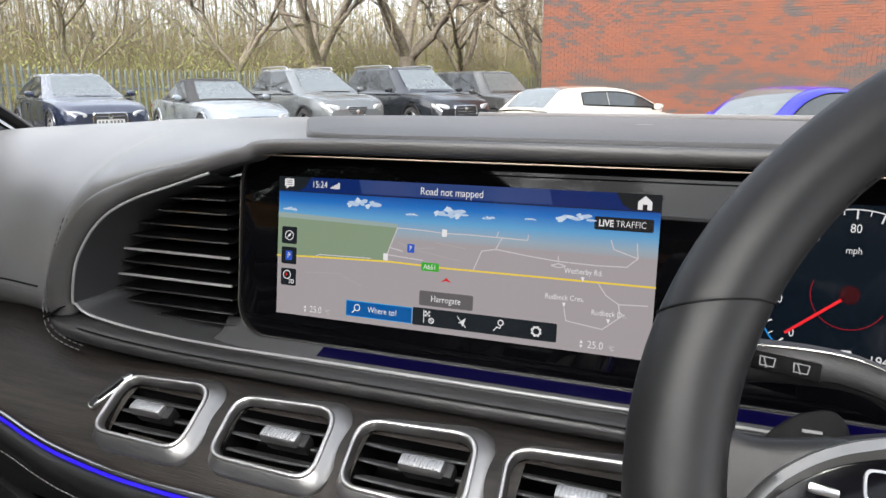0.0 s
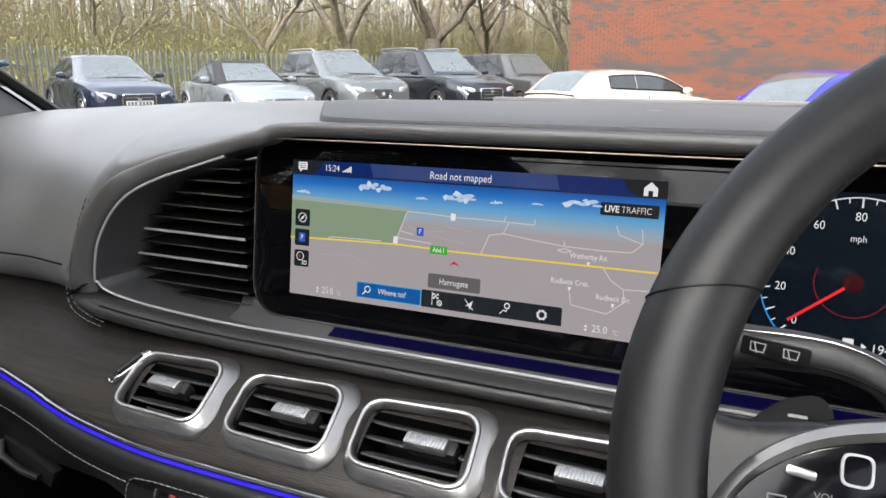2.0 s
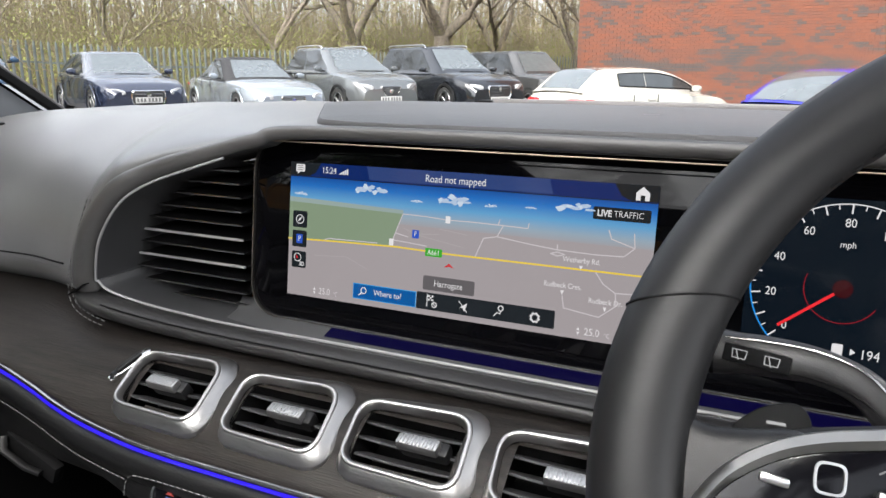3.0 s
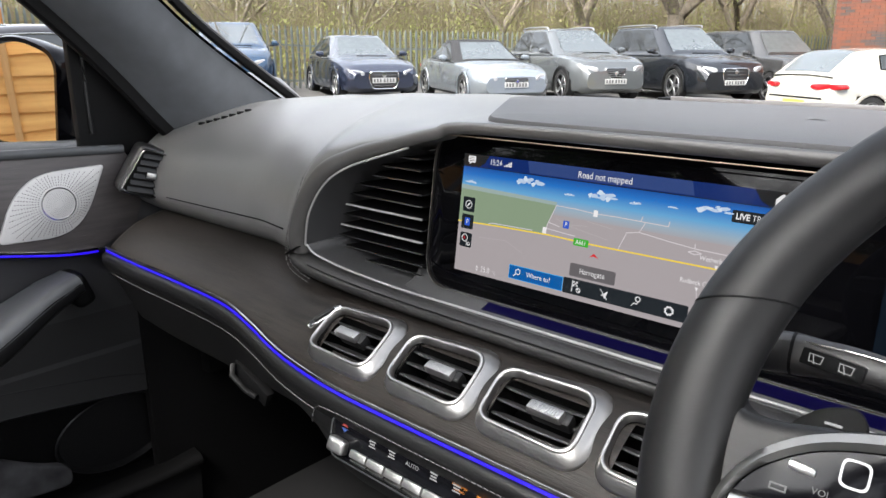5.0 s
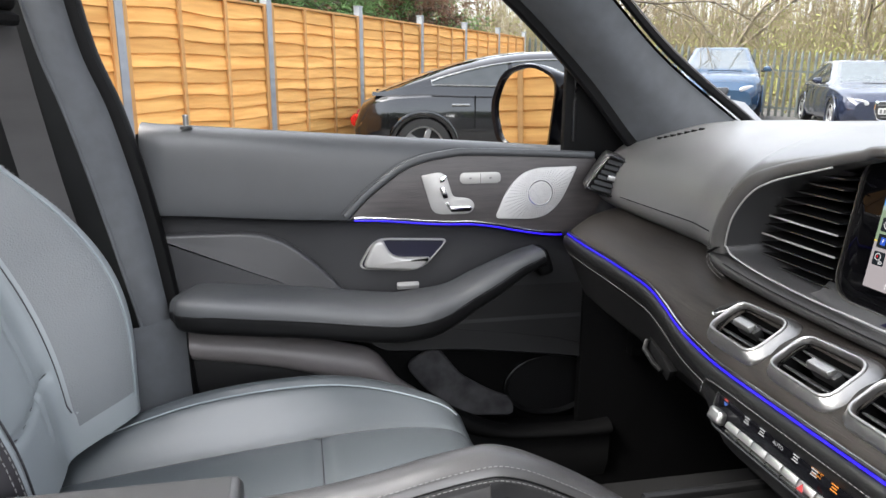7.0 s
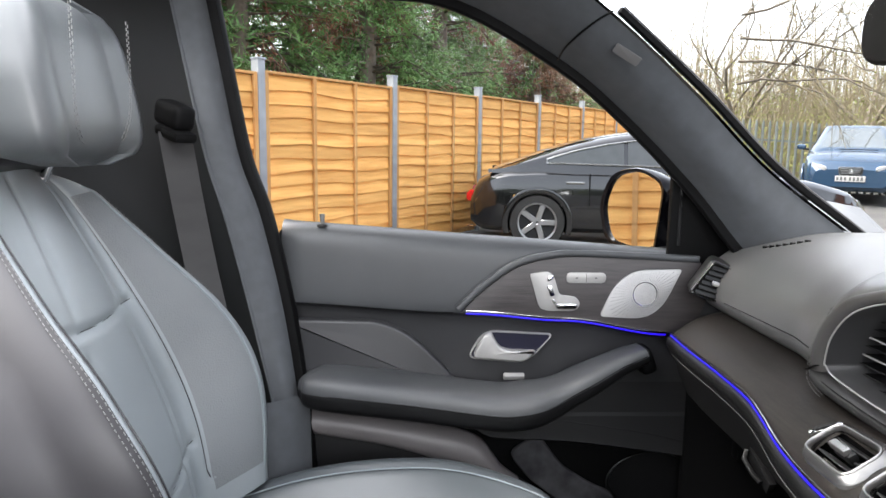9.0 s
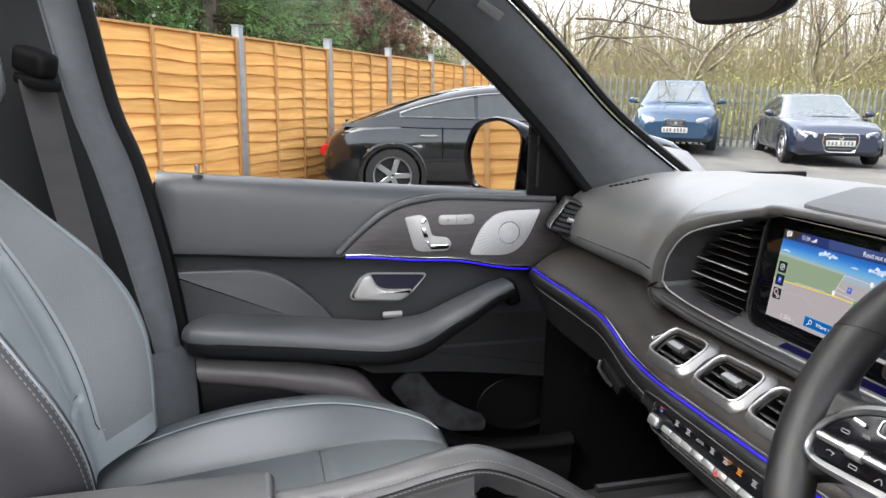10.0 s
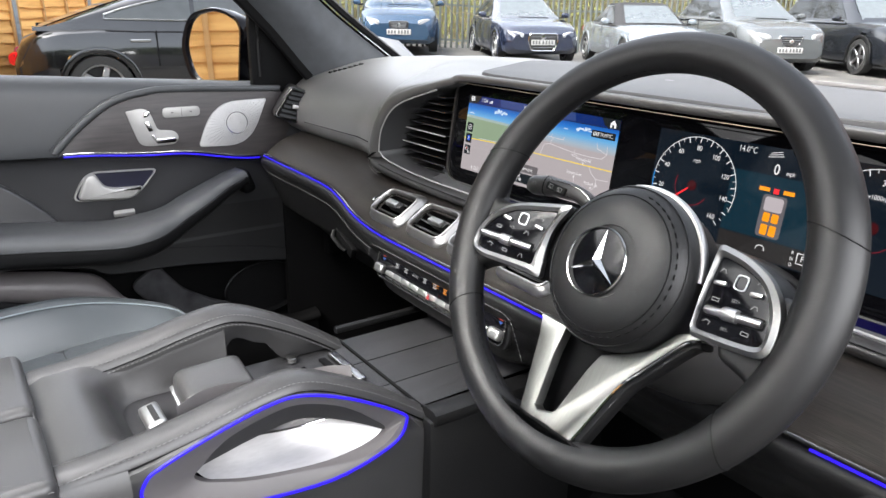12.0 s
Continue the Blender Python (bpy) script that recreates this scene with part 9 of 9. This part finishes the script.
def bare_tree(at, height, girth, seed, limbs=4, depth=5, label="bare tree with spreading limbs behind the fence"):
    r = random.Random(seed)
    t = thing("bare_tree", label, "tree", (at[0], at[1], 0.0), group="bare trees")
    h, tw = Heap(), Heap()
    base = Vector((at[0], at[1], level(*at) - 0.3))
    fork = base + Vector((r.uniform(-0.2, 0.2), r.uniform(-0.2, 0.2), height * 0.22))
    h.tube([base, base.lerp(fork, 0.3), base.lerp(fork, 0.7), fork], girth * 1.25, girth * 0.9, 10)
    for k in range(limbs):
        a = 2 * math.pi * (k + r.uniform(-0.3, 0.3)) / limbs
        d = Vector((math.cos(a) * 0.65, math.sin(a) * 0.65, 1.0))
        grow(h, tw, r, fork + Vector((0, 0, r.uniform(-0.3, 0.1))), d, height * 0.30, girth * 0.62, depth)
    h.part("trunk", BARK, t)
    tw.part("crown", TWIG, t)
    return t


PN = Vector((-0.891, 0.454))


def behind(s, d):
    q = PO + PD * s + PN * d
    return (q.x, q.y)


bare_tree(behind(10.2, 4.0), 11.0, 0.30, 11, 5, 5, "large bare tree with heavy leaning limbs")
bare_tree(behind(13.5, 3.0), 12.0, 0.34, 12, 4, 5, "large bare tree with a thick trunk")
bare_tree(behind(8.0, 6.0), 9.0, 0.18, 13, 4, 5)
bare_tree(behind(17.0, 3.5), 10.0, 0.22, 14, 4, 5, "ivy-dark bare tree beside the brick building")
bare_tree(behind(3.0, 8.0), 8.0, 0.13, 15, 4, 5)
bare_tree(behind(-1.5, 7.0), 8.5, 0.13, 16, 4, 5)
bare_tree(behind(-5.5, 8.0), 9.0, 0.14, 17, 4, 5)
bare_tree(behind(20.5, 2.2), 9.0, 0.20, 18, 5, 5)

# thicket of thin stems and spring leaves, uneven in height
r = random.Random(21)
stems, leaves = Heap(), Heap()
for _ in range(5200):
    s, d = r.uniform(-17, 26), r.uniform(2.0, 16.0) ** 1.0
    x, y = behind(s, d)
    hgt = r.uniform(1.6, 3.7) * (0.85 + 0.3 * math.sin(s * 0.9) * math.sin(d)) + 0.08 * d
    b = Vector((x, y, 0.0))
    tip = b + Vector((r.gauss(0, 0.25), r.gauss(0, 0.25), hgt))
    stems.tube([b, b.lerp(tip, 0.5) + Vector((r.gauss(0, 0.06), r.gauss(0, 0.06), 0)), tip], r.uniform(0.008, 0.022), 0.003, 3)
    for _k in range(3):
        q = b.lerp(tip, r.uniform(0.4, 0.95))
        stems.tube([q, q + Vector((r.gauss(0, 0.3), r.gauss(0, 0.3), r.uniform(0.15, 0.6)))], 0.006, 0.002, 3)
for _ in range(110000):
    s, d = r.uniform(-17, 26), r.uniform(1.0, 9.0)
    x, y = behind(s, d)
    z = 0.1 + abs(r.gauss(0, 0.8)) * (1.3 + 0.6 * math.sin(s * 1.3 + d)) + 0.12 * d
    leaves.leaf(Vector((x, y, z)), rvec(r).normalized() * r.uniform(0.04, 0.10), rvec(r), r.uniform(0.010, 0.024))
ob = tagged(stems.part("thicket_stems", TWIG), "dense bare brown thicket behind the steel fence", "thicket", kind="stuff")
ob = tagged(leaves.part("undergrowth", OLIVE, smooth=False), "olive green spring undergrowth", "undergrowth", kind="stuff")
# far belt of woodland
far = Heap()
for _ in range(2600):
    a = radians(r.uniform(-95, 25))
    d = r.uniform(36, 60)
    b = Vector((math.sin(a) * d, math.cos(a) * d, 0))
    hgt = r.uniform(4, 9.0)
    tip = b + Vector((r.gauss(0, 0.7), r.gauss(0, 0.7), hgt))
    far.tube([b, b.lerp(tip, 0.5), tip], r.uniform(0.03, 0.09), 0.01, 3)
    for _k in range(7):
        q = b.lerp(tip, r.uniform(0.25, 0.95))
        far.tube([q, q + Vector((r.gauss(0, 0.9), r.gauss(0, 0.9), r.uniform(0.3, 1.5)))], 0.02, 0.006, 3)
tagged(far.part("far_woodland", TWIG), "pale brown leafless woodland in the distance", "woodland", kind="stuff")


def conifer(at, height, spread, seed, dry=0.0, label="dark green conifer behind the timber fence", count=1500):
    r = random.Random(seed)
    t = thing("conifer", label, "tree", (at[0], at[1], 0.0), group="conifers")
    wood, green, brown = Heap(), Heap(), Heap()
    base = Vector((at[0], at[1], 0.0))
    wood.tube([base + Vector((0, 0, height * k / 5)) + rvec(r) * 0.05 for k in range(6)], 0.24, 0.04, 8)
    for k in range(int(height * 24)):
        z = r.uniform(0.6, height)
        a = r.uniform(0, 2 * math.pi)
        reach_ = spread * (1 - z / (height * 1.15)) * r.uniform(0.6, 1.15)
        d = Vector((math.cos(a), math.sin(a), 0))
        p0 = base + Vector((0, 0, z))
        p1 = p0 + d * reach_ * 0.55 + Vector((0, 0, r.uniform(-0.1, 0.25)))
        p2 = p0 + d * reach_ + Vector((0, 0, r.uniform(-0.7, 0.0)))
        wood.tube([p0, p1, p2], 0.03, 0.006, 3)
        heap = brown if r.random() < dry else green
        q = p1
        for i in range(190):
            if i % 12 == 0:
                u = r.uniform(0.25, 1.0)
                q = (p0.lerp(p1, u * 2) if u < 0.5 else p1.lerp(p2, u * 2 - 1)) + rvec(r) * 0.11
            out = (d * r.uniform(0.2, 1.0) + rvec(r) * 0.55 + Vector((0, 0, -0.8 if heap is brown else -0.2)))
            heap.leaf(q + rvec(r) * 0.05, out.normalized() * r.uniform(0.08, 0.20), rvec(r), r.uniform(0.006, 0.016))
    wood.part("trunk", BARK, t)
    if green.v:
        green.part("crown", NEEDLE, t, False)
    if brown.v:
        brown.part("dry_crown", DRYBROWN, t, False)
    return t


FN = Vector((-0.54, -0.8415))
for k, (i, d, h, sp, dry) in enumerate(((-1.4, 2.9, 8.0, 2.3, 0.0), (0.2, 2.8, 7.5, 2.3, 0.0), (1.7, 3.8, 9.0, 2.4, 0.12), (2.9, 3.2, 8.5, 2.3, 0.25), (4.3, 3.4, 9.0, 2.5, 0.15), (6.2, 2.9, 8.5, 2.3, 0.75), (-3.2, 3.0, 8.0, 2.2, 0.1), (-0.6, 5.6, 10.5, 2.8, 0.0), (1.0, 6.2, 11.0, 2.8, 0.1), (3.6, 6.0, 11.0, 2.8, 0.2), (5.2, 6.4, 10.5, 2.6, 0.2), (2.3, 5.0, 10.0, 2.6, 0.1), (4.7, 4.7, 9.5, 2.5, 0.1), (6.9, 5.2, 10.0, 2.6, 0.5), (-2.1, 4.6, 9.5, 2.6, 0.0), (0.5, 4.4, 9.5, 2.5, 0.0), (7.4, 3.6, 8.0, 2.2, 0.5))):
    q = FO + FD * (PITCH * i) + FN * d
    conifer((q.x, q.y), h, sp, 40 + k, dry, "dark green conifer with brown dry foliage" if dry > 0.4 else "dark green conifer behind the timber fence")
# a bare overhanging branch
r = random.Random(5)
bt = thing("leaning_branch", "thin bare branch reaching over the fence end", "branch", (-15.0, 7.0, 2.0))
hb, tb = Heap(), Heap()
for k in range(5):
    grow(hb, tb, r, Vector((-15.6, 6.6, 2.7 + 0.5 * k)), Vector((0.5, 0.85, 0.08)), 2.6, 0.035, 3, 0.0)
hb.part("limb", BARK, bt)
tb.part("twig", TWIG, bt)
